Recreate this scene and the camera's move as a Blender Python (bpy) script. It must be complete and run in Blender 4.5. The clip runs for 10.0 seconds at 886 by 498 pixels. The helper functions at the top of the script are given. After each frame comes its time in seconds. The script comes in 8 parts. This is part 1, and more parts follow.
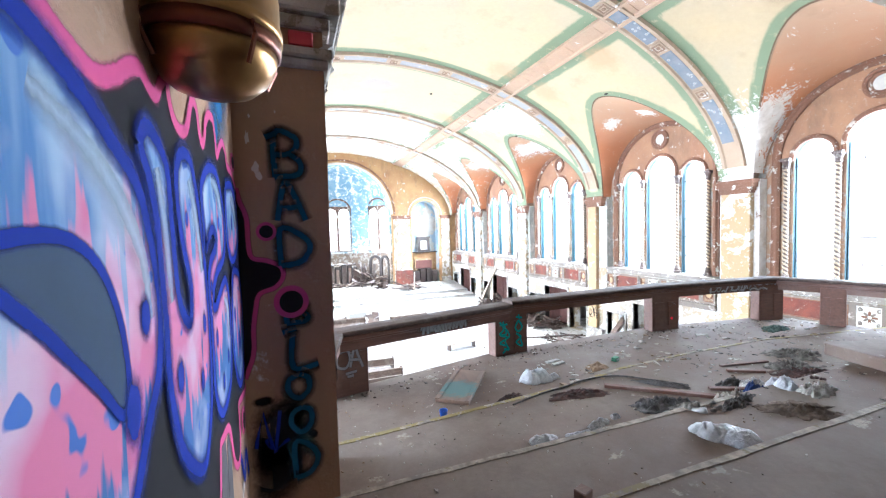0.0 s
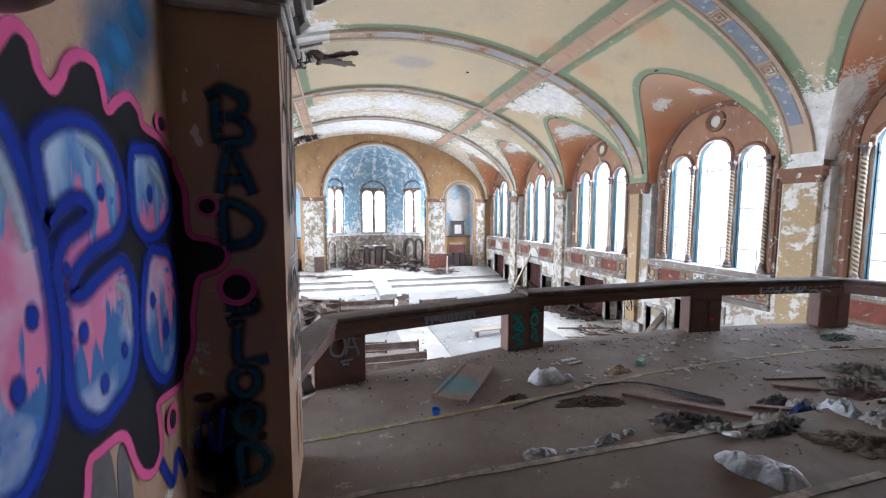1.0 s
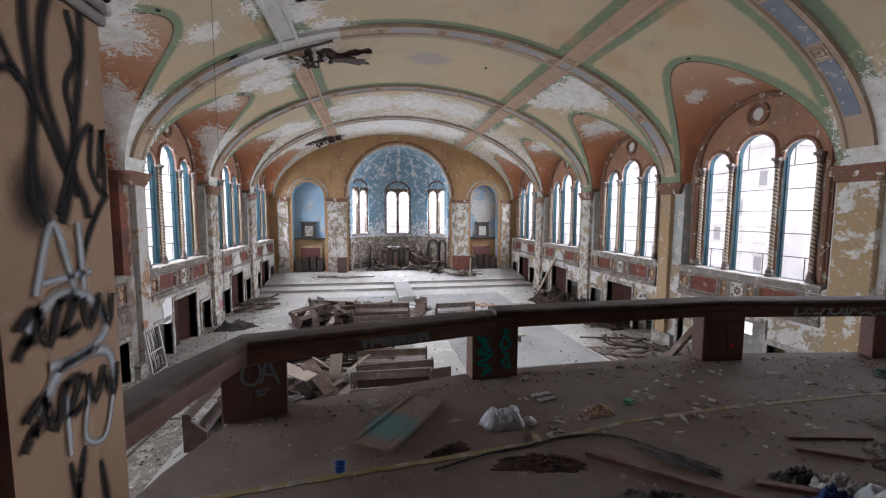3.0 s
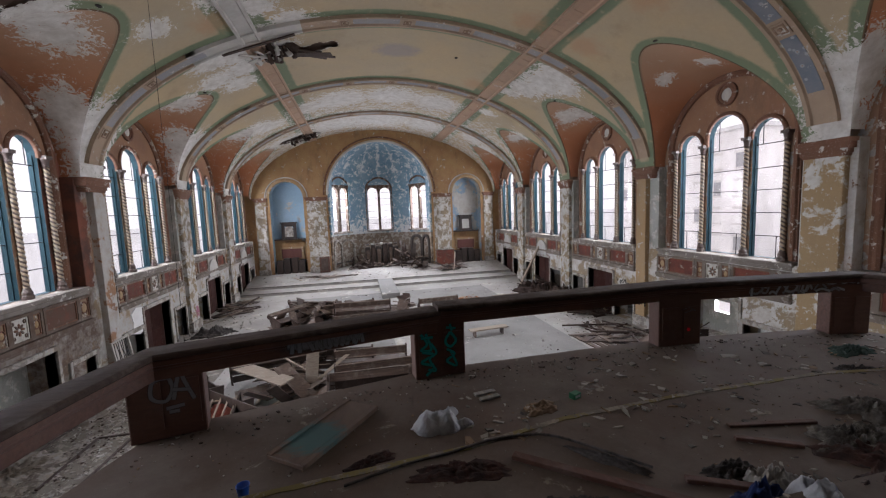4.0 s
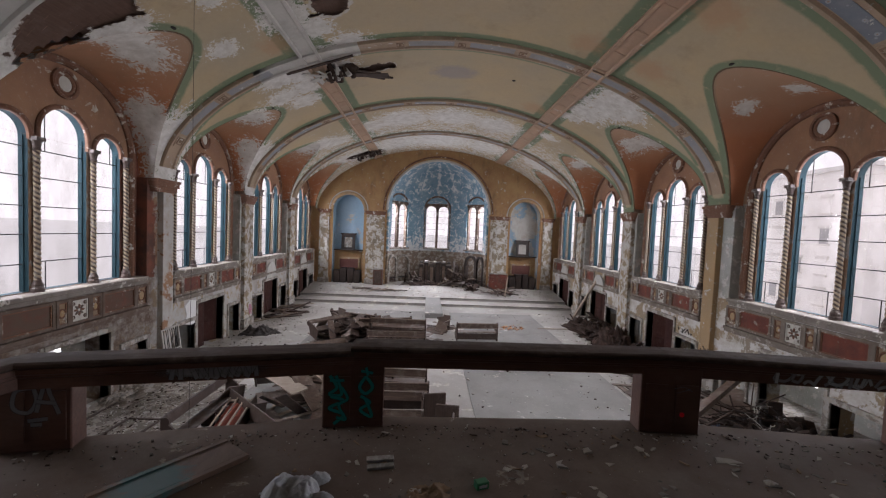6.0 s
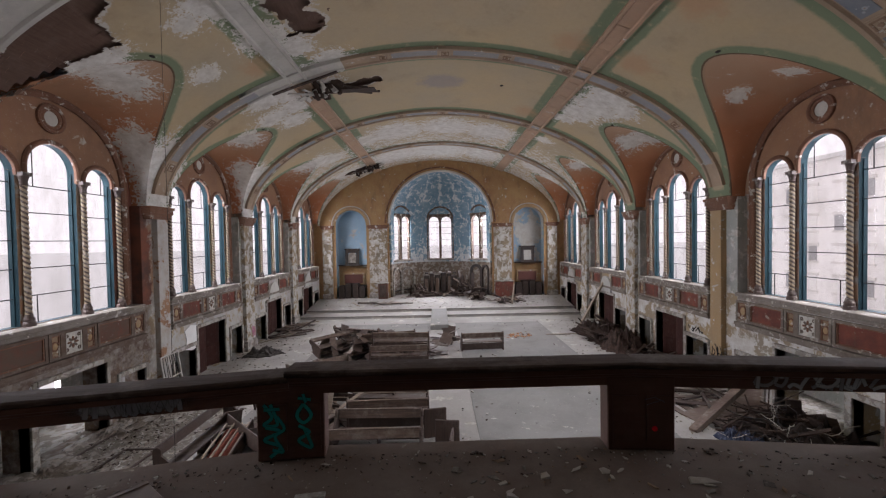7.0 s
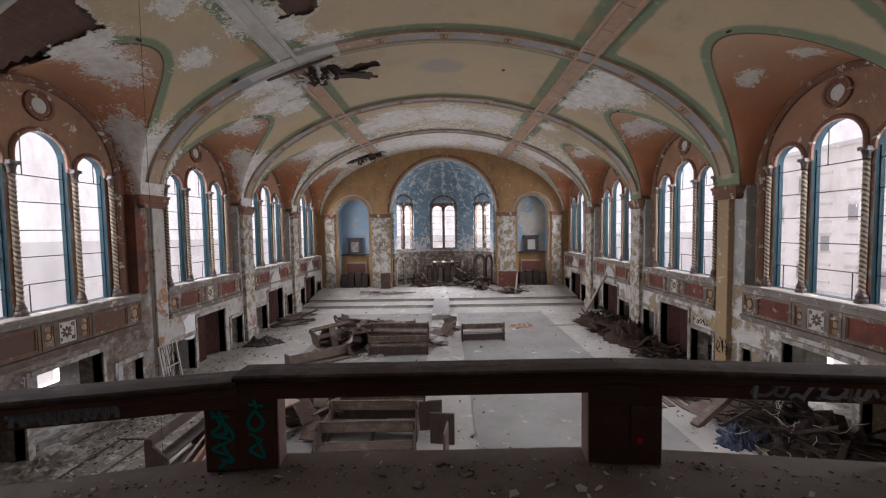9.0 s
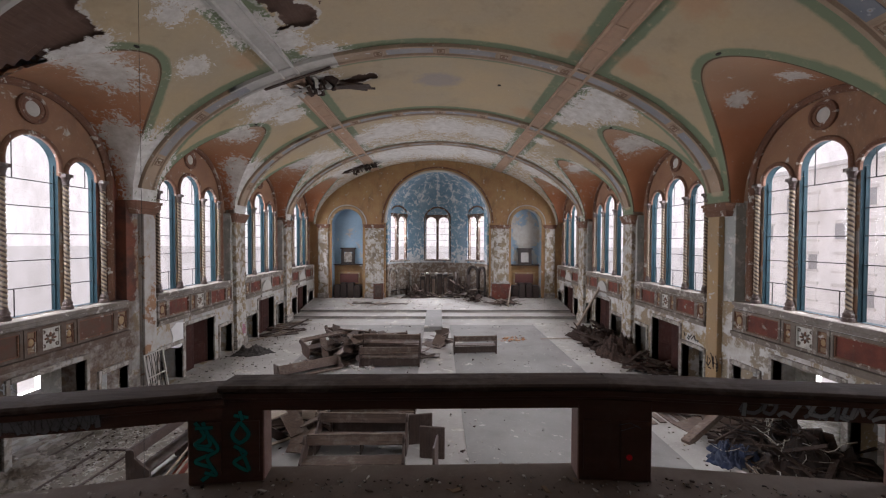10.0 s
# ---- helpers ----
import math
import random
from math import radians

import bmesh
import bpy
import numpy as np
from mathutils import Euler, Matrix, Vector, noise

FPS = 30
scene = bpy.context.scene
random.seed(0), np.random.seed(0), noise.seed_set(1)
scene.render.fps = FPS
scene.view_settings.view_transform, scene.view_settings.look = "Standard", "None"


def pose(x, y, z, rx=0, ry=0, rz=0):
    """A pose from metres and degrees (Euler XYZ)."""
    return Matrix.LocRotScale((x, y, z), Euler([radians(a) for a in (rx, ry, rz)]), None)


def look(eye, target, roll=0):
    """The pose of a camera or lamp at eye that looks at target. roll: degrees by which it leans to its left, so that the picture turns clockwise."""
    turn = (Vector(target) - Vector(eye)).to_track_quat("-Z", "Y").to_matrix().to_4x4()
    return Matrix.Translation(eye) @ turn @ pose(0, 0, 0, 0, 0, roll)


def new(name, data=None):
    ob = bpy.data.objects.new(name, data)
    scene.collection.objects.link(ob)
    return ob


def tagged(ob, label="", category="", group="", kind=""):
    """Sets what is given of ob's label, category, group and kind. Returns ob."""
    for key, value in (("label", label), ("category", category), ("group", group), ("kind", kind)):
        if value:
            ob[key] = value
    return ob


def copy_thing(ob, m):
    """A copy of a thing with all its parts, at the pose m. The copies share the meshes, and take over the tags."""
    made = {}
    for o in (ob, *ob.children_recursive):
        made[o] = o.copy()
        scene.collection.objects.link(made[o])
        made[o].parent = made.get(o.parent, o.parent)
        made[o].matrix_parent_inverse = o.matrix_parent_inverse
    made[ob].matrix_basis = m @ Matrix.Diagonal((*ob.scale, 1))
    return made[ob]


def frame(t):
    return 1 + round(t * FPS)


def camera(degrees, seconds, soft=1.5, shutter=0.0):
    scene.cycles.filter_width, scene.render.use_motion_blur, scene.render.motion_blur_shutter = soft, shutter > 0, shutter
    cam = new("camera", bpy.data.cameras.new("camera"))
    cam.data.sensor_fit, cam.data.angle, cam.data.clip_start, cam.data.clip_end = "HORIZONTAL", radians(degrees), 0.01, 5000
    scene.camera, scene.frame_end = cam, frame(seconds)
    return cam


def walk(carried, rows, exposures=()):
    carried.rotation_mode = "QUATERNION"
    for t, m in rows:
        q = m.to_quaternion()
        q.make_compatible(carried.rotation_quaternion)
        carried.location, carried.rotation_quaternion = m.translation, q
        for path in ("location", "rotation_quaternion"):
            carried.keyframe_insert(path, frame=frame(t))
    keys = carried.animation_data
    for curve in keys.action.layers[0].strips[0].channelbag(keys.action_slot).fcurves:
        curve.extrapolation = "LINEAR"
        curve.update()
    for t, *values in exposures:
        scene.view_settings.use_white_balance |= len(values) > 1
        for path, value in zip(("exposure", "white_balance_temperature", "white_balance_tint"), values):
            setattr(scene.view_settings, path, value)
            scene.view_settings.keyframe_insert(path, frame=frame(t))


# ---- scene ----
cam = camera(96.9, 10.0, soft=1.2)
PATH = [
    (0, (-4.029, 0.695, 5.705), (-3.326, 2.565, 5.608), -1.5),
    (0.1, (-3.996, 0.728, 5.7), (-3.307, 2.602, 5.582), -1.3),
    (0.5, (-3.855, 0.806, 5.658), (-3.257, 2.704, 5.459), 0.0),
    (1, (-3.612, 0.922, 5.685), (-3.091, 2.845, 5.51), 0.1),
    (1.5, (-3.288, 1.013, 5.716), (-2.893, 2.968, 5.566), 2.8),
    (2, (-3.047, 1.134, 5.709), (-2.706, 3.097, 5.536), 1.3),
    (2.5, (-2.839, 1.294, 5.72), (-2.475, 3.254, 5.567), 0.9),
    (3.8, (-2.246, 1.486, 5.708), (-1.865, 3.438, 5.496), -1.6),
    (4, (-2.105, 1.517, 5.683), (-1.689, 3.463, 5.482), -2.2),
    (4.5, (-1.793, 1.657, 5.689), (-1.395, 3.609, 5.511), -3.4),
    (5, (-1.444, 1.716, 5.717), (-1.213, 3.695, 5.544), 0.5),
    (5.5, (-1.133, 1.782, 5.734), (-1.019, 3.775, 5.601), 1.5),
    (5.7, (-1.005, 1.816, 5.746), (-0.91, 3.81, 5.628), 2.9),
    (6.8, (-0.275, 2.087, 5.767), (-0.265, 4.086, 5.716), -0.0),
    (7, (-0.187, 2.125, 5.752), (-0.159, 4.125, 5.705), -1.0),
    (7.5, (0.012, 2.289, 5.759), (-0.021, 4.288, 5.71), -1.0),
    (8, (0.152, 2.346, 5.778), (0.045, 4.341, 5.698), 0.4),
    (8.5, (0.17, 2.388, 5.767), (0.103, 4.383, 5.638), -1.1),
    (9, (0.127, 2.429, 5.771), (0.122, 4.427, 5.669), -0.9),
    (9.5, (0.126, 2.429, 5.776), (0.157, 4.427, 5.693), -0.1),
    (10, (0.138, 2.425, 5.775), (0.165, 4.424, 5.731), 0.2),
]
EXPOSURES = [(0.0, 3.0, 5500, 9), (0.5, 2.2, 5550, 11), (1.0, 1.64, 5700, 13), (1.5, 1.22, 5850, 14), (2.5, 0.76, 6000, 16), (4.0, 0.15, 6250, 19), (5.5, -0.05, 6400, 21), (10.0, -0.05, 6480, 21)]
SKY_STRENGTH = 0.12
walk(cam, [(t, look(eye, target, roll)) for t, eye, target, roll in PATH], EXPOSURES)
# ---- world and light ----
world = bpy.data.worlds.new("overcast_sky")
scene.world = world
world.use_nodes = True
wn = world.node_tree.nodes
wl = world.node_tree.links
sky = wn.new("ShaderNodeTexSky")
sky.sky_type = 'NISHITA'
sky.sun_disc = False
sky.sun_elevation = radians(38)
sky.sun_rotation = radians(200)
sky.air_density = 1.0
sky.dust_density = 6.0
sky.ozone_density = 0.6
veil = wn.new("ShaderNodeMixRGB")
veil.inputs[0].default_value = 0.88
veil.inputs[2].default_value = (11.5, 11.2, 11.2, 1)
wl.new(sky.outputs[0], veil.inputs[1])
wl.new(veil.outputs[0], wn["Background"].inputs[0])
wn["Background"].inputs[1].default_value = SKY_STRENGTH
sun_data = bpy.data.lights.new("sun", 'SUN')
sun_data.energy = 0.8
sun_data.angle = radians(14)
sun_data.color = (1.0, 0.96, 0.9)
sun = new("sun", sun_data)
sun.matrix_world = look((0, -10, 40), (5, 8, 10))
WINDOW_LIGHT = 1120.0


def daylight(name, spot, towards, width, height, watts):
    """An area lamp in a window's opening, for the daylight that comes through it."""
    lamp_data = bpy.data.lights.new(name, 'AREA')
    lamp_data.shape = 'RECTANGLE'
    lamp_data.size, lamp_data.size_y = width, height
    lamp_data.energy = watts
    lamp_data.color = (0.9, 0.955, 1.0)
    ob = new(name, lamp_data)
    ob.matrix_world = look(spot, towards)
    return ob


# ---- materials ----


class Mat:
    """A node material with short calls."""

    def __init__(self, name, rough=0.85, metal=0.0):
        self.m = bpy.data.materials.new(name)
        self.m.use_nodes = True
        self.n = self.m.node_tree.nodes
        self.l = self.m.node_tree.links
        self.b = self.n["Principled BSDF"]
        self.b.inputs["Roughness"].default_value = rough
        self.b.inputs["Metallic"].default_value = metal
        if rough > 0.8:
            # chalky, dusty surfaces have hardly any sheen
            self.b.inputs["Specular IOR Level"].default_value = 0.22
        self.geo = self.n.new("ShaderNodeNewGeometry")

    def pos(self, scale=(1, 1, 1)):
        mp = self.n.new("ShaderNodeMapping")
        mp.inputs["Scale"].default_value = scale
        self.l.new(self.geo.outputs["Position"], mp.inputs["Vector"])
        return mp.outputs[0]

    def noise(self, scale, detail=5, rough=0.6, stretch=(1, 1, 1), lo=0.0, hi=1.0, dist=0.0):
        t = self.n.new("ShaderNodeTexNoise")
        t.inputs["Scale"].default_value = scale
        t.inputs["Detail"].default_value = detail
        t.inputs["Roughness"].default_value = rough
        t.inputs["Distortion"].default_value = dist
        self.l.new(self.pos(stretch), t.inputs["Vector"])
        return self.ramp(t.outputs["Fac"], lo, hi)

    def ramp(self, fac, lo, hi):
        if lo == 0.0 and hi == 1.0:
            return fac
        r = self.n.new("ShaderNodeMapRange")
        r.inputs["From Min"].default_value = lo
        r.inputs["From Max"].default_value = hi
        self.l.new(fac, r.inputs["Value"])
        return r.outputs[0]

    def attr(self, name):
        a = self.n.new("ShaderNodeAttribute")
        a.attribute_name = name
        return a.outputs["Fac"]

    def random(self):
        o = self.n.new("ShaderNodeObjectInfo")
        return o.outputs["Random"]

    def math(self, op, a, b=0.0):
        k = self.n.new("ShaderNodeMath")
        k.operation = op
        for i, v in enumerate((a, b)):
            if isinstance(v, (int, float)):
                k.inputs[i].default_value = v
            else:
                self.l.new(v, k.inputs[i])
        return k.outputs[0]

    def mix(self, fac, a, b, mode='MIX'):
        k = self.n.new("ShaderNodeMixRGB")
        k.blend_type = mode
        k.use_clamp = True
        for i, v in enumerate((fac, a, b)):
            if isinstance(v, (int, float)):
                k.inputs[i].default_value = v
            elif isinstance(v, tuple):
                k.inputs[i].default_value = (*v, 1)
            else:
                self.l.new(v, k.inputs[i])
        return k.outputs[0]

    def colour(self, c):
        if isinstance(c, tuple):
            self.b.inputs["Base Color"].default_value = (*c, 1)
        else:
            self.l.new(c, self.b.inputs["Base Color"])
        return self

    def bump(self, height, strength=0.3, distance=0.01):
        k = self.n.new("ShaderNodeBump")
        k.inputs["Strength"].default_value = strength
        k.inputs["Distance"].default_value = distance
        self.l.new(height, k.inputs["Height"])
        self.l.new(k.outputs[0], self.b.inputs["Normal"])
        return self


PLASTER = (0.50, 0.475, 0.43)


def painted(name, paint, peel=0.5, size=1.0, dirt=0.35, other=None, under=PLASTER, rough=0.85, west_dark=False, bumpy=0.35):
    """Old paint on plaster: two tones, flaked patches down to the plaster, brown stains and dust. peel: the share flaked off."""
    m = Mat(name, rough)
    tone = m.noise(0.45 * size, 4, 0.6, lo=0.35, hi=0.65)
    c = m.mix(tone, paint, other or tuple(v * 0.78 for v in paint))
    c = m.mix(m.math('MULTIPLY', m.noise(9 * size, 6, 0.7, lo=0.3, hi=0.75), 0.3), c, tuple(v * 0.6 for v in paint))
    flake = m.noise(1.1 * size, 9, 0.68, lo=0.66 - 0.3 * peel, hi=0.69 - 0.3 * peel, dist=0.3)
    fine = m.noise(9 * size, 5, 0.65, lo=0.61, hi=0.64, dist=0.5)
    flake = m.math('MAXIMUM', flake, m.math('MULTIPLY', fine, min(1.0, peel * 1.4)))
    u = m.mix(m.noise(2.3 * size, 6, 0.7, lo=0.42, hi=0.7), under, (0.36, 0.31, 0.25))
    c = m.mix(flake, c, u)
    stain = m.noise(0.7 * size, 7, 0.7, stretch=(1, 1, 0.35), lo=0.52, hi=0.8)
    c = m.mix(m.math('MULTIPLY', stain, dirt), c, (0.1, 0.075, 0.055))
    if west_dark:
        # brown water damage over the near west bays; on the friezes also painted shade
        sep = m.n.new("ShaderNodeSeparateXYZ")
        m.l.new(m.geo.outputs["Position"], sep.inputs[0])
        y = m.math('ADD', sep.outputs["Y"], m.math('MULTIPLY', m.math('SUBTRACT', m.noise(1.5, 8, 0.7), 0.5), 2.0))
        w = m.math('MULTIPLY', m.ramp(sep.outputs["X"], -10.4, -10.5), m.ramp(y, 17.3, 17.0))
        c = m.mix(m.math('MULTIPLY', w, m.noise(3, 6, 0.7, lo=0.2, hi=0.6)), c, (0.105, 0.07, 0.052))
    m.colour(c)
    h = m.math('SUBTRACT', m.noise(30 * size, 4, 0.6), flake)
    return m.bump(h, bumpy, 0.012).m


def wood(name, dark, light, rough=0.6, axis=0, scale=1.0, dust=0.25):
    m = Mat(name, rough)
    st = [14, 14, 14]
    st[axis] = 1.2
    g = m.noise(2.2 * scale, 6, 0.65, stretch=tuple(st), lo=0.3, hi=0.7)
    c = m.mix(g, dark, light)
    c = m.mix(m.math('MULTIPLY', m.random(), 0.5), c, tuple(v * 0.55 for v in dark))
    d = m.noise(3.0, 6, 0.7, lo=0.5, hi=0.75)
    c = m.mix(m.math('MULTIPLY', d, dust), c, (0.4, 0.37, 0.33))
    m.colour(c)
    return m.bump(g, 0.25, 0.004).m


def cloth(name, c, other):
    """Soiled woven cloth: two tones, dirt in patches, a fine weave."""
    m = Mat(name, 0.95)
    t = m.mix(m.noise(7, 6, 0.7, lo=0.42, hi=0.58, dist=0.8), c, other)
    t = m.mix(m.math('MULTIPLY', m.noise(18, 5, 0.7, lo=0.45, hi=0.75), 0.6), t, tuple(v * 0.35 for v in c))
    m.colour(t)
    return m.bump(m.noise(45, 5, 0.7, dist=0.6), 0.5, 0.008).m


def plain(name, c, rough=0.7, metal=0.0, var=0.25, scale=6.0, bump=0.2):
    m = Mat(name, rough, metal)
    n = m.noise(scale, 5, 0.65, lo=0.3, hi=0.7)
    m.colour(m.mix(m.math('MULTIPLY', n, var), c, tuple(v * 0.35 for v in c)))
    return m.bump(m.noise(scale * 5, 4), bump, 0.004).m


M_wall = painted("peeling_wall", (0.33, 0.24, 0.14), 0.8, 1.5, 0.75, other=(0.27, 0.22, 0.155), under=(0.41, 0.40, 0.38), west_dark=True)
M_wallworn = painted("flaked_low_wall", (0.255, 0.215, 0.165), 0.58, 0.95, 0.4, other=(0.33, 0.24, 0.135), under=(0.54, 0.53, 0.505))


def upper_paint():
    """Terracotta and grey paint, flaked; dark brown water damage beside one window of the west wall."""
    m = Mat("terracotta_wall", 0.88)
    c = m.mix(m.noise(0.5, 5, 0.6, lo=0.35, hi=0.65), (0.27, 0.155, 0.10), (0.30, 0.215, 0.145))
    fl = m.noise(2.0, 12, 0.75, lo=0.53, hi=0.55, dist=0.4)
    c = m.mix(fl, c, m.mix(m.noise(4, 6, 0.7, lo=0.3, hi=0.7), (0.42, 0.40, 0.37), (0.27, 0.25, 0.22)))
    c = m.mix(m.math('MULTIPLY', m.noise(1.2, 8, 0.7, stretch=(1, 1, 0.4), lo=0.48, hi=0.75), 0.7), c, (0.09, 0.065, 0.05))
    sep = m.n.new("ShaderNodeSeparateXYZ")
    m.l.new(m.geo.outputs["Position"], sep.inputs[0])
    west = m.ramp(sep.outputs["X"], -10.5, -10.6)
    y = m.math('ADD', sep.outputs["Y"], m.math('MULTIPLY', m.math('SUBTRACT', m.noise(1.8, 9, 0.7), 0.5), 1.6))
    west_dark = m.math('MULTIPLY', m.math('MULTIPLY', west, m.math('MULTIPLY', m.ramp(y, 15.6, 15.9), m.ramp(y, 17.25, 17.1))), m.noise(5, 6, 0.7, lo=0.24, hi=0.34))
    c = m.mix(west_dark, c, m.mix(m.noise(1.5, 4, 0.6, lo=0.4, hi=0.6), (0.09, 0.05, 0.04), (0.19, 0.07, 0.045)))
    m.colour(c)
    return m.bump(m.math('SUBTRACT', m.noise(30, 4, 0.6), fl), 0.4, 0.012).m


M_upper = upper_paint()
M_tymp = painted("tympanum_paint", (0.30, 0.165, 0.095), 0.16, 1.6, 0.7, other=(0.23, 0.125, 0.08))
M_pil = painted("pilaster_paint", (0.37, 0.245, 0.125), 0.22, 2.1, 0.6, other=(0.33, 0.235, 0.14), under=(0.50, 0.485, 0.455))
M_pilworn = painted("half_bare_pilaster", (0.36, 0.25, 0.135), 0.5, 1.0, 0.4, other=(0.31, 0.225, 0.13), under=(0.55, 0.54, 0.51))
M_chalk = painted("chalky_plaster", (0.40, 0.40, 0.375), 0.42, 2.4, 0.5, other=(0.31, 0.33, 0.29), under=(0.54, 0.53, 0.51))
M_stripped = painted("stripped_plaster", (0.13, 0.075, 0.05), 1.0, 0.9, 0.3, other=(0.27, 0.15, 0.085), under=(0.52, 0.51, 0.49))
M_pilwhite = painted("stripped_pilaster", (0.36, 0.20, 0.11), 0.82, 1.2, 0.6, other=(0.21, 0.12, 0.075), under=(0.43, 0.415, 0.39))
M_lace = painted("lacy_pilaster", (0.29, 0.215, 0.125), 0.62, 2.0, 0.7, other=(0.20, 0.165, 0.12), under=(0.46, 0.45, 0.425))
M_end = painted("ochre_end_wall", (0.37, 0.235, 0.11), 0.14, 2.4, 0.7, other=(0.31, 0.17, 0.085))


def apse_paint():
    """Blue paint, whole between the windows, flaking to pale lace in the half dome and below the sills."""
    m = Mat("blue_apse", 0.9)
    c = m.mix(m.noise(1.0, 5, 0.6, lo=0.35, hi=0.65), (0.135, 0.235, 0.31), (0.20, 0.295, 0.35))
    sep = m.n.new("ShaderNodeSeparateXYZ")
    m.l.new(m.geo.outputs["Position"], sep.inputs[0])
    z = sep.outputs["Z"]
    ang = m.math('ARCTAN2', m.math('SUBTRACT', sep.outputs["X"], 0.12), m.math('SUBTRACT', sep.outputs["Y"], 38.2))
    rays = m.math('ABSOLUTE', m.math('SINE', m.math('MULTIPLY', ang, 7.0)))
    c = m.mix(m.math('MULTIPLY', m.math('MULTIPLY', m.ramp(rays, 0.2, 0.05), m.ramp(z, 8.9, 9.4)), 0.6), c, (0.34, 0.40, 0.42))
    worn = m.math('MAXIMUM', m.math('MULTIPLY', m.ramp(z, 8.6, 10.4), m.math('MULTIPLY', m.ramp(rays, 0.75, 0.1), 0.055)), m.math('MULTIPLY', m.ramp(z, 5.6, 3.8), 0.1))
    lace = m.math('ADD', m.noise(2.6, 9, 0.72, dist=0.8), worn)
    c = m.mix(m.math('MULTIPLY', m.ramp(lace, 0.55, 0.562), 0.95), c, m.mix(m.noise(5, 5, 0.7, lo=0.3, hi=0.7), (0.64, 0.65, 0.64), (0.45, 0.465, 0.46)))
    c = m.mix(m.math('MULTIPLY', m.noise(1.4, 8, 0.75, lo=0.55, hi=0.8), 0.5), c, (0.12, 0.11, 0.10))
    m.colour(c)
    return m.bump(m.noise(20, 5, 0.7), 0.3, 0.01).m


M_blue = apse_paint()
M_niche = painted("blue_niche", (0.34, 0.47, 0.57), 0.2, 0.7, 0.1)
M_nicheworn = painted("flaked_blue_niche", (0.32, 0.44, 0.54), 0.6, 0.45, 0.2, under=(0.47, 0.46, 0.42))
M_stone = painted("dusty_stone", (0.25, 0.228, 0.205), 0.6, 2.6, 0.95, other=(0.20, 0.165, 0.13), under=(0.37, 0.355, 0.33))
M_mould = painted("brown_moulding", (0.19, 0.095, 0.06), 0.28, 3.0, 0.5)
M_redpan = painted("red_panel", (0.20, 0.06, 0.04), 0.14, 3.6, 1.0, other=(0.10, 0.04, 0.032), under=(0.22, 0.19, 0.165), west_dark=True)
M_tanpan = painted("tan_panel", (0.27, 0.185, 0.115), 0.3, 3.0, 0.6)
M_band = painted("dirty_frieze", (0.20, 0.168, 0.14), 0.35, 3.0, 0.9, other=(0.145, 0.115, 0.095), under=(0.30, 0.275, 0.25), west_dark=True)
M_white = painted("white_plaster", (0.50, 0.48, 0.44), 0.2, 1.5, 0.3)
M_rib = painted("rib_paint", (0.40, 0.295, 0.21), 0.2, 1.8, 0.3)
M_lrib = painted("lengthwise_rib_paint", (0.42, 0.275, 0.185), 0.12, 1.6, 0.3, other=(0.36, 0.255, 0.18))
M_ribblue = painted("rib_panel_blue", (0.30, 0.285, 0.275), 0.22, 2.0, 0.4, other=(0.255, 0.265, 0.285))


def floral_paint():
    """Slate blue fields stencilled with small pale and ochre flowers."""
    m = Mat("stencilled_blue", 0.85)
    c = m.mix(m.noise(2.0, 5, 0.6, lo=0.35, hi=0.65), (0.15, 0.175, 0.21), (0.205, 0.215, 0.235))
    for k, (sc, lo, hi, tone) in enumerate(((5.0, 0.30, 0.24, (0.36, 0.37, 0.38)), (5.0, 0.13, 0.10, (0.30, 0.17, 0.10)))):
        v = m.n.new("ShaderNodeTexVoronoi")
        v.inputs["Scale"].default_value = sc
        m.l.new(m.pos((1, 1, 1)), v.inputs["Vector"])
        c = m.mix(m.math('MULTIPLY', m.ramp(v.outputs["Distance"], lo, hi), 0.75), c, tone)
    c = m.mix(m.noise(2.2, 9, 0.7, lo=0.62, hi=0.64), c, (0.46, 0.44, 0.41))
    m.colour(c)
    return m.bump(m.noise(30, 4, 0.6), 0.25, 0.01).m


M_floral = floral_paint()
M_pierpaint = painted("brown_pier", (0.37, 0.235, 0.15), 0.06, 1.4, 0.25)
M_room = painted("pale_bounce_paint", (0.66, 0.60, 0.53), 0.2, 1.0, 0.2)
M_dark = plain("dark_room", (0.05, 0.045, 0.04), 0.95)
M_rail = wood("rail_wood", (0.085, 0.038, 0.026), (0.14, 0.064, 0.042), 0.55, 0, 1.0, 0.1)
M_railtop = wood("rail_cap_worn", (0.055, 0.036, 0.029), (0.10, 0.07, 0.057), 0.82, 0, 1.0, 0.22)
M_door = wood("door_wood", (0.034, 0.011, 0.008), (0.06, 0.02, 0.014), 0.85, 2, 1.0, 0.05)


def pane_material():
    """Old dusty glass: greyish, smeared, a weak mirror."""
    m = Mat("dusty_glass", 0.1)
    grime = m.noise(1.6, 8, 0.7, stretch=(1, 1, 0.5), lo=0.35, hi=0.75)
    tint = m.mix(grime, (0.97, 0.97, 0.975), (0.84, 0.835, 0.83))
    clear = m.n.new("ShaderNodeBsdfTransparent")
    m.l.new(tint, clear.inputs["Color"])
    gloss = m.n.new("ShaderNodeBsdfGlossy")
    gloss.inputs["Roughness"].default_value = 0.08
    mixer = m.n.new("ShaderNodeMixShader")
    mixer.inputs[0].default_value = 0.02
    m.l.new(clear.outputs[0], mixer.inputs[1])
    m.l.new(gloss.outputs[0], mixer.inputs[2])
    m.l.new(mixer.outputs[0], m.n["Material Output"].inputs["Surface"])
    return m.m


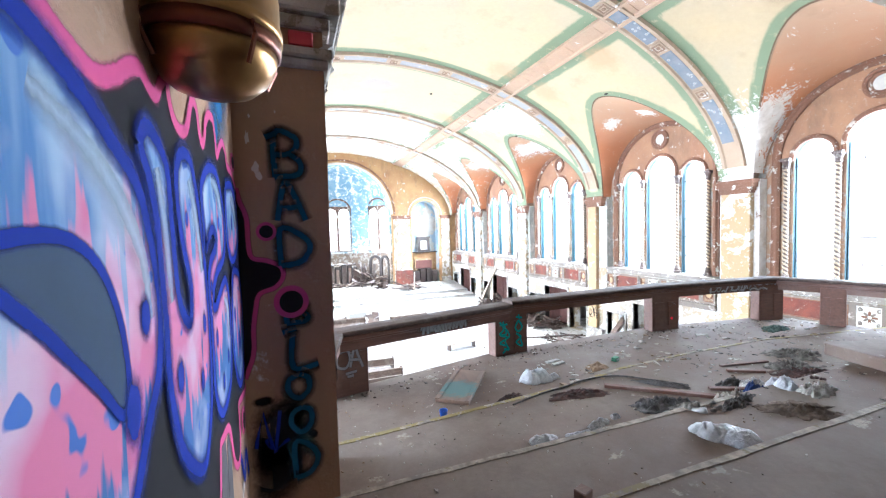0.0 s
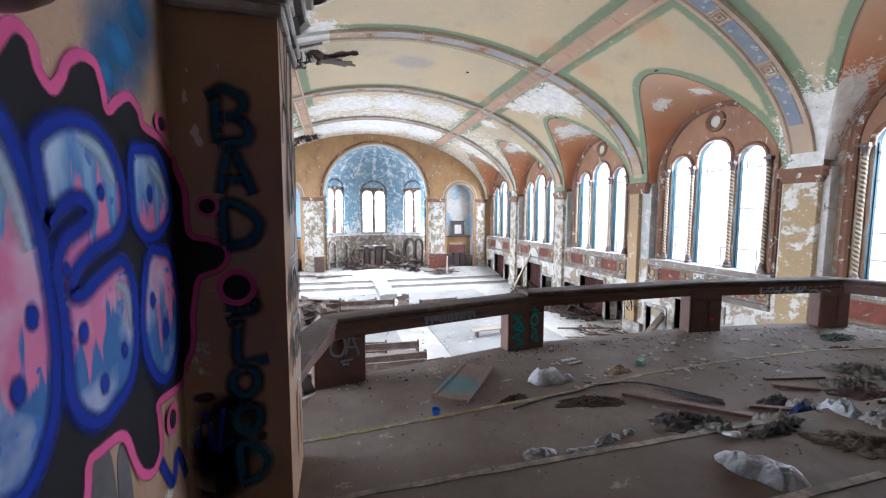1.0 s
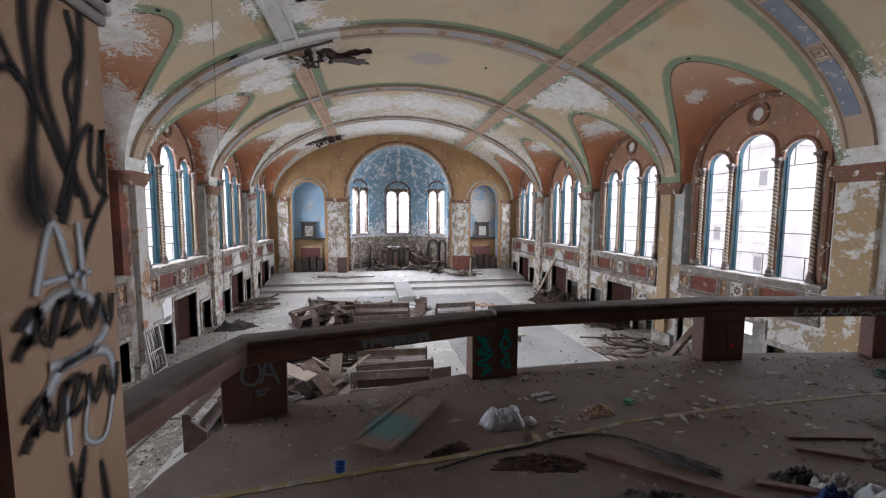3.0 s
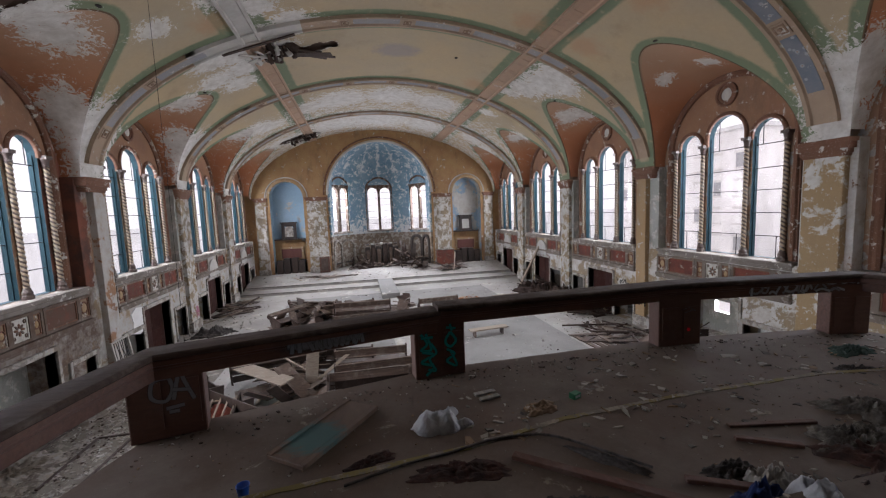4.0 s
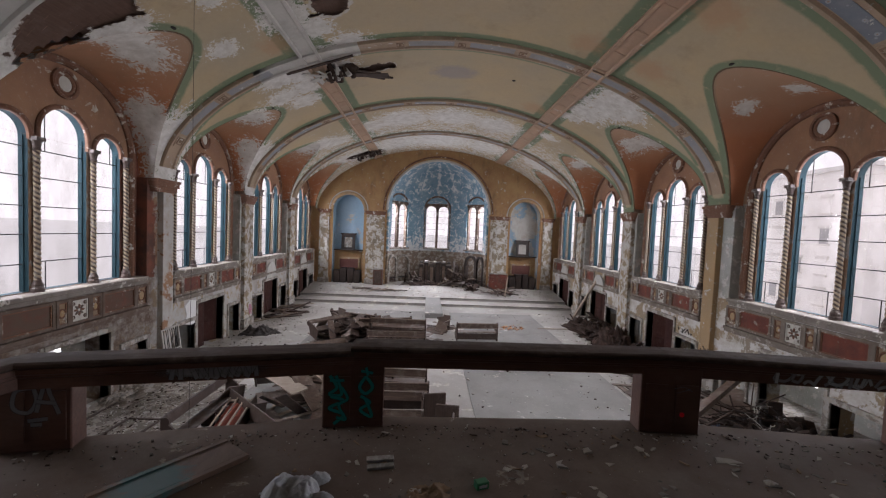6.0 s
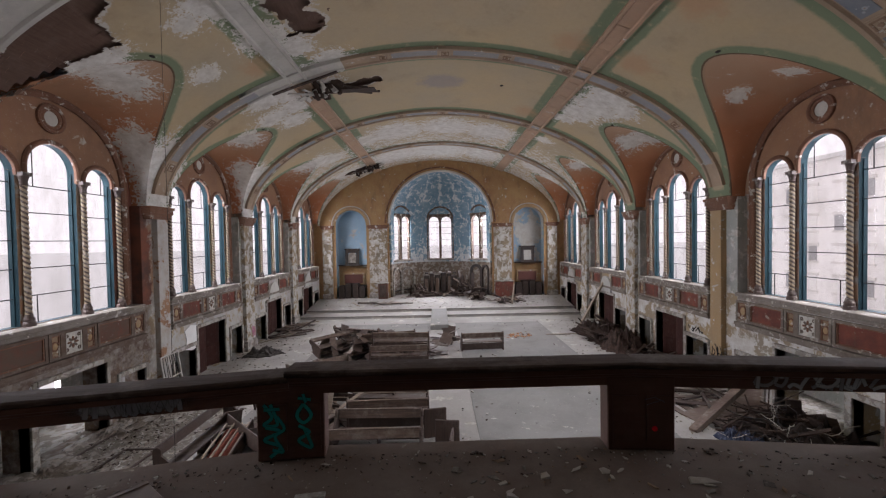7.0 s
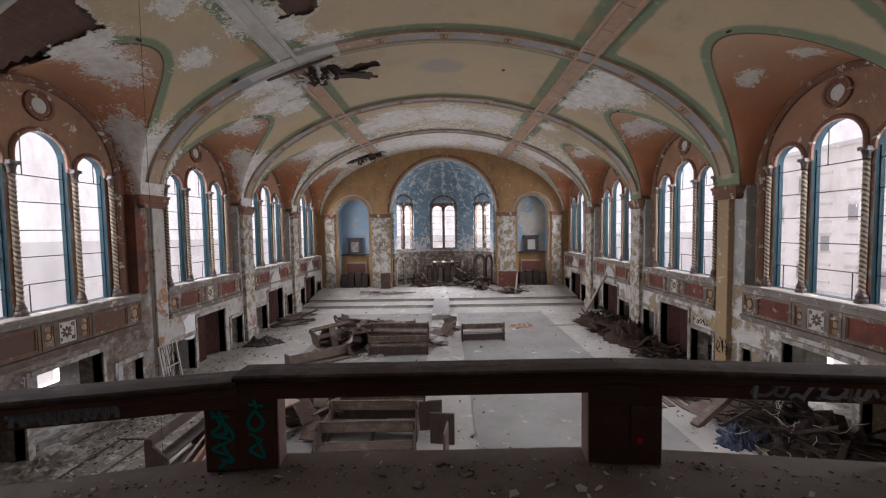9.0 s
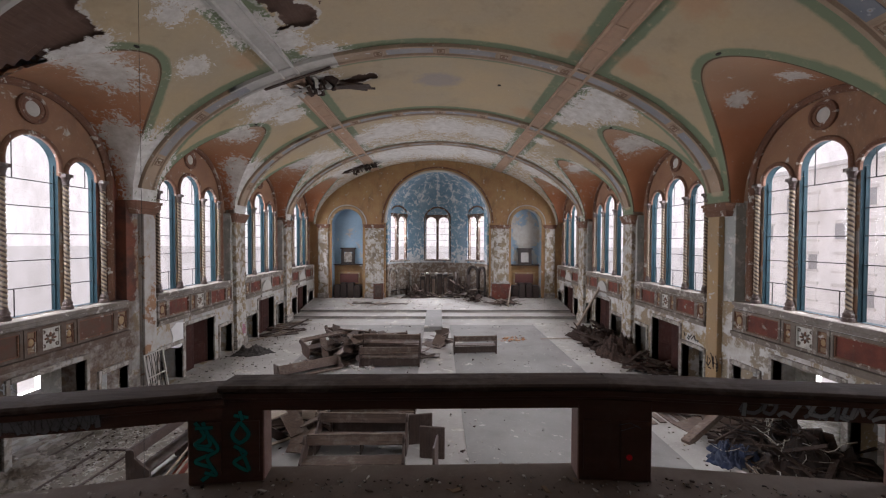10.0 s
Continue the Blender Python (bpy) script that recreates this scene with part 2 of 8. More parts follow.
M_pane = pane_material()
M_bluefr = plain("blue_frame", (0.009, 0.032, 0.042), 0.85, 0, 0.6, 3.0)
M_iron = plain("iron_bar", (0.035, 0.033, 0.033), 0.9, 0.0)
M_dust = painted("gallery_floor", (0.128, 0.091, 0.072), 0.1, 3.0, 0.9, other=(0.18, 0.147, 0.125), under=(0.2, 0.18, 0.16), bumpy=0.1)
M_nfloor = painted("nave_floor", (0.405, 0.388, 0.358), 0.3, 1.0, 0.3, other=(0.33, 0.31, 0.285))
M_pewfloor = painted("pew_floor", (0.275, 0.265, 0.25), 0.15, 1.0, 0.3)
M_edgestrip = plain("dark_edge_strip", (0.09, 0.075, 0.065), 0.8, 0, 0.6, 3.0)
M_yellow = painted("yellow_line", (0.24, 0.19, 0.075), 0.6, 5.0, 0.5, under=(0.165, 0.143, 0.12), bumpy=0.1)
M_faded = painted("faded_yellow_line", (0.19, 0.155, 0.085), 0.85, 3.0, 0.7, under=(0.15, 0.125, 0.105), bumpy=0.1)


def ceiling_material(name, base, other, peel, border=True):
    """Vault paint, with green borders along creases and ribs, and bare plaster where it came off."""
    m = Mat(name, 0.9)
    tone = m.noise(0.35, 4, 0.6, lo=0.35, hi=0.65)
    c = m.mix(tone, base, other)
    c = m.mix(m.math('MULTIPLY', m.noise(7, 6, 0.7, lo=0.35, hi=0.8), 0.22), c, tuple(v * 0.6 for v in base))
    wob = m.math('MULTIPLY', m.math('SUBTRACT', m.noise(2.5, 5, 0.7), 0.5), 0.14)
    e = m.math('ADD', m.attr("crease"), wob)
    green = m.math('MULTIPLY', m.ramp(e, 0.37, 0.28), m.noise(3.2, 6, 0.7, lo=0.2, hi=0.42))
    if border:
        c = m.mix(m.math('MULTIPLY', green, 0.92), c, (0.155, 0.205, 0.13))
    # narrow dark brown line along the groin creases
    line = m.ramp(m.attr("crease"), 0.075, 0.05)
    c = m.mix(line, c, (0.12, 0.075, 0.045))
    sep = m.n.new("ShaderNodeSeparateXYZ")
    m.l.new(m.geo.outputs["Position"], sep.inputs[0])
    if not border:
        # paler buff towards the crown of the lunette
        zz = m.math('ADD', sep.outputs["Z"], m.math('MULTIPLY', m.math('SUBTRACT', m.noise(1.1, 5, 0.6), 0.5), 0.9))
        c = m.mix(m.math('MULTIPLY', m.ramp(zz, 9.6, 10.9), 0.85), c, (0.375, 0.255, 0.17))

    def round_spot(x, y, r, blur, stretch=1.0):
        d = m.n.new("ShaderNodeVectorMath")
        d.operation = 'DISTANCE'
        m.l.new(m.pos((1, stretch, 0)), d.inputs[0])
        d.inputs[1].default_value = (x, y * stretch, 0)
        q = m.math('ADD', d.outputs["Value"], m.math('MULTIPLY', m.math('SUBTRACT', m.noise(2.6, 7, 0.7), 0.5), 1.3))
        return m.ramp(q, r, r - blur)

    if border:
        for x, y in ((4.55, 15.7), (6.75, 15.7), (-6.2, 15.95), (4.6, 22.9), (6.6, 12.2)):
            c = m.mix(m.math('MULTIPLY', round_spot(x, y, 0.8, 0.5), 0.5), c, (0.43, 0.24, 0.13))
        c = m.mix(m.math('MULTIPLY', round_spot(0.15, 20.4, 1.25, 0.5, 1.4), 0.6), c, (0.25, 0.235, 0.25))
        c = m.mix(m.math('MULTIPLY', round_spot(0.15, 27.1, 1.1, 0.6, 1.4), 0.4), c, (0.25, 0.235, 0.25))
    p = m.attr("patch")
    edge = m.math('ADD', m.math('MULTIPLY', p, 1.3), m.math('MULTIPLY', m.math('SUBTRACT', m.noise(1.9, 6, 0.65), 0.5), 0.9))
    lace = m.math('ADD', m.math('MULTIPLY', m.math('SUBTRACT', m.noise(5.0, 9, 0.72, dist=1.0), 0.5), 3.0), m.math('MULTIPLY', m.math('SUBTRACT', m.noise(14, 4, 0.6, dist=1.2), 0.5), 1.2))
    bare = m.math('MULTIPLY', m.ramp(m.math('ADD', edge, lace), 0.6, 0.63), m.ramp(p, 0.04, 0.16))
    worn = m.math('MULTIPLY', m.ramp(sep.outputs["Y"], 23.5, 30), 0.15 if border else 0.04)
    fl = m.ramp(m.math('ADD', m.noise(3.4, 13, 0.85, dist=0.5), worn), 0.71 - 0.2 * peel, 0.73 - 0.2 * peel)
    bare = m.math('MAXIMUM', bare, fl)
    c = m.mix(bare, c, m.mix(m.noise(3, 6, 0.7, lo=0.3, hi=0.7), (0.68, 0.665, 0.63), (0.45, 0.42, 0.375)))
    st = m.noise(0.6, 7, 0.7, lo=0.56, hi=0.82)
    c = m.mix(m.math('MULTIPLY', st, 0.4), c, (0.16, 0.11, 0.07))
    hole = m.math('ADD', m.attr("hole"), m.math('MULTIPLY', m.math('SUBTRACT', m.noise(1.6, 8, 0.7), 0.5), 0.8))
    c = m.mix(m.math('MULTIPLY', m.ramp(hole, 0.40, 0.45), m.noise(3.0, 6, 0.7, lo=0.40, hi=0.5)), c, (0.46, 0.43, 0.39))
    c = m.mix(m.ramp(hole, 0.56, 0.59), c, m.mix(m.noise(6, 6, 0.7, stretch=(0.4, 3, 1), lo=0.35, hi=0.65), (0.07, 0.04, 0.03), (0.15, 0.095, 0.07)))
    m.colour(c)
    return m.bump(m.math('SUBTRACT', m.noise(26, 4), bare), 0.35, 0.012).m


M_vault = ceiling_material("vault_paint", (0.455, 0.35, 0.215), (0.40, 0.33, 0.23), 0.3)
M_lunette = ceiling_material("lunette_paint", (0.45, 0.195, 0.095), (0.38, 0.155, 0.08), 0.5, False)

# ---- mesh helpers ----


def link(name, bm, mats, parent=None, label="", smooth=False):
    me = bpy.data.meshes.new(name)
    bm.normal_update()
    bm.to_mesh(me)
    bm.free()
    for m in mats if isinstance(mats, (list, tuple)) else [mats]:
        me.materials.append(m)
    if smooth:
        me.polygons.foreach_set("use_smooth", [True] * len(me.polygons))
    ob = new(name, me)
    if parent:
        ob.parent = parent
    if label:
        ob["label"] = label
    return ob


def part(name, bm, material, parent, label="", smooth=False):
    return link(name, bm, material, parent, label, smooth)


def thing(name, label, category, m=None, group="", kind=""):
    ob = tagged(new(name), label, category, group, kind)
    if m:
        ob.matrix_world = m
    return ob


def structure(name, bm, mats, label, category, smooth=False):
    return tagged(link(name, bm, mats, None, "", smooth), label, category, "", "structure")


def box(bm, x0, x1, y0, y1, z0, z1, m=None, mat=0):
    """A box; m moves it."""
    co = [(x, y, z) for z in (z0, z1) for y in (y0, y1) for x in (x0, x1)]
    v = [bm.verts.new(m @ Vector(c) if m else c) for c in co]
    fs = [bm.faces.new([v[i] for i in f]) for f in ((0, 2, 3, 1), (4, 5, 7, 6), (0, 1, 5, 4), (2, 6, 7, 3), (0, 4, 6, 2), (1, 3, 7, 5))]
    for f in fs:
        f.material_index = mat
    return fs


def bevelled(bm, w=0.006, seg=1):
    bmesh.ops.bevel(bm, geom=list(bm.edges), offset=w, segments=seg, affect='EDGES', profile=0.6)
    return bm


def one_box(x0, x1, y0, y1, z0, z1, m=None, bev=0.0):
    bm = bmesh.new()
    box(bm, x0, x1, y0, y1, z0, z1, m)
    if bev:
        bevelled(bm, bev)
    return bm


def arch_loop(c, half, bottom, spring, n=20, rise=None):
    """A round-headed opening: points (u, v), bottom left first, counter-clockwise."""
    rise = rise or half
    pts = [(c - half, bottom), (c + half, bottom)]
    pts += [(c + half * math.cos(math.pi * i / n), spring + rise * math.sin(math.pi * i / n)) for i in range(n + 1)]
    return pts


def circle_loop(c, v, r, n=24):
    return [(c + r * math.cos(2 * math.pi * i / n), v + r * math.sin(2 * math.pi * i / n)) for i in range(n)]


def rect_loop(u0, u1, v0, v1):
    return [(u0, v0), (u1, v0), (u1, v1), (u0, v1)]


def plate(bm, place, outer, holes, depth, mat=0, jamb=None):
    """A slab with holes. place(u, v, d) gives the point at depth d; jamb: the material of the holes' sides."""
    from mathutils.geometry import tessellate_polygon
    loops = [outer] + list(holes)
    flat = [p for lp in loops for p in lp]
    tris = tessellate_polygon([[Vector((u, v, 0)) for u, v in lp] for lp in loops])
    rows = []
    for d in (0.0, depth):
        vs = [bm.verts.new(place(u, v, d)) for u, v in flat]
        rows.append(vs)
        for t in tris:
            if len(set(t)) == 3:
                try:
                    bm.faces.new([vs[i] for i in t]).material_index = mat
                except ValueError:
                    pass
    k = 0
    for i, lp in enumerate(loops):
        n = len(lp)
        for j in range(n):
            a, b = k + j, k + (j + 1) % n
            f = bm.faces.new((rows[0][a], rows[0][b], rows[1][b], rows[1][a]))
            f.material_index = mat if i == 0 or jamb is None else jamb
        k += n
    bmesh.ops.recalc_face_normals(bm, faces=bm.faces)


def sweep(bm, path, normals, profile, closed=False, mat=0):
    """Runs a profile of (side, out) points along a path. normals: for each path point the pair of directions (side, out)."""
    rows = []
    for p, (s, o) in zip(path, normals):
        rows.append([bm.verts.new(Vector(p) + Vector(s) * a + Vector(o) * b) for a, b in profile])
    n = len(profile)
    for i in range(len(rows) - (0 if closed else 1)):
        r0, r1 = rows[i], rows[(i + 1) % len(rows)]
        for j in range(n):
            f = bm.faces.new((r0[j], r0[(j + 1) % n], r1[(j + 1) % n], r1[j]))
            f.material_index = mat
    if not closed:
        for r in (rows[0], rows[-1]):
            bm.faces.new(r).material_index = mat
    bmesh.ops.recalc_face_normals(bm, faces=bm.faces)


def lathe(bm, prof, n=16, m=None, mat=0):
    """Turns a profile of (radius, z) points round z."""
    rows = []
    for r, z in prof:
        row = []
        for i in range(n):
            a = 2 * math.pi * i / n
            v = Vector((r * math.cos(a), r * math.sin(a), z))
            row.append(bm.verts.new(m @ v if m else v))
        rows.append(row)
    for r0, r1 in zip(rows, rows[1:]):
        for i in range(n):
            bm.faces.new((r0[i], r0[(i + 1) % n], r1[(i + 1) % n], r1[i])).material_index = mat
    bm.faces.new(rows[0][::-1]).material_index = mat
    bm.faces.new(rows[-1]).material_index = mat
    bmesh.ops.recalc_face_normals(bm, faces=bm.faces)


def tube(bm, pts, r, n=6, mat=0):
    """A round bar along points."""
    rows = []
    for i, p in enumerate(pts):
        p = Vector(p)
        d = (Vector(pts[min(i + 1, len(pts) - 1)]) - Vector(pts[max(i - 1, 0)])).normalized()
        a = d.cross(Vector((0, 0, 1)))
        if a.length < 0.05:
            a = d.cross(Vector((1, 0, 0)))
        a.normalize()
        b = d.cross(a)
        rows.append([bm.verts.new(p + a * r * math.cos(2 * math.pi * k / n) + b * r * math.sin(2 * math.pi * k / n)) for k in range(n)])
    for r0, r1 in zip(rows, rows[1:]):
        for k in range(n):
            bm.faces.new((r0[k], r0[(k + 1) % n], r1[(k + 1) % n], r1[k])).material_index = mat
    bm.faces.new(rows[0]).material_index = mat
    bm.faces.new(rows[-1]).material_index = mat
    bmesh.ops.recalc_face_normals(bm, faces=bm.faces)


# ---- the large structure ----
FLOOR = -0.3
WALL, LOW, PIL = 11.5, 11.1, 10.9
SPRING, CROWN, HALF = 7.2, 13.05, 10.95
CENTRES = [6.75, 13.9, 21.05, 28.2, 34.95]
PILASTERS = [10.3, 17.45, 24.6, 31.75]
END = 38.3
BACK = 3.15


def barrel(x):
    k = min(abs(x) / HALF, 1.0)
    return SPRING + (CROWN - SPRING) * (1 - k ** 1.9) ** (1 / 1.9)


def lunette_crown(x):
    return 10.22 + (WALL - abs(x)) / (WALL - 8.0) * 0.80


def bay_of(y):
    for c in CENTRES:
        w = 2.98 if c < 34 else 2.75
        if abs(y - c) < w:
            return c, w
    return None, None


def lunette(x, y, c, w):
    return SPRING + (lunette_crown(x) - SPRING) * math.sqrt(max(0.0, 1 - ((y - c) / w) ** 2))


def crease_x(y):
    c, w = bay_of(y)
    if c is None:
        return HALF
    lo, hi = 7.0, HALF
    for _ in range(40):
        mid = (lo + hi) / 2
        if lunette(mid, y, c, w) > barrel(mid):
            hi = mid
        else:
            lo = mid
    return hi


def build_vault():
    ys = set()
    for c in CENTRES:
        w = 2.98 if c < 34 else 2.75
        for i in range(49):
            ys.add(round(c - w * math.cos(math.pi * i / 48), 4))
    for c in PILASTERS:
        for d in (-0.5, -0.25, 0, 0.25, 0.5):
            ys.add(round(c + d, 4))
    ys |= {BACK, END + 0.02, 3.5}
    ys = sorted(y for y in ys if BACK <= y <= END + 0.03)
    line = [Vector((crease_x(y), y, barrel(crease_x(y)))) for y in ys]
    arr = np.array([tuple(v) for v in line])
    patches = [(-9.5, 14.2, 0.85), (-9.3, 13.3, 0.9), (-8.9, 12.4, 0.85), (-9.3, 21.0, 0.95), (-8.8, 20.2, 0.6), (-9.2, 28.3, 1.0), (-8.2, 28.4, 1.2), (-7.2, 29.4, 1.0), (-10.7, 16.3, 0.8), (-10.5, 16.9, 0.9), (-10.3, 23.5, 0.95), (-10.1, 24.2, 0.8),
               (-9.3, 10.0, 1.3), (-8.4, 9.2, 1.2), (-10.3, 9.2, 1.1), (-5.9, 12.6, 0.9), (-5.5, 14.6, 0.9), (-4.9, 15.6, 0.7), (-4.0, 17.0, 0.8), (-3.4, 17.4, 0.5), (-4.8, 17.6, 0.9), (-7.0, 18.3, 0.9), (-6.1, 18.6, 1.0), (-6.8, 21.2, 0.75), (-7.4, 20.0, 0.8), (-6.3, 19.8, 0.8), (-7.6, 15.1, 0.5), (-6.9, 12.9, 0.45), (-5.0, 18.9, 0.9),
               (7.1, 18.6, 1.1), (7.0, 19.7, 1.2), (6.7, 21.0, 1.0), (6.3, 22.2, 0.6), (7.9, 18.9, 0.7), (10.2, 21.0, 0.9), (9.9, 20.2, 0.85), (9.6, 21.8, 0.75), (9.3, 27.2, 0.9), (9.9, 28.0, 0.85), (9.4, 28.8, 0.6), (9.8, 15.0, 0.36), (10.25, 13.5, 0.4), (8.8, 33.6, 0.8), (7.4, 33.4, 0.9), (6.5, 26.4, 0.6), (7.5, 32.5, 1.0),
               (-2.7, 27.8, 2.0), (-4.7, 28.3, 1.3), (0.5, 27.6, 2.0), (3.4, 27.8, 1.9), (-6.6, 35.3, 1.3), (-7.6, 34.6, 1.1), (-5.0, 36.0, 1.2), (0.0, 34.0, 3.0), (-3.5, 34.5, 2.2), (3.6, 34.2, 2.0),
               (10.8, 10.1, 0.8), (10.7, 9.4, 0.9), (-10.7, 10.0, 1.0), (-10.5, 10.9, 0.9), (-10.7, 17.5, 0.8), (-10.6, 24.6, 0.9), (-10.5, 31.7, 0.7), (10.5, 24.8, 0.4)]
    holes = [(-4.3, 13.4, 0.75), (-4.1, 14.5, 0.75), (-8.9, 11.2, 0.8), (-8.6, 11.7, 0.7), (-9.5, 11.4, 0.8), (-8.0, 10.9, 0.7), (-5.2, 19.0, 0.5), (-4.7, 19.4, 0.46), (-4.2, 19.6, 0.44), (-3.7, 19.65, 0.42), (-3.2, 19.6, 0.4), (-2.75, 19.45, 0.34), (-6.2, 35.3, 0.5), (-7.4, 34.9, 0.45)]
    rows, bm = [], bmesh.new()
    la = bm.verts.layers.float.new("crease")
    lp = bm.verts.layers.float.new("patch")
    lh = bm.verts.layers.float.new("hole")

    def vert(x, y, z):
        v = bm.verts.new((x, y, z))
        q = np.array((abs(x), y, z))
        d = float(np.sqrt(((arr - q) ** 2).sum(1)).min())
        d = min(d, 9.0)
        for r in PILASTERS:
            if abs(x) < 10.4:
                d = min(d, max(0.08, abs(y - r) - 0.42))
        d = min(d, max(0.08, abs(abs(x) - 5.55) - 0.42))
        v[la] = d
        v[lp] = max(math.exp(-((x - a) ** 2 + (y - b) ** 2) / (s * s)) for a, b, s in patches)
        v[lh] = max([math.exp(-((x - a) ** 2 + (y - b) ** 2) / (s * s)) for a, b, s in holes if s] + [0])
        return v

    N, K = 150, 22
    prev = None
    for y, p in zip(ys, line):
        row = [vert(p.x * math.sin(math.pi / 2 * (2 * i / N - 1)), y, barrel(p.x * math.sin(math.pi / 2 * (2 * i / N - 1)))) for i in range(N + 1)]
        if prev:
            for i in range(N):
                bm.faces.new((prev[i], prev[i + 1], row[i + 1], row[i]))
        prev = row
    for side in (-1, 1):
        prev = None
        for y, p in zip(ys, line):
            c, w = bay_of(y)
            if c is None:
                prev = None
                continue
            row = []
            for i in range(K + 1):
                x = p.x + (WALL + 0.1 - p.x) * i / K
                row.append(vert(side * x, y, lunette(x, y, c, w)))
            if prev:
                for i in range(K):
                    bm.faces.new((prev[i], prev[i + 1], row[i + 1], row[i])).material_index = 1
            prev = row
    near = [f for f in bm.faces if sum(v[lh] for v in f.verts) / len(f.verts) > 0.12]
    bmesh.ops.subdivide_edges(bm, edges=list({e for f in near for e in f.edges}), cuts=3, use_grid_fill=True)
    gone = []
    for f in bm.faces:
        c = f.calc_center_median()
        if sum(v[lh] for v in f.verts) / len(f.verts) + 0.35 * noise.noise(c * 2.1) + 0.22 * noise.noise(c * 7.0) > 0.52:
            gone.append(f)
    bmesh.ops.delete(bm, geom=gone, context='FACES')
    bmesh.ops.recalc_face_normals(bm, faces=bm.faces)
    for f in bm.faces:
        f.smooth = True
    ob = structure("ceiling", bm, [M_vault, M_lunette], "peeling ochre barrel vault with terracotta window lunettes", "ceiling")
    return ob


vault = build_vault()


def lath_layer():
    """The dark lath and dirt above the vault, seen where the plaster has fallen."""
    bm = bmesh.new()
    ys = [9.7 + 0.15 * i for i in range(75)] + [34.0 + 0.15 * i for i in range(18)]
    for y in ys:
        reach = min(crease_x(y), crease_x(y + 0.15)) - 0.06
        xs = [-reach + (reach - 2.0) * i / 24 for i in range(25)]
        lift = [0.12 + 0.02 * noise.noise(Vector((x * 2, y * 2, 0))) for x in xs]
        rows = [[bm.verts.new((x, yy, barrel(x) + h)) for x, h in zip(xs, lift)] for yy in (y, y + 0.15)]
        for a in range(24):
            bm.faces.new((rows[0][a], rows[0][a + 1], rows[1][a + 1], rows[1][a]))
    structure("ceiling_laths", bm, wood("dirty_laths", (0.105, 0.062, 0.046), (0.16, 0.1, 0.075), 0.95, 1, 0.7, 0.08), "dirty brown laths above the fallen plaster", "ceiling")


lath_layer()
# small round vents in the plaster
for x, y in ((8.0, 13.45), (-8.05, 13.3), (2.9, 20.3), (8.1, 20.5), (-8.1, 20.4)):
    c, w = bay_of(y)
    z = barrel(x) if abs(x) < crease_x(y) else lunette(x, y, c, w)
    bm = bmesh.new()
    lathe(bm, [(0.02, 0.0), (0.075, 0.0), (0.075, -0.03), (0.02, -0.03)], 14, Matrix.Translation((x, y, z + 0.004)))
    structure("ceiling_vent", bm, M_dark, "small black round vent in the vault plaster", "vent")
# roof over the vault
bm = bmesh.new()
box(bm, -13, 13, BACK - 0.3, END + 6.5, 14.4, 14.6)
for s in (-1, 1):
    box(bm, s * 12.5 - 0.5, s * 12.5 + 0.5, BACK - 0.3, END + 6.5, 11.0, 14.4)
box(bm, -13, 13, END + 0.55, END + 0.75, 13.2, 14.4)
structure("roof", bm, wood("old_roof_boards", (0.12, 0.07, 0.05), (0.24, 0.15, 0.11), 0.9, 1, 0.6, 0.1), "dark roof deck above the vault", "roof")


def band_profile(w, d):
    """A rib's section: raised rims with a sunken middle."""
    return [(-w, -0.12), (-w, d), (-w + 0.1, d), (-w + 0.14, d * 0.55), (w - 0.14, d * 0.55), (w - 0.1, d), (w, d), (w, -0.12)]


def vault_frame(x):
    e = 0.02
    t = Vector((2 * e, 0, barrel(x + e) - barrel(x - e))).normalized()
    nrm = Vector((t.z, 0, -t.x))
    return t, (nrm if nrm.z < 0 else -nrm)


M_bossring = painted("boss_ring_paint", (0.27, 0.18, 0.125), 0.2, 3.0, 0.3)


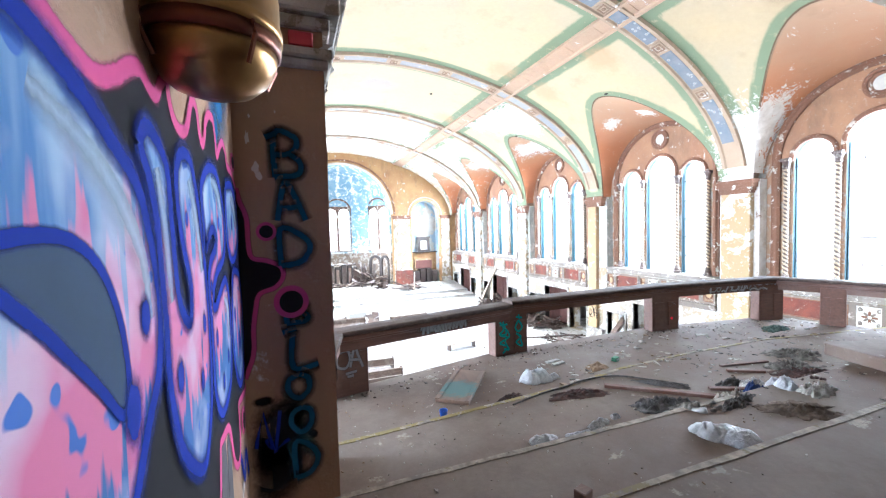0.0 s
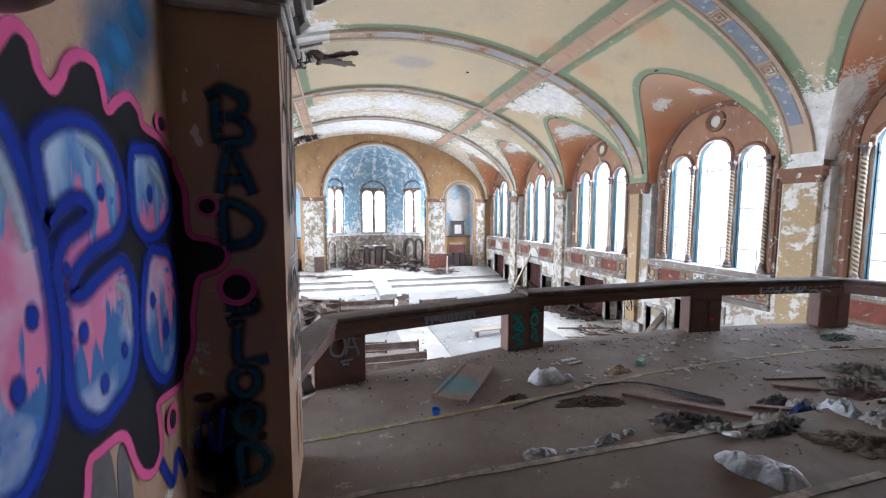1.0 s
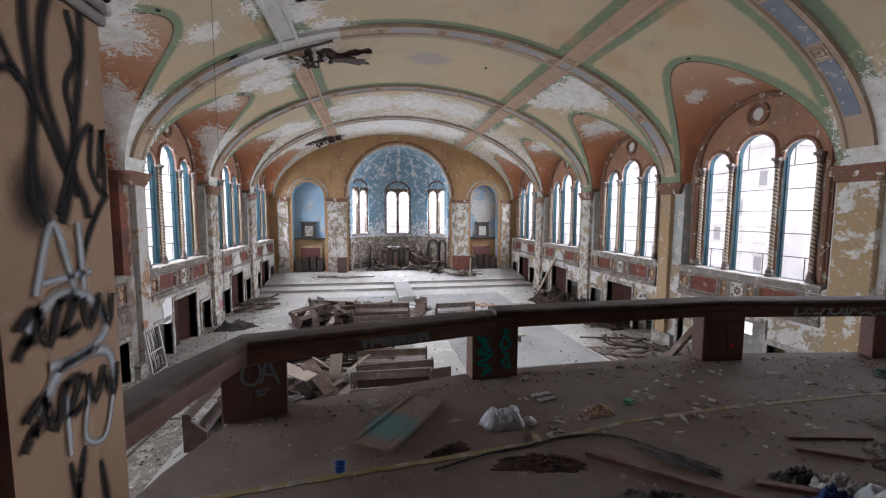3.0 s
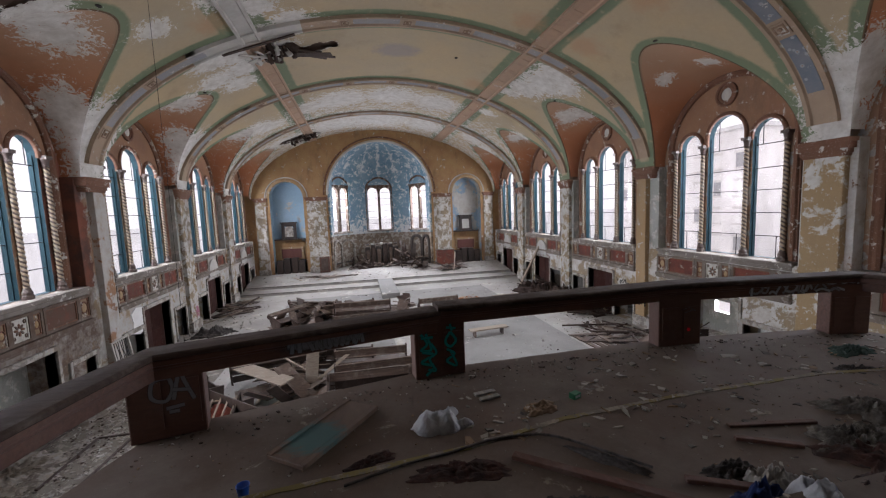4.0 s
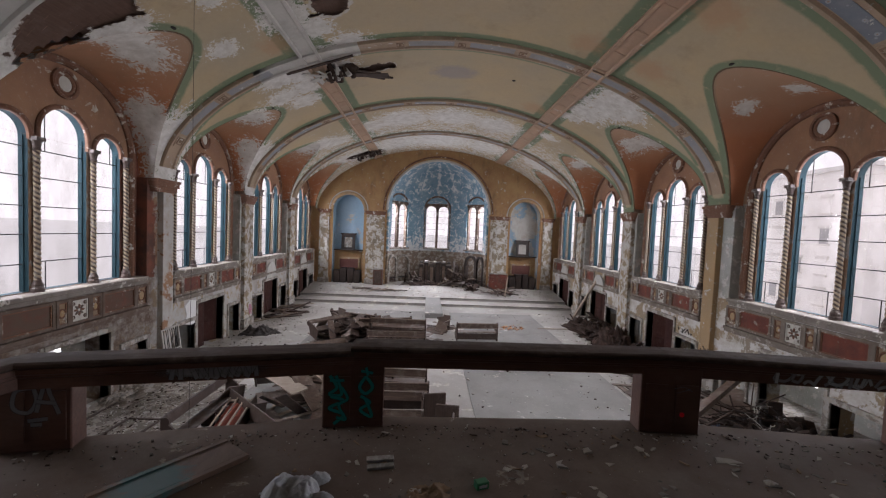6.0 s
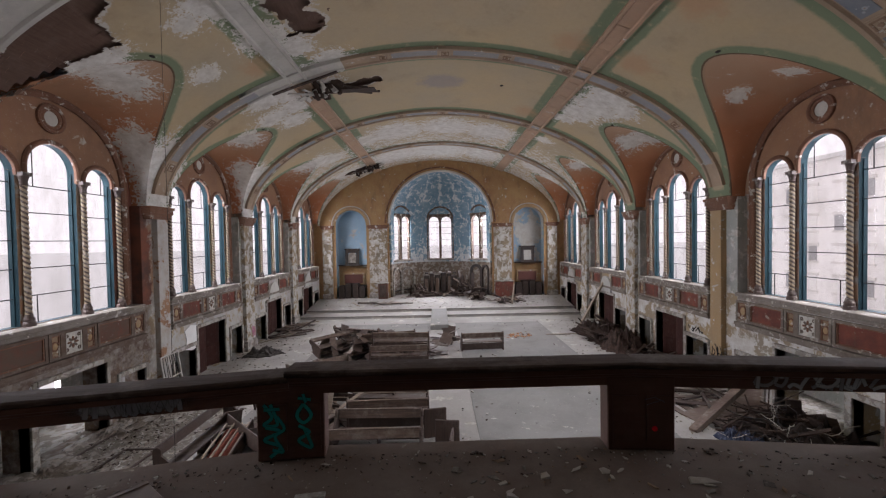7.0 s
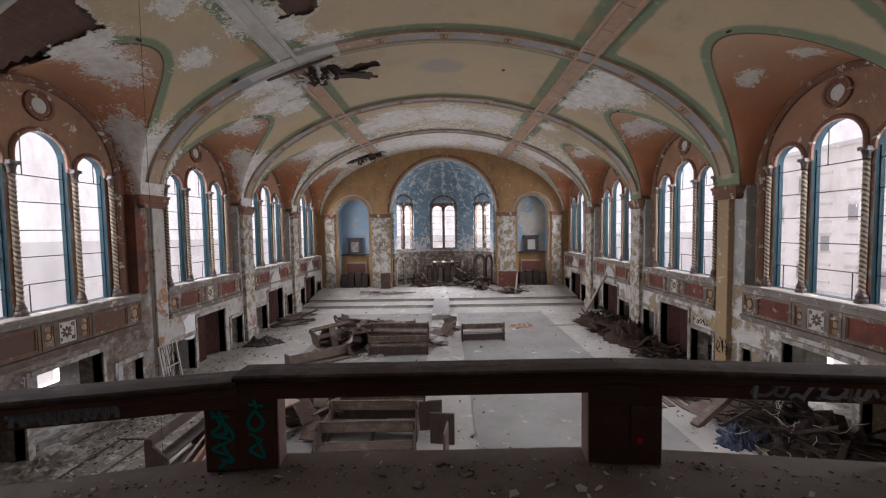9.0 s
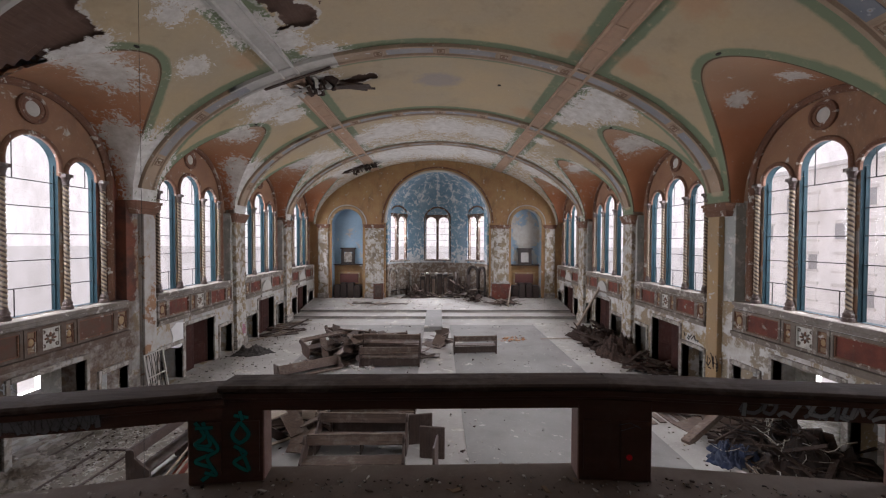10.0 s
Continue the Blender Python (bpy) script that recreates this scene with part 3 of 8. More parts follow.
def transverse_rib(y):
    bm = bmesh.new()
    xs = [10.9 * math.sin(math.pi / 2 * (2 * i / 90 - 1)) for i in range(91)]
    broken, near = abs(y - 17.45) < 0.1, abs(y - 10.3) < 0.1
    for x0, x1, mt in ((-11, -7.3, 1 if near else 0), (-7.3, -3.5, 1 if broken or near else 0), (-3.5, 11, 0)):
        seg = [x for x in xs if x0 - 0.3 < x < x1 + 0.01]
        sweep(bm, [(x, y, barrel(x)) for x in seg], [((0, 1, 0), vault_frame(x)[1]) for x in seg], band_profile(0.38, 0.13), mat=mt)
    ob = structure("trim", bm, [M_rib, M_white], "brown painted transverse vault rib with sunken panels", "vault rib")
    # blue fields and square bosses along the sunken middle
    arc, x = [0.0], -10.6
    pts = [x]
    while x < 10.6:
        x += 0.02
        arc.append(arc[-1] + math.hypot(0.02, barrel(x) - barrel(x - 0.02)))
        pts.append(x)
    total, n = arc[-1], 10
    def at(s):
        i = int(np.searchsorted(arc, s))
        return pts[min(i, len(pts) - 1)]
    for k in range(n):
        s0 = total * k / n
        step = total / n
        if broken and -7.3 < at(s0 + step / 2) < -3.5 or near and at(s0 + step / 2) < -4.5:
            continue
        for a, b, mt, dd in ((0.0, 0.42, M_rib, 0.11), (0.52, step - 0.1, M_ribblue, 0.085)):
            bm = bmesh.new()
            xx = [at(s0 + a + (b - a) * i / 6) for i in range(7)]
            sweep(bm, [(q, y, barrel(q)) for q in xx], [((0, 1, 0), vault_frame(q)[1]) for q in xx], [(-0.2, 0.02), (-0.2, dd), (0.2, dd), (0.2, 0.02)])
            boss = part("rib_panel" if dd < 0.1 else "rib_boss", bm, M_floral if mt is M_ribblue and y < 11 and s0 > total / 2 else mt, ob)
            if dd > 0.1:
                mid = at(s0 + 0.21)
                tt, oo = vault_frame(mid)
                foot = Vector((mid, y, barrel(mid))) + oo * dd
                turn = Matrix.Translation(foot) @ Matrix((tt, (0, 1, 0), oo)).transposed().to_4x4()
                bm = bmesh.new()
                plate(bm, lambda u, v, d: turn @ Vector((u, v, d)), rect_loop(-0.15, 0.15, -0.15, 0.15), [rect_loop(-0.11, 0.11, -0.11, 0.11)], 0.02)
                lathe(bm, [(0.06, 0.0), (0.06, 0.02), (0.03, 0.03)], 10, turn)
                part("boss_ring", bm, M_bossring, boss)


def lengthwise_rib(x0):
    bm = bmesh.new()
    t, o = vault_frame(x0)
    cut = 17.7 if x0 < 0 else BACK + 0.01
    sweep(bm, [(x0, BACK, barrel(x0)), (x0, cut, barrel(x0))], [(t, o)] * 2, band_profile(0.36, 0.13), mat=1 if x0 < 0 else 0)
    sweep(bm, [(x0, cut, barrel(x0)), (x0, END, barrel(x0))], [(t, o)] * 2, band_profile(0.36, 0.13))
    ob = structure("trim", bm, [M_lrib, M_white], "reddish brown lengthwise vault rib", "vault rib")
    y = 4.0
    while y < END - 1:
        if x0 < 0 and y < 17.7:
            y += 1.43
            continue
        bm = bmesh.new()
        sweep(bm, [(x0, y, barrel(x0)), (x0, y + 0.07, barrel(x0))], [(t, o)] * 2, [(-0.24, 0.02), (-0.24, 0.088), (0.24, 0.088), (0.24, 0.02)])
        part("rib_boss", bm, M_lrib, ob)
        y += 1.43


for y in PILASTERS:
    transverse_rib(y)
for x in (-5.55, 5.55):
    lengthwise_rib(x)

# ---- side walls ----
LIGHTS = [(-1.56, 0.52, 7.78), (0.0, 0.75, 8.0), (1.56, 0.52, 7.78)]
SILL = 3.6


def side_wall(side, name):
    """The wall plane with the window openings, one slab from end to end."""
    bm = bmesh.new()
    holes = []
    for c in CENTRES:
        for dy, h, sp in LIGHTS:
            holes.append(arch_loop(c + dy, h, SILL, sp, 18))
    plate(bm, lambda u, v, d: (side * (WALL + d), u, v), rect_loop(BACK - 0.3, END + 0.4, 3.4, 11.4), holes, 0.26, 0, 1)
    return structure(name, bm, [M_upper, M_bluefr], "peeling terracotta upper wall with arched window openings", "wall")


SMALL_DOORS = ((-2.03, 0.72), (2.25, 0.58))


def low_wall(side, name):
    bm = bmesh.new()
    holes = []
    for c in CENTRES:
        holes.append(rect_loop(c - 1.12, c + 1.12, FLOOR + 0.001, 1.95))
        for off, half in SMALL_DOORS:
            holes.append(rect_loop(c + off - half, c + off + half, FLOOR + 0.001, 1.25))
    plate(bm, lambda u, v, d: (side * (LOW + d), u, v), rect_loop(BACK - 0.3, END + 0.4, FLOOR, 3.5), holes, 0.75, 0, 0)
    return structure(name, bm, M_wall if side < 0 else M_wallworn, "peeling cream lower wall with doorways", "wall")


for side, nm in ((-1, "west"), (1, "east")):
    side_wall(side, "wall_" + nm)
    low_wall(side, "wall_lower_" + nm)
    # side passage behind the doorways
    bm = bmesh.new()
    x0, x1 = sorted((side * 11.9, side * 13.6))
    box(bm, x0, x1, BACK, END, FLOOR - 0.1, FLOOR)
    box(bm, x0, x1, BACK, END, 2.5, 2.62)
    structure("passage_floor_and_roof", bm, M_stone, "plain side passage floor and roof", "passage")
    bm = bmesh.new()
    hs = [rect_loop(15.35, 16.1, 0.6, 1.12)]
    daylight("passage_daylight", (side * 13.95, 15.7, 0.95), (side * 12.0, 15.2, 0.4), 0.75, 0.55, 110)
    plate(bm, lambda u, v, d: (side * (13.6 + d), u, v), rect_loop(BACK, END, FLOOR, 2.6), hs, 0.2)
    structure("passage_wall", bm, M_chalk, "plain passage outer wall with a small window", "wall")
    for c in PILASTERS + [BACK, END]:
        bm = bmesh.new()
        box(bm, *sorted((side * 11.85, side * 13.6)), c - 0.1, c + 0.1, FLOOR, 2.5)
        structure("passage_partition", bm, M_chalk, "plain passage partition", "wall")

# floor of the nave, pew areas and the chancel steps
bm = bmesh.new()
box(bm, -12, 12, BACK - 0.2, END + 6, FLOOR - 0.3, FLOOR)
structure("floor", bm, M_nfloor, "pale dusty nave floor littered with plaster", "floor")
for x0, x1 in ((-7.0, -0.75), (1.0, 7.0)):
    bm = one_box(x0, x1, 9.0, 30.4, FLOOR - 0.05, FLOOR + 0.02)
    structure("pew_platform", bm, M_pewfloor, "grey pew area of the nave floor", "floor")
structure("aisle_floor", one_box(-LOW, -7.6, BACK, 18.5, FLOOR - 0.05, FLOOR + 0.006), painted("soiled_aisle_floor", (0.21, 0.19, 0.165), 0.45, 2.2, 0.9, other=(0.15, 0.125, 0.105), under=(0.29, 0.275, 0.25)), "soiled bare floor of the side aisle", "floor")
bm = one_box(-LOW, LOW, 32.7, END + 6, FLOOR - 0.1, -0.13, None)
structure("chancel_step", bm, M_nfloor, "pale lower chancel step", "step")
bm = bmesh.new()
plate(bm, lambda u, v, d: (-LOW + d, u, v), [(34.5, FLOOR - 0.1), (END + 6, FLOOR - 0.1), (END + 6, 0.5), (END - 0.3, 0.5), (34.5, 0.05)], [], 2 * LOW)
structure("chancel_platform", bm, M_nfloor, "pale dusty chancel platform", "platform")
bm = one_box(-0.75, 0.47, 28.4, 34.49, FLOOR - 0.05, 0.052, None, 0.01)
structure("chancel_walkway", bm, M_pewfloor, "grey raised walkway block leading to the chancel", "step")
# thin dark strips along the front edges of both chancel steps
for x0, x1 in ((-LOW + 0.02, -0.76), (0.48, LOW - 0.02)):
    bm = one_box(x0, x1, 32.68, 32.75, -0.15, -0.118, None, 0.004)
    structure("trim", bm, M_edgestrip, "dark strip along the edge of the lower chancel step", "step edge")
    bm = one_box(x0, x1, 34.48, 34.56, 0.03, 0.066, None, 0.004)
    structure("trim", bm, M_edgestrip, "dark strip along the edge of the upper chancel step", "step edge")

# end wall with the apse arch and two niches
APSE = 4.75
APSE_SPRING = 7.35
NICHES = [(-8.1, 1.4, 7.2), (8.25, 1.4, 7.25)]
bm = bmesh.new()
outline = [(-WALL - 0.4, FLOOR), (WALL + 0.4, FLOOR), (WALL + 0.4, 13.5), (-WALL - 0.4, 13.5)]
holes = [arch_loop(0.12, APSE, 0.4, APSE_SPRING, 40)] + [arch_loop(c, h, 0.4, s, 24) for c, h, s in NICHES]
plate(bm, lambda u, v, d: (u, END + d, v), outline, holes, 0.6, 0, 0)
structure("wall_north", bm, M_end, "ochre end wall with a great arch and two niches", "wall")

# apse: curved wall with three windows under a half dome
AX, AR, AZ = 0.12, 4.75, 8.6
WIN_ANGLES = (-57, 0, 57)
FLAT = 0.75


def apse_frame(a):
    """A frame on the apse's curve: its local (0, AR, 0) lies on the wall, y points outwards."""
    spot = Vector((AX + AR * math.sin(a), END + 0.3 + AR * FLAT * math.cos(a), 0))
    turn = math.atan2(math.sin(a) * FLAT, math.cos(a))
    return Matrix.Translation(spot) @ Matrix.Rotation(-turn, 4, 'Z') @ Matrix.Translation((0, -AR, 0))



def apse_shell():
    edges = set(np.linspace(-90, 90, 61).round(3))
    for k in WIN_ANGLES:
        edges |= {k - (17.4 if k else 15.0), k + (17.4 if k else 15.0)}
    edges = sorted(edges)
    levels = [(AR, 0.45), (AR, 2.0), (AR, 3.55), (AR, 3.8), (AR, 6.0), (AR, 8.35), (AR, AZ)]
    levels += [(AR * math.cos(math.pi / 2 * i / 20), AZ + 3.65 * math.sin(math.pi / 2 * i / 20)) for i in range(1, 20)] + [(0.05, AZ + 3.65)]
    bm = bmesh.new()
    grid = [[bm.verts.new((AX + r * math.sin(radians(a)), END + 0.3 + r * FLAT * math.cos(radians(a)), z)) for a in edges] for r, z in levels]
    for i in range(len(levels) - 1):
        for j in range(len(edges) - 1):
            mid = (edges[j] + edges[j + 1]) / 2
            if 3.7 < levels[i][1] < 8.3 and any(abs(mid - k) < (17.4 if k else 15.0) for k in WIN_ANGLES):
                continue
            f = bm.faces.new((grid[i][j], grid[i][j + 1], grid[i + 1][j + 1], grid[i + 1][j]))
            f.smooth = True
            f.material_index = 0 if levels[i][1] > 3.5 else 1
    ob = structure("apse", bm, [M_blue, painted("soiled_apse_dado", (0.22, 0.165, 0.12), 0.5, 2.6, 0.8, other=(0.17, 0.13, 0.1), under=(0.34, 0.315, 0.28))], "curved apse with flaking blue paint and a half dome", "apse")
    sol = ob.modifiers.new("thick", 'SOLIDIFY')
    sol.thickness, sol.offset = 0.2, 1.0
    # raised border of the half dome
    bm = bmesh.new()
    pts = [(AX + (APSE - 0.03) * math.cos(math.pi * i / 60), END + 0.2, APSE_SPRING + (APSE - 0.03) * math.sin(math.pi * i / 60)) for i in range(61)]
    nr = [((0, 1, 0), (math.cos(math.pi * i / 60), 0, math.sin(math.pi * i / 60))) for i in range(61)]
    sweep(bm, pts, nr, [(-0.3, -0.06), (-0.3, 0.06), (-0.26, 0.1), (-0.2, 0.12), (0.05, 0.12), (0.05, -0.06)])
    structure("trim", bm, M_white, "flaking white moulding round the apse arch", "arch moulding")
    bm = bmesh.new()
    pts = [(AX + (APSE + 0.3) * math.cos(math.pi * i / 60), END, APSE_SPRING + (APSE + 0.3) * math.sin(math.pi * i / 60)) for i in range(61)]
    sweep(bm, pts, nr, [(0.02, -0.07), (-0.07, -0.05), (-0.1, 0.0), (-0.07, 0.06), (0.02, 0.08)])
    structure("trim", bm, M_mould, "brown outer moulding round the apse arch", "arch moulding")


apse_shell()


M_apsefr = painted("brown_apse_frame", (0.13, 0.085, 0.062), 0.3, 3.0, 0.6)


def apse_window(k, name):
    a = radians(k)
    base = apse_frame(a)
    win = thing(name, "pair of tall round-headed apse windows under one arch", "window", kind="structure")
    bm = bmesh.new()
    holes = [arch_loop(s * 0.62, 0.5, 3.9, 7.6, 14) for s in (-1, 1)]
    plate(bm, lambda u, v, d: base @ Vector((u, 4.55 + d, v)), arch_loop(0, 1.3, 3.7, 7.75, 24), holes, 0.3)
    part("window_frame", bm, M_apsefr, win)
    bm = bmesh.new()
    path = [(1.3 * math.cos(math.pi * i / 24), 7.75 + 1.3 * math.sin(math.pi * i / 24)) for i in range(25)]
    path = [(1.3, 3.8)] + path + [(-1.3, 3.8)]
    sweep(bm, [base @ Vector((u, 4.5, v)) for u, v in path], [(base.to_3x3() @ Vector((0, 1, 0)), base.to_3x3() @ Vector((u, 0, max(0, v - 7.75))).normalized()) for u, v in path], [(-0.1, -0.06), (-0.1, 0.1), (0.15, 0.1), (0.15, -0.06)])
    part("arch_moulding", bm, M_apsefr, win)
    bm = bmesh.new()
    path = [(1.72, 6.9)] + [(1.72 * math.cos(math.pi * i / 24), 7.75 + 1.72 * math.sin(math.pi * i / 24)) for i in range(25)] + [(-1.72, 6.9)]
    sweep(bm, [base @ Vector((u, 4.72 - 0.05 * abs(u), v)) for u, v in path], [(base.to_3x3() @ Vector((0, 1, 0)), base.to_3x3() @ Vector((u, 0, max(0, v - 7.75))).normalized()) for u, v in path], [(-0.05, -0.05), (-0.05, 0.05), (0.1, 0.05), (0.1, -0.05)])
    part("outer_moulding", bm, M_blue, win)
    for s in (-1, 1):
        bm = bmesh.new()
        for z in np.arange(4.5, 7.9, 0.62):
            box(bm, s * 0.62 - 0.5, s * 0.62 + 0.5, 4.66, 4.69, z, z + 0.022, base)
        part("glazing_bar", bm, M_iron, win)
        bm = bmesh.new()
        plate(bm, lambda u, v, d: base @ Vector((u, 4.72 + d, v)), arch_loop(s * 0.62, 0.5, 3.9, 7.6, 14), [], 0.004)
        part("pane", bm, M_pane, win).visible_shadow = False
    part("window_sill", one_box(-1.35, 1.35, 4.25, 4.8, 3.72, 3.86, base), M_stone, win)


for i, k in enumerate(WIN_ANGLES):
    apse_window(k, "window_apse_%d" % (i + 1))
    turn = apse_frame(radians(k))
    daylight("apse_daylight", turn @ Vector((0, AR + 1.2, 6.8)), turn @ Vector((0, AR - 4.0, 3.8)), 2.4, 4.5, WINDOW_LIGHT * 0.95)

# niches: backs and sides, blue above, ochre below
for c, h, sp in NICHES:
    bm = bmesh.new()
    lp = arch_loop(c, h - 0.008, 0.45, sp, 24)
    front = [bm.verts.new((u, END + 0.02, v)) for u, v in lp]
    back = [bm.verts.new((u, END + 1.0, v)) for u, v in lp]
    for i in range(len(lp)):
        f = bm.faces.new((front[i], front[(i + 1) % len(lp)], back[(i + 1) % len(lp)], back[i]))
        f.material_index = 1
    bm.faces.new(back).material_index = 0
    structure("niche", bm, [M_niche, M_niche] if c < 0 else [M_nicheworn, M_nicheworn], "arched blue niche in the end wall", "niche")
    bm = bmesh.new()
    box(bm, c - h, c + h, END + 0.9, END + 0.98, 0.45, 3.5)
    structure("niche_dado", bm, M_end, "ochre lower part of the niche", "wall")
    bm = bmesh.new()
    path = [(c + h * math.cos(math.pi * i / 30), sp + h * math.sin(math.pi * i / 30)) for i in range(31)]
    sweep(bm, [(u, END, v) for u, v in path], [((0, -1, 0), Vector((u - c, 0, v - sp)).normalized()) for u, v in path], [(0.0, -0.02), (0.09, 0.02), (0.09, 0.2), (0.03, 0.26), (0.0, 0.26)])
    structure("trim", bm, M_pil, "ochre moulding round the niche arch", "arch moulding")
    bm = bmesh.new()
    sweep(bm, [(u, END, v) for u, v in path], [((0, -1, 0), Vector((u - c, 0, v - sp)).normalized()) for u, v in path], [(-0.02, 0.3), (0.05, 0.3), (0.08, 0.34), (0.05, 0.39), (-0.02, 0.39)])
    structure("trim", bm, M_white, "pale outer bead round the niche arch", "arch moulding")


def pilaster_end(x0, x1, top, panel):
    """A flat pier on the end wall with base and capital."""
    ob = thing("pilaster", "ochre pilaster with a flaking pale panel and moulded capital", "pilaster", kind="structure")
    w = x1 - x0
    part("shaft", one_box(x0 + 0.06, x1 - 0.06, END - 0.14, END, 0.5, top - 0.3, None, 0.012), M_lace, ob)
    part("panel", one_box(x0 + 0.06 + w * 0.14, x1 - 0.06 - w * 0.14, END - 0.155, END - 0.13, 1.9, top - 0.5, None, 0.006), panel, ob)
    part("base", one_box(x0, x1, END - 0.2, END, 0.5, 0.95, None, 0.02), M_stone, ob)
    bm = bmesh.new()
    for i, (z0, z1, d) in enumerate(((top - 0.34, top - 0.26, 0.03), (top - 0.26, top - 0.14, 0.08), (top - 0.14, top, 0.14))):
        box(bm, x0 - d + 0.05, x1 + d - 0.05, END - 0.14 - d, END, z0, z1)
    part("capital", bm, M_mould, ob)


M_flaked = painted("flaked_panel", (0.31, 0.24, 0.15), 0.62, 1.7, 0.8, other=(0.22, 0.185, 0.14), under=(0.53, 0.515, 0.48))
for x0, x1 in ((-6.5, -4.72), (4.95, 6.7), (-10.75, -9.75), (9.9, 10.9)):
    pilaster_end(x0, x1, 7.2, M_flaked)

# ---- side bays: pilasters, windows, sills, panel bands, doors ----


def side_pilaster(side, y, name):
    ob = thing(name, "ochre wall pilaster with grey moulded capital and flaking paint", "pilaster", kind="structure", group="side pilasters")
    s = side
    def bx(d0, d1, y0, y1, z0, z1, bev=0.015):
        x0, x1 = sorted((s * d0, s * d1))
        return one_box(x0, x1, y0, y1, z0, z1, None, bev)
    west_dark = side < 0 and 17 < y < 18
    narrow = side > 0 and 17 < y < 18
    part("shaft", bx(PIL, WALL + 0.1, y - (0.12 if west_dark or narrow else 0.5), y + 0.5, FLOOR, 6.75), M_pilwhite if west_dark else (M_lace if y > 24 else (M_pilworn if side > 0 and y < 11 else M_pil)), ob)
    part("backing", bx(PIL + 0.22, WALL + 0.12, y - 0.68, y + 0.68, FLOOR, 7.2), M_upper if west_dark else (M_stripped if y < 11 else (M_pilwhite if y < 18 and side < 0 else M_chalk)), ob)
    part("base", bx(PIL - 0.08, WALL, y - 0.6, y + 0.6, FLOOR, 0.25), M_stone, ob)
    bm = bmesh.new()
    for z0, z1, d in ((6.72, 6.8, 0.03), (6.8, 6.92, 0.07), (6.92, 7.1, 0.13), (7.1, 7.2, 0.17)):
        box(bm, *sorted((s * (PIL - d), s * (WALL + 0.1))), y - 0.5 - d, y + 0.5 + d, z0, z1)
    part("capital", bm, M_mould, ob)


for side in (-1, 1):
    for y in PILASTERS:
        side_pilaster(side, y, "pilaster_wall")


def colonnette_mesh():
    """A twisted column shaft with base and capital, 4.2 m high from z 0."""
    bm = bmesh.new()
    lay = bm.verts.layers.float.new("spiral")
    n, rings, h0, h1 = 12, 230, 0.3, 3.86
    rows = []
    for j in range(rings + 1):
        z = h0 + (h1 - h0) * j / rings
        row = []
        for i in range(n):
            a = 2 * math.pi * i / n
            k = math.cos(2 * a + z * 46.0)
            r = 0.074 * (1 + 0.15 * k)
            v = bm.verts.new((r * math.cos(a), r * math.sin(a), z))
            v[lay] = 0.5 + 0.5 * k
            row.append(v)
        rows.append(row)
    for r0, r1 in zip(rows, rows[1:]):
        for i in range(n):
            bm.faces.new((r0[i], r0[(i + 1) % n], r1[(i + 1) % n], r1[i])).smooth = True
    lathe(bm, [(0.15, 0.0), (0.15, 0.1), (0.12, 0.13), (0.13, 0.2), (0.1, 0.26), (0.085, 0.33)], 16)
    lathe(bm, [(0.08, 3.84), (0.1, 3.88), (0.085, 3.92), (0.1, 4.02), (0.13, 4.1)], 16)
    box(bm, -0.13, 0.13, -0.13, 0.13, 4.1, 4.2)
    return bm


def colonnette_material():
    m = Mat("gilded_twist", 0.55)
    # dark brown in the spiral grooves, pale ochre on the ridges
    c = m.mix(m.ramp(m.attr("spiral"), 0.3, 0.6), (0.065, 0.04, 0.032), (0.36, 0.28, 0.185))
    c = m.mix(m.math('MULTIPLY', m.noise(6, 6, 0.7, lo=0.52, hi=0.64), 0.6), c, (0.36, 0.33, 0.29))
    m.colour(c)
    return m.m


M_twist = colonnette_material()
M_sill = painted("dirty_sill", (0.26, 0.23, 0.20), 0.3, 3.0, 0.9, other=(0.17, 0.145, 0.125))
twist = None


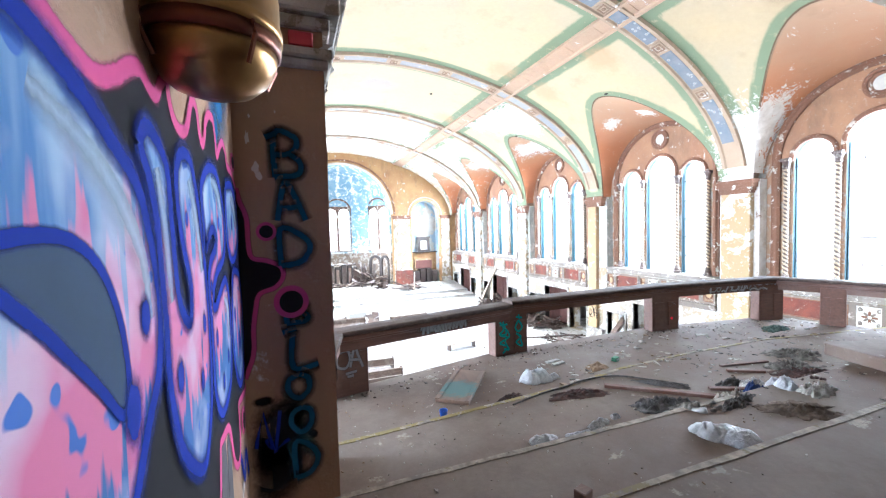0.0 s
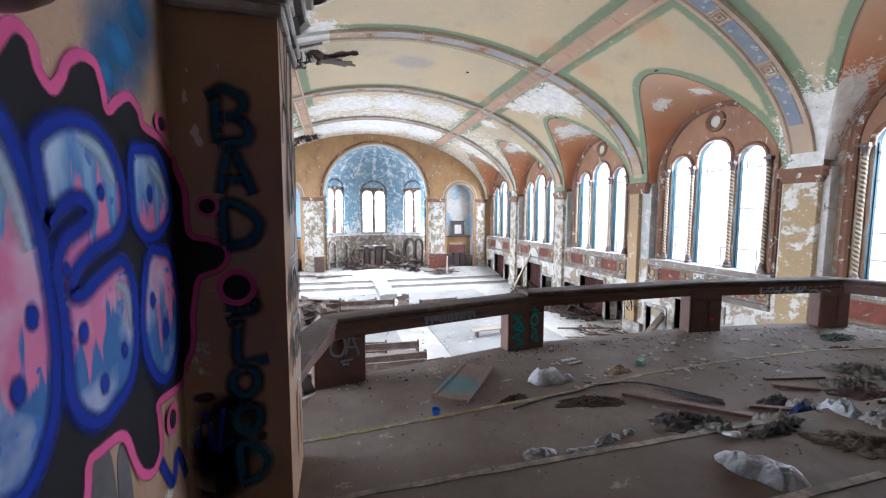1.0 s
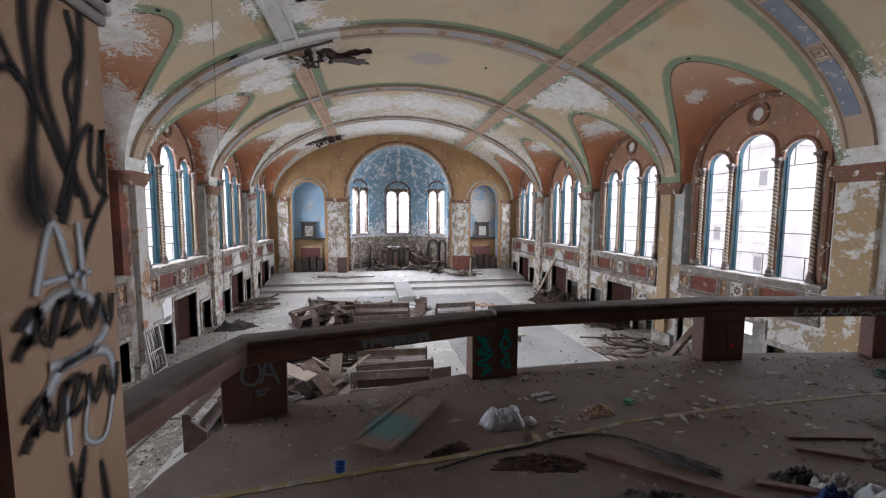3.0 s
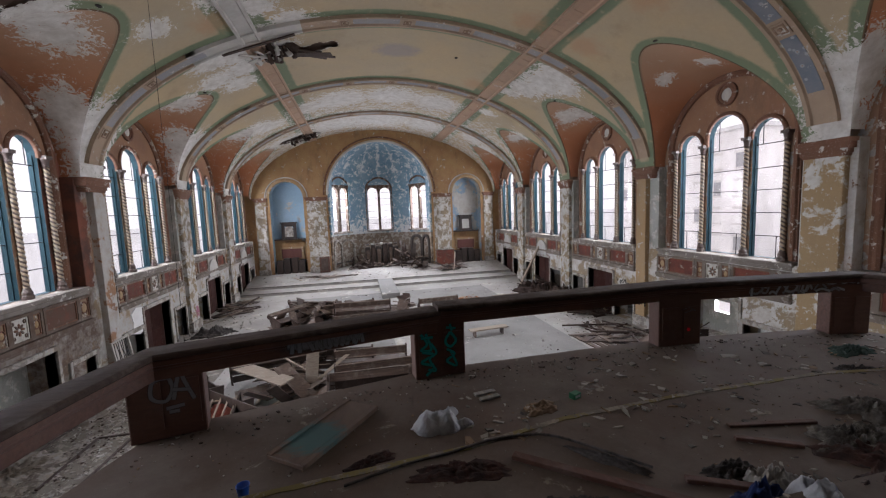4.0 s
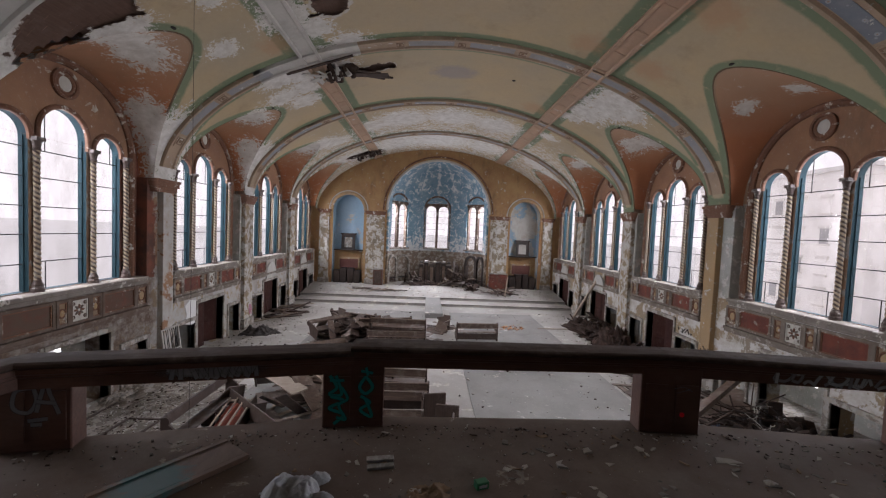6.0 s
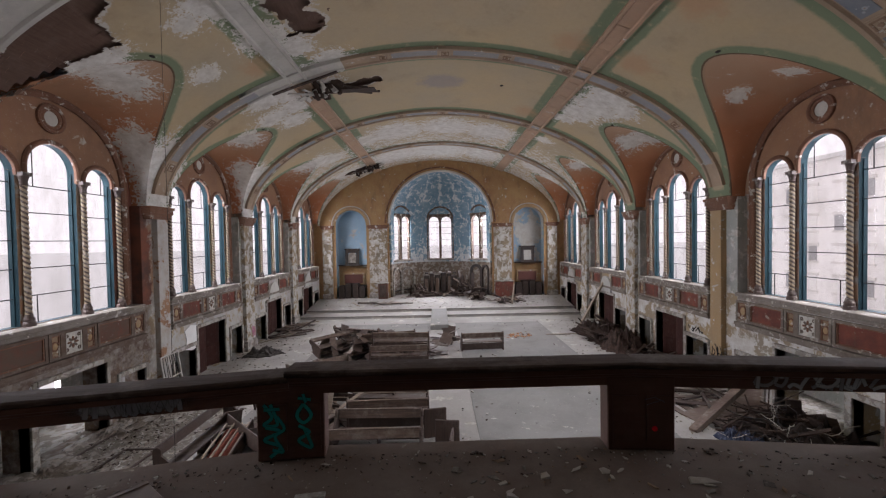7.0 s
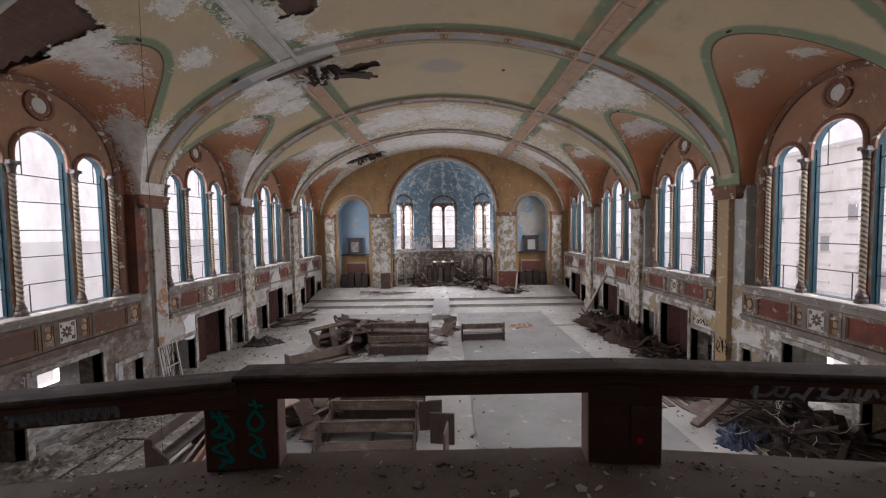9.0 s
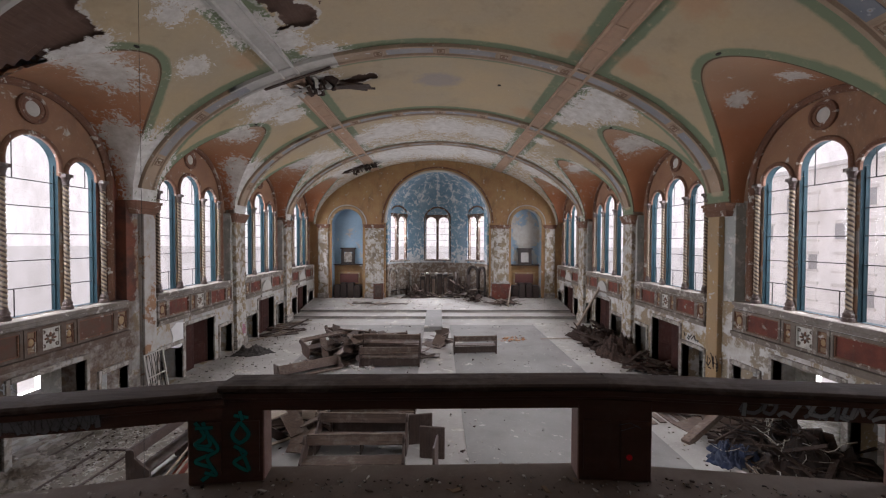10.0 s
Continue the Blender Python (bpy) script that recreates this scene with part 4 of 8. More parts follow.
def side_window(side, c, name):
    """Three lights with twisted columns, oculus, arch moulding, glazing bars, sill."""
    global twist
    win = thing(name, "triple arched window with twisted gilded columns and " + ("bright" if side > 0 else "white") + " daylight", "window", kind="structure")
    s = side
    def P(u, v, d):
        return Vector((s * (WALL + d), c + u, v))
    # columns
    for u in (-2.24, -0.9, 0.9, 2.24):
        if twist is None:
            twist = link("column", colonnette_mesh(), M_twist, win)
            ob = twist
        else:
            ob = new("column", twist.data)
            ob.parent = win
        ob.location = (s * (WALL - 0.09), c + u, SILL - 0.02)
    # rolls over each light
    for dy, h, sp in LIGHTS:
        bm = bmesh.new()
        r = h + 0.06
        path = [(dy + r, SILL + 4.1)] + [(dy + r * math.cos(math.pi * i / 18), sp + r * math.sin(math.pi * i / 18)) for i in range(19)] + [(dy - r, SILL + 4.1)]
        sweep(bm, [P(u, v, 0) for u, v in path], [((-s, 0, 0), Vector((0, u - dy, max(v - sp, 0.0) + 1e-6)).normalized()) for u, v in path],
              [(-0.03, -0.07), (0.05, -0.07), (0.09, -0.03), (0.09, 0.03), (0.05, 0.07), (-0.03, 0.07)])
        part("light_moulding", bm, M_mould, win)
    # oculus
    bm = bmesh.new()
    for r, d in ((0.38, 0.09), (0.27, 0.06)):
        pts = [(r * math.cos(2 * math.pi * i / 28), 9.5 + r * math.sin(2 * math.pi * i / 28)) for i in range(28)]
        sweep(bm, [P(u, v, 0) for u, v in pts], [((-s, 0, 0), (0, u / r, (v - 9.5) / r)) for u, v in pts], [(-0.02, -0.05), (d, -0.05), (d + 0.02, 0), (d, 0.05), (-0.02, 0.05)], closed=True)
    part("oculus_ring", bm, M_mould, win)
    bm = bmesh.new()
    lathe(bm, [(0.24, 0.0), (0.24, 0.03), (0.12, 0.05)], 24, Matrix.Translation((s * WALL, c, 9.5)) @ Matrix.Rotation(-s * math.pi / 2, 4, 'Y'))
    part("oculus_disc", bm, M_white, win)
    # painted field and big arch moulding
    bm = bmesh.new()
    plate(bm, lambda u, v, d: P(u, v, d - 0.012), arch_loop(0, 2.5, 7.8, 7.82, 30), [arch_loop(dy, h + 0.005, 7.801, max(sp, 7.803), 16) for dy, h, sp in LIGHTS], 0.01)
    part("tympanum", bm, M_tymp, win)
    bm = bmesh.new()
    path = [(2.56, SILL)] + [(2.56 * math.cos(math.pi * i / 36), 7.75 + 2.4 * math.sin(math.pi * i / 36)) for i in range(37)] + [(-2.56, SILL)]
    sweep(bm, [P(u, v, 0) for u, v in path], [((-s, 0, 0), Vector((0, u, max(v - 7.75, 0.0) + 1e-6)).normalized()) for u, v in path],
          [(-0.05, -0.13), (0.08, -0.13), (0.14, -0.06), (0.14, 0.02), (0.06, 0.05), (0.1, 0.12), (-0.05, 0.12)])
    part("arch_moulding", bm, M_mould, win)
    # blue frames and iron bars in the lights
    rnd = random.Random(int(c * 10) + (7 if s > 0 else 0))
    for dy, h, sp in LIGHTS:
        bm = bmesh.new()
        z, levels = SILL + 0.75, []
        while z < sp - 0.1:
            levels.append(z)
            hh = h if z < sp else math.sqrt(max(0.01, h * h - (z - sp) ** 2))
            tz = rnd.uniform(-0.02, 0.02)
            box(bm, *sorted((s * (WALL + 0.14), s * (WALL + 0.175))), c + dy - hh, c + dy + hh, z + tz, z + tz + 0.026)
            z += 0.78
        for k in (0.55, -0.55):
            for z0, z1 in ((SILL - 0.01, levels[0] + 0.01), (levels[-1], sp + h * 0.83)):
                if rnd.random() < 0.55:
                    box(bm, *sorted((s * (WALL + 0.145), s * (WALL + 0.17))), c + dy + h * k - 0.008, c + dy + h * k + 0.008, z0, z1)
        part("glazing_bar", bm, M_iron, win)
        bm = bmesh.new()
        plate(bm, lambda u, v, d: P(u, v, 0.19 + d), arch_loop(dy, h + 0.02, SILL - 0.02, sp, 14), [], 0.004)
        part("pane", bm, M_pane, win).visible_shadow = False
        bm = bmesh.new()
        for e in (-1, 1):
            box(bm, *sorted((s * (WALL + 0.12), s * (WALL + 0.2))), c + dy + e * h - 0.022, c + dy + e * h + 0.022, SILL, sp)
        part("light_frame", bm, M_bluefr, win)
    # sill
    bm = bmesh.new()
    x0, x1 = sorted((s * (LOW - 0.1), s * (WALL + 0.3)))
    box(bm, x0, x1, c - 2.85, c + 2.85, SILL - 0.16, SILL - 0.02)
    box(bm, *sorted((s * (LOW - 0.04), s * (LOW + 0.2))), c - 2.8, c + 2.8, SILL - 0.28, SILL - 0.16)
    bevelled(bm, 0.02)
    part("window_sill", bm, M_sill, win)


k = 1
for side in (-1, 1):
    for c in CENTRES:
        side_window(side, c, "window_%d" % k)
        daylight("window_daylight", (side * (WALL + 2.1), c, 7.1), (side * (WALL - 3.5), c, 7.1 - 5.6 * math.tan(radians(38))), 4.6, 5.2, WINDOW_LIGHT * (0.88 if c < 7 else 1.2))
        k += 1

M_rosette = painted("white_rosette", (0.60, 0.58, 0.52), 0.3, 9.0, 0.6)


def panel_band(side, c, arched):
    """The row of painted panels under a window, between two ledges."""
    s = side
    ob = thing("panel_band", "painted panel frieze of red fields and medallions under a window", "wall panel", kind="structure")
    def bx(name, d0, d1, y0, y1, z0, z1, mat, bev=0.01):
        x0, x1 = sorted((s * d0, s * d1))
        part(name, one_box(x0, x1, c + y0, c + y1, z0, z1, None, bev), mat, ob)
    bx("ledge", LOW - 0.14, LOW + 0.1, -2.85, 2.85, 2.38, 2.5, M_band)
    bx("ledge", LOW - 0.09, LOW + 0.1, -2.85, 2.85, 2.28, 2.38, M_band)
    cells = [(-2.78, -2.3, 1), (-2.2, -0.85, 0), (-0.72, -0.4, 1), (-0.3, 0.3, 2), (0.4, 0.72, 1), (0.85, 2.2, 0), (2.3, 2.78, 1)]
    for y0, y1, kind in cells:
        if arched and abs(y0 + y1) < 1.7:
            continue
        bm = bmesh.new()
        plate(bm, lambda u, v, d: (s * (LOW - 0.075 + d), c + u, v), rect_loop(y0 - 0.05, y1 + 0.05, 2.52, 3.3), [rect_loop(y0 + 0.03, y1 - 0.03, 2.6, 3.22)], 0.09)
        part("panel_frame", bm, M_band, ob)
        bm = bmesh.new()
        plate(bm, lambda u, v, d: (s * (LOW - 0.05 + d), c + u, v), rect_loop(y0 + 0.03, y1 - 0.03, 2.6, 3.22), [rect_loop(y0 + 0.065, y1 - 0.065, 2.635, 3.185)], 0.05)
        part("panel_bead", bm, M_mould if kind != 2 else M_rosette, ob)
        bx("panel_field", LOW - 0.02, LOW + 0.02, y0 + 0.02, y1 - 0.02, 2.6, 3.22, (M_redpan, M_tanpan, M_rosette)[kind])
        m = Matrix.Translation((s * (LOW - 0.02), c + (y0 + y1) / 2, 2.91)) @ Matrix.Rotation(-s * math.pi / 2, 4, 'Y')
        if kind == 1:
            # painted shield with a raised rim
            bm = bmesh.new()
            r = min(0.17, (y1 - y0) * 0.34)
            lathe(bm, [(r, 0.0), (r, 0.03), (r * 0.82, 0.035), (r * 0.76, 0.012)], 20, m @ Matrix.Diagonal((1.3, 1.0, 1.0, 1.0)))
            part("medallion", bm, M_mould, ob)
            bm = bmesh.new()
            lathe(bm, [(r * 0.7, 0.0), (r * 0.7, 0.014), (r * 0.2, 0.03)], 16, m @ Matrix.Diagonal((1.3, 1.0, 1.0, 1.0)))
            part("shield", bm, M_pil, ob)
        elif kind == 2:
            # a flower of petals in a ring of leaf scrolls
            for q in range(8):
                a = q * math.pi / 4
                bm = bmesh.new()
                tip = m @ Matrix.Rotation(a, 4, 'Z') @ Matrix.Translation((0.11, 0, 0)) @ Matrix.Diagonal((1.6, 0.75, 1, 1))
                lathe(bm, [(0.045, 0.0), (0.04, 0.018), (0.015, 0.024)], 10, tip)
                part("petal", bm, M_band if q % 2 else M_mould, ob)
            for e in (-1, 1):
                for f in (-1, 1):
                    bm = bmesh.new()
                    lathe(bm, [(0.06, 0.0), (0.055, 0.016), (0.03, 0.016), (0.025, 0.0)], 12, m @ Matrix.Translation((e * 0.2, f * 0.2, 0)))
                    part("scroll", bm, M_band, ob)


def doorway(side, c, w, top, arched=False):
    """A flat door surround."""
    s = side
    ob = thing("door_surround", "worn pale door surround with flaking paint", "door frame", kind="structure")
    def bx(d0, d1, y0, y1, z0, z1):
        x0, x1 = sorted((s * d0, s * d1))
        return one_box(x0, x1, c + y0, c + y1, z0, z1, None, 0.01)
    for e in (-1, 1):
        part("jamb", bx(LOW - 0.07, LOW + 0.3, *sorted((e * w, e * (w + 0.11))), FLOOR, top + 0.14), M_stone, ob)
    part("lintel", bx(LOW - 0.09, LOW + 0.3, -w, w, top, top + 0.16), M_stone, ob)
    if arched:
        bm = bmesh.new()
        lp = arch_loop(0, 0.75, top + 0.17, top + 0.45, 18, 0.75)
        plate(bm, lambda u, v, d: Vector((s * (LOW - 0.1 + d), c + u, v)), lp, [], 0.12)
        part("hood", bm, M_white, ob)


for side in (-1, 1):
    for i, c in enumerate(CENTRES):
        panel_band(side, c, i >= 3)
        doorway(side, c, 1.12, 1.95, i >= 3)
        for off, half in SMALL_DOORS:
            doorway(side, c + off, half, 1.25)

# ---- the gallery ----
RAIL = [(-4.0, 3.48), (-3.88, 4.1), (-3.68, 4.79), (-1.4, 5.3), (1.4, 5.34), (3.66, 5.03), (4.0, 4.3), (4.16, 3.48)]


def inset(poly, d):
    """The rail line moved outwards by d."""
    out = []
    for i, p in enumerate(poly):
        a = Vector(poly[max(i - 1, 0)])
        b = Vector(poly[min(i + 1, len(poly) - 1)])
        t = (b - a).normalized()
        out.append((p[0] - t.y * d, p[1] + t.x * d))
    return out


def slab(name, edge, back, z0, z1, mat, label):
    bm = bmesh.new()
    loop = list(edge) + [(edge[-1][0], back), (edge[0][0], back)]
    lo = [bm.verts.new((x, y, z0)) for x, y in loop]
    hi = [bm.verts.new((x, y, z1)) for x, y in loop]
    bm.faces.new(hi)
    bm.faces.new(lo)
    for i in range(len(loop)):
        j = (i + 1) % len(loop)
        bm.faces.new((lo[i], lo[j], hi[j], hi[i]))
    bmesh.ops.recalc_face_normals(bm, faces=bm.faces)
    return structure(name, bm, mat, label, "floor")


GZ = 4.02
slab("gallery_floor", inset(RAIL, 0.14), 2.6, 3.55, GZ, M_dust, "dusty bare gallery floor strewn with rubbish")
TIER1 = [(-4.2, 3.66), (-2.4, 3.82), (-1.5, 3.9), (-0.7, 4.05), (0.4, 4.11), (1.8, 4.1), (4.2, 3.7)]
slab("gallery_tier", TIER1, 2.5, 3.9, 4.12, M_dust, "dusty second gallery tier with a worn yellow edge")
slab("gallery_tier", [(-4.25, 2.92), (4.25, 2.92)], 2.0, 3.9, 4.23, M_dust, "dusty third gallery tier")
slab("gallery_tier", [(-4.25, 2.16), (4.25, 2.16)], -5.0, 3.9, 4.4, M_dust, "dusty rear gallery floor")


def edge_strip(line, z, w, back, mat):
    bm = bmesh.new()
    pts = []
    for a, b in zip(line, line[1:]):
        for i in range(24):
            t = i / 24
            pts.append((a[0] + (b[0] - a[0]) * t, a[1] + (b[1] - a[1]) * t))
    pts.append(line[-1])
    rnd = random.Random(3)
    prev = None
    for x, y in pts:
        ww = w * rnd.uniform(0.75, 1.0)
        r = [bm.verts.new((x, y - back - ww, z + 0.004)), bm.verts.new((x, y - back, z + 0.004)), bm.verts.new((x, y - back, z)), bm.verts.new((x, y - back - ww, z))]
        if prev:
            bm.faces.new((prev[0], prev[1], r[1], r[0]))
            bm.faces.new((prev[1], prev[2], r[2], r[1]))
            bm.faces.new((prev[3], prev[0], r[0], r[3]))
        prev = r
    structure("painted_line", bm, mat, "worn yellow safety line on the tier edge", "painted line")


edge_strip(TIER1, 4.12, 0.05, 0.005, M_yellow)
edge_strip([(-4.25, 2.92), (-0.6, 2.92)], 4.23, 0.05, 0.005, M_faded)
edge_strip([(-4.25, 2.16), (4.25, 2.16)], 4.4, 0.05, 0.005, M_faded)

# parapet
rail = thing("gallery_railing", "dark brown wooden gallery railing with square posts and worn cap", "railing")


def run(line, prof):
    bm = bmesh.new()
    path, nr = [], []
    for i, p in enumerate(line):
        a = Vector(line[max(i - 1, 0)])
        b = Vector(line[min(i + 1, len(line) - 1)])
        t = (b - a).normalized()
        path.append((p[0], p[1], GZ))
        nr.append(((-t.y, t.x, 0), (0, 0, 1)))
    sweep(bm, path, nr, prof)
    return bm


# three lengths, each at its own height, butted on the posts: bottom and top of the beam
LENGTHS = ((0, 3, 0.475, 0.635), (3, 4, 0.53, 0.675), (4, 7, 0.515, 0.675))
for a, b, z0, z1 in LENGTHS:
    line = RAIL[a:b + 1]
    part("beam", run(line, [(-0.07, z0), (-0.07, z1 - 0.08), (-0.085, z1 - 0.07), (-0.085, z1), (0.085, z1), (0.085, z1 - 0.07), (0.07, z1 - 0.08), (0.07, z0)]), M_rail, rail)
    part("rail_bead", run(line, [(-0.102, z1 - 0.045), (-0.102, z1 - 0.012), (-0.084, z1), (-0.084, z1 - 0.055)]), M_rail, rail)
    part("rail_cap", run(line, [(-0.12, z1), (-0.137, z1 + 0.014), (-0.137, z1 + 0.036), (-0.12, z1 + 0.05), (0.0, z1 + 0.054), (0.12, z1 + 0.05), (0.137, z1 + 0.036), (0.137, z1 + 0.014), (0.12, z1)]), M_railtop, rail, "scuffed rail cap worn pale")


def post(x, y, w, ang):
    bm = bmesh.new()
    m = Matrix.Translation((x, y, GZ)) @ Matrix.Rotation(radians(ang), 4, 'Z')
    box(bm, -w / 2, w / 2, -0.09, 0.09, 0, 0.6 if x > -3 else 0.55, m)
    bevelled(bm, 0.008)
    for e in (-1, 1):
        x0 = e * w / 4
        box(bm, x0 - w / 4 + 0.04, x0 + w / 4 - 0.03, -0.102, -0.09, 0.08, 0.45, m)
    part("post", bm, M_rail, rail)
    return m


POSTS = [(-3.62, 4.85, 0.5, 12), (-1.385, 5.32, 0.52, 6), (1.44, 5.33, 0.53, -4), (3.56, 5.04, 0.46, -14), (3.98, 4.33, 0.3, -68)]
POST_M = [post(*p) for p in POSTS]

# piers, arch wall and the room behind
PIER_R = -3.85


def wall_box(name, x0, x1, y0, y1, z0, z1, mat, label):
    bm = one_box(x0, x1, y0, y1, z0, z1)
    return structure(name, bm, mat, label, "wall")


wall_box("wall_south_a", -13, -4.34, BACK - 0.37, BACK + 0.35, FLOOR, 13.5, M_wall, "plain plaster wall beside the gallery")
wall_box("wall_south_b", 4.34, 13, BACK - 0.37, BACK + 0.35, FLOOR, 13.5, M_wall, "plain plaster wall beside the gallery")
wall_box("wall_south_c", -4.26, 4.26, BACK - 0.37, BACK + 0.35, 8.4, 13.5, M_wall, "plain plaster wall above the gallery opening")
wall_box("wall_south_d", -4.26, 4.26, BACK - 0.37, BACK + 0.0, FLOOR, 3.9, M_wall, "plain plaster wall below the gallery")
wall_box("pier_west", -4.34, PIER_R, 2.90, 3.5, 3.9, 8.45, M_pierpaint, "brown painted pier covered in sprayed tags")
wall_box("pier_east", -PIER_R, 4.34, 2.90, 3.5, 3.9, 8.45, M_pierpaint, "brown painted pier")
wall_box("wall_room_west", -4.6, -4.30, -5, 2.91, 3.9, 8.6, M_pierpaint, "unseen painted gallery side wall, pale to bounce light with a large mural")
# unseen east wall, rear wall and ceiling, kept pale to reflect light onto the pier
wall_box("wall_room_east", 4.30, 4.6, -5, 2.91, 3.9, 8.6, M_room, "unseen painted gallery side wall, pale to bounce light")
wall_box("wall_room_back", -4.6, 4.6, -5.3, -5, 3.9, 8.6, M_room, "unseen plain gallery rear wall, pale to bounce light")
bm = one_box(-4.6, 4.6, -5.3, 2.8, 8.45, 8.6)
structure("ceiling_room", bm, M_room, "unseen plain plaster ceiling of the rear gallery, pale to bounce light", "ceiling")
# ground outside
bm = bmesh.new()
box(bm, -400, 400, -400, 400, -1.2, -1.0)
structure("ground", bm, plain("ground_outside", (0.6, 0.6, 0.6)), "pale ground outside", "ground")
# ---- mural, sprayed letters and tags ----


def spray(name, c, rough=0.9, var=0.25, soft=(0.95, 0.5)):
    """Spray paint; strokes fade out towards their edges."""
    m = Mat(name, rough)
    m.b.inputs["Specular IOR Level"].default_value = 0.15
    n = m.noise(5.0, 5, 0.65, lo=0.3, hi=0.7)
    m.colour(m.mix(m.math('MULTIPLY', n, var), c, tuple(v * 0.45 for v in c)))
    e = m.math('ADD', m.math('ABSOLUTE', m.attr("across")), m.math('MULTIPLY', m.math('SUBTRACT', m.noise(60, 3, 0.7), 0.5), 0.35))
    m.l.new(m.ramp(e, *soft), m.b.inputs["Alpha"])
    return m.bump(m.noise(25, 4), 0.1, 0.004).m


P_black = spray("spray_black", (0.014, 0.013, 0.015))
P_pink = spray("spray_pink", (0.46, 0.075, 0.19))
P_blue = spray("spray_blue", (0.01, 0.024, 0.2))
P_teal = spray("spray_teal", (0.012, 0.07, 0.115), soft=(1.0, 0.2))
P_fuzzy = spray("spray_soft_black", (0.02, 0.018, 0.018), soft=(1.0, 0.12))
P_green = spray("spray_turquoise", (0.025, 0.31, 0.30))
P_white = spray("spray_white", (0.40, 0.415, 0.43), soft=(1.0, 0.1))
P_pale = spray("spray_pale_blue", (0.30, 0.36, 0.43), soft=(1.0, -0.4))
P_grey0 = spray("spray_dull_white", (0.2, 0.2, 0.215))
P_red = spray("glow_red", (0.9, 0.03, 0.05), var=0.0)
P_sky = spray("spray_sky", (0.025, 0.11, 0.24), soft=(1.0, 0.1))


P_rim = spray("spray_blue_rim", (0.01, 0.024, 0.2), soft=(1.0, 0.25))


def bubble_paint():
    m = Mat("bubble_fill", 0.8)
    sep = m.n.new("ShaderNodeSeparateXYZ")
    m.l.new(m.geo.outputs["Position"], sep.inputs[0])
    z = m.math('ADD', sep.outputs["Z"], m.math('MULTIPLY', m.math('SUBTRACT', m.noise(7.0, 3, 0.5, stretch=(1, 2.6, 0.3)), 0.5), 0.8))
    c = m.mix(m.ramp(z, 5.30, 5.34), (0.012, 0.075, 0.22), (0.40, 0.095, 0.19))
    c = m.mix(m.ramp(z, 5.68, 5.72), c, (0.035, 0.115, 0.27))
    c = m.mix(m.math('MULTIPLY', m.noise(4.5, 3, 0.5, lo=0.48, hi=0.66), 0.6), c, (0.40, 0.39, 0.46))
    c = m.mix(m.math('MULTIPLY', m.ramp(z, 5.74, 6.0), 0.75), c, (0.24, 0.34, 0.44))
    dots = m.noise(16, 1, 0.4, lo=0.68, hi=0.71)
    c = m.mix(dots, c, (0.02, 0.08, 0.30))
    return m.colour(c).m


P_bubble = bubble_paint()


def smooth_loop(pts, n=6, closed=True):
    """Points rounded into a flowing line."""
    out, k = [], len(pts)
    rng = range(k) if closed else range(k - 1)
    for i in rng:
        if closed:
            p = [Vector(pts[(i + j) % k]) for j in (-1, 0, 1, 2)]
        else:
            p = [Vector(pts[min(max(i + j, 0), k - 1)]) for j in (-1, 0, 1, 2)]
        for s in range(n):
            t = s / n
            out.append(0.5 * ((2 * p[1]) + (p[2] - p[0]) * t + (2 * p[0] - 5 * p[1] + 4 * p[2] - p[3]) * t * t + (3 * p[1] - p[0] - 3 * p[2] + p[3]) * t ** 3))
    if not closed:
        out.append(Vector(pts[-1]))
    return [(v.x, v.y) for v in out]


def ribbon(bm, line, width, place, d, taper=False):
    """A sprayed stroke along a 2D line; "across" runs from -1 to 1 over its width."""
    lay = bm.verts.layers.float.get("across") or bm.verts.layers.float.new("across")
    prev, k = None, len(line)
    for i, p in enumerate(line):
        t = Vector(line[min(i + 1, k - 1)]) - Vector(line[max(i - 1, 0)])
        t.normalize()
        w = width / 2 * ((0.35 + 0.65 * math.sin(math.pi * (i + 0.5) / k)) if taper else 1)
        r = [bm.verts.new(place(p[0] - t.y * w, p[1] + t.x * w, d)), bm.verts.new(place(p[0] + t.y * w, p[1] - t.x * w, d))]
        r[0][lay], r[1][lay] = -1.0, 1.0
        if prev:
            bm.faces.new((prev[0], prev[1], r[1], r[0]))
        prev = r


def puff(name, u, v, ru, rv, mat, d, place, parent):
    """A soft round cloud of spray."""
    bm = bmesh.new()
    lay = bm.verts.layers.float.new("across")
    mid = bm.verts.new(place(u, v, d))
    ring = [bm.verts.new(place(u + ru * math.cos(math.pi * i / 14), v + rv * math.sin(math.pi * i / 14), d)) for i in range(28)]
    for q in ring:
        q[lay] = 1.0
    for i in range(28):
        bm.faces.new((mid, ring[i], ring[(i + 1) % 28]))
    return part(name, bm, mat, parent)


WALL_X, PIER_Y = -4.30, 2.90


def on_wall(y, z, d):
    return (WALL_X + d, min(y, PIER_Y - 0.003), z)


def on_pier(x, z, d):
    return (max(x, WALL_X + 0.002), PIER_Y - d, z)


def on_side(y, z, d):
    return (PIER_R + d, y, z)


mural = thing("mural", "sprayed bubble-letter mural in pink and blue on black", "graffiti")


def fill(name, loop, mat, d, place=on_wall, parent=None, thick=0.0015):
    bm = bmesh.new()
    plate(bm, lambda u, v, e: place(u, v, d + e), loop, [], -thick)
    return part(name, bm, mat, parent or mural)


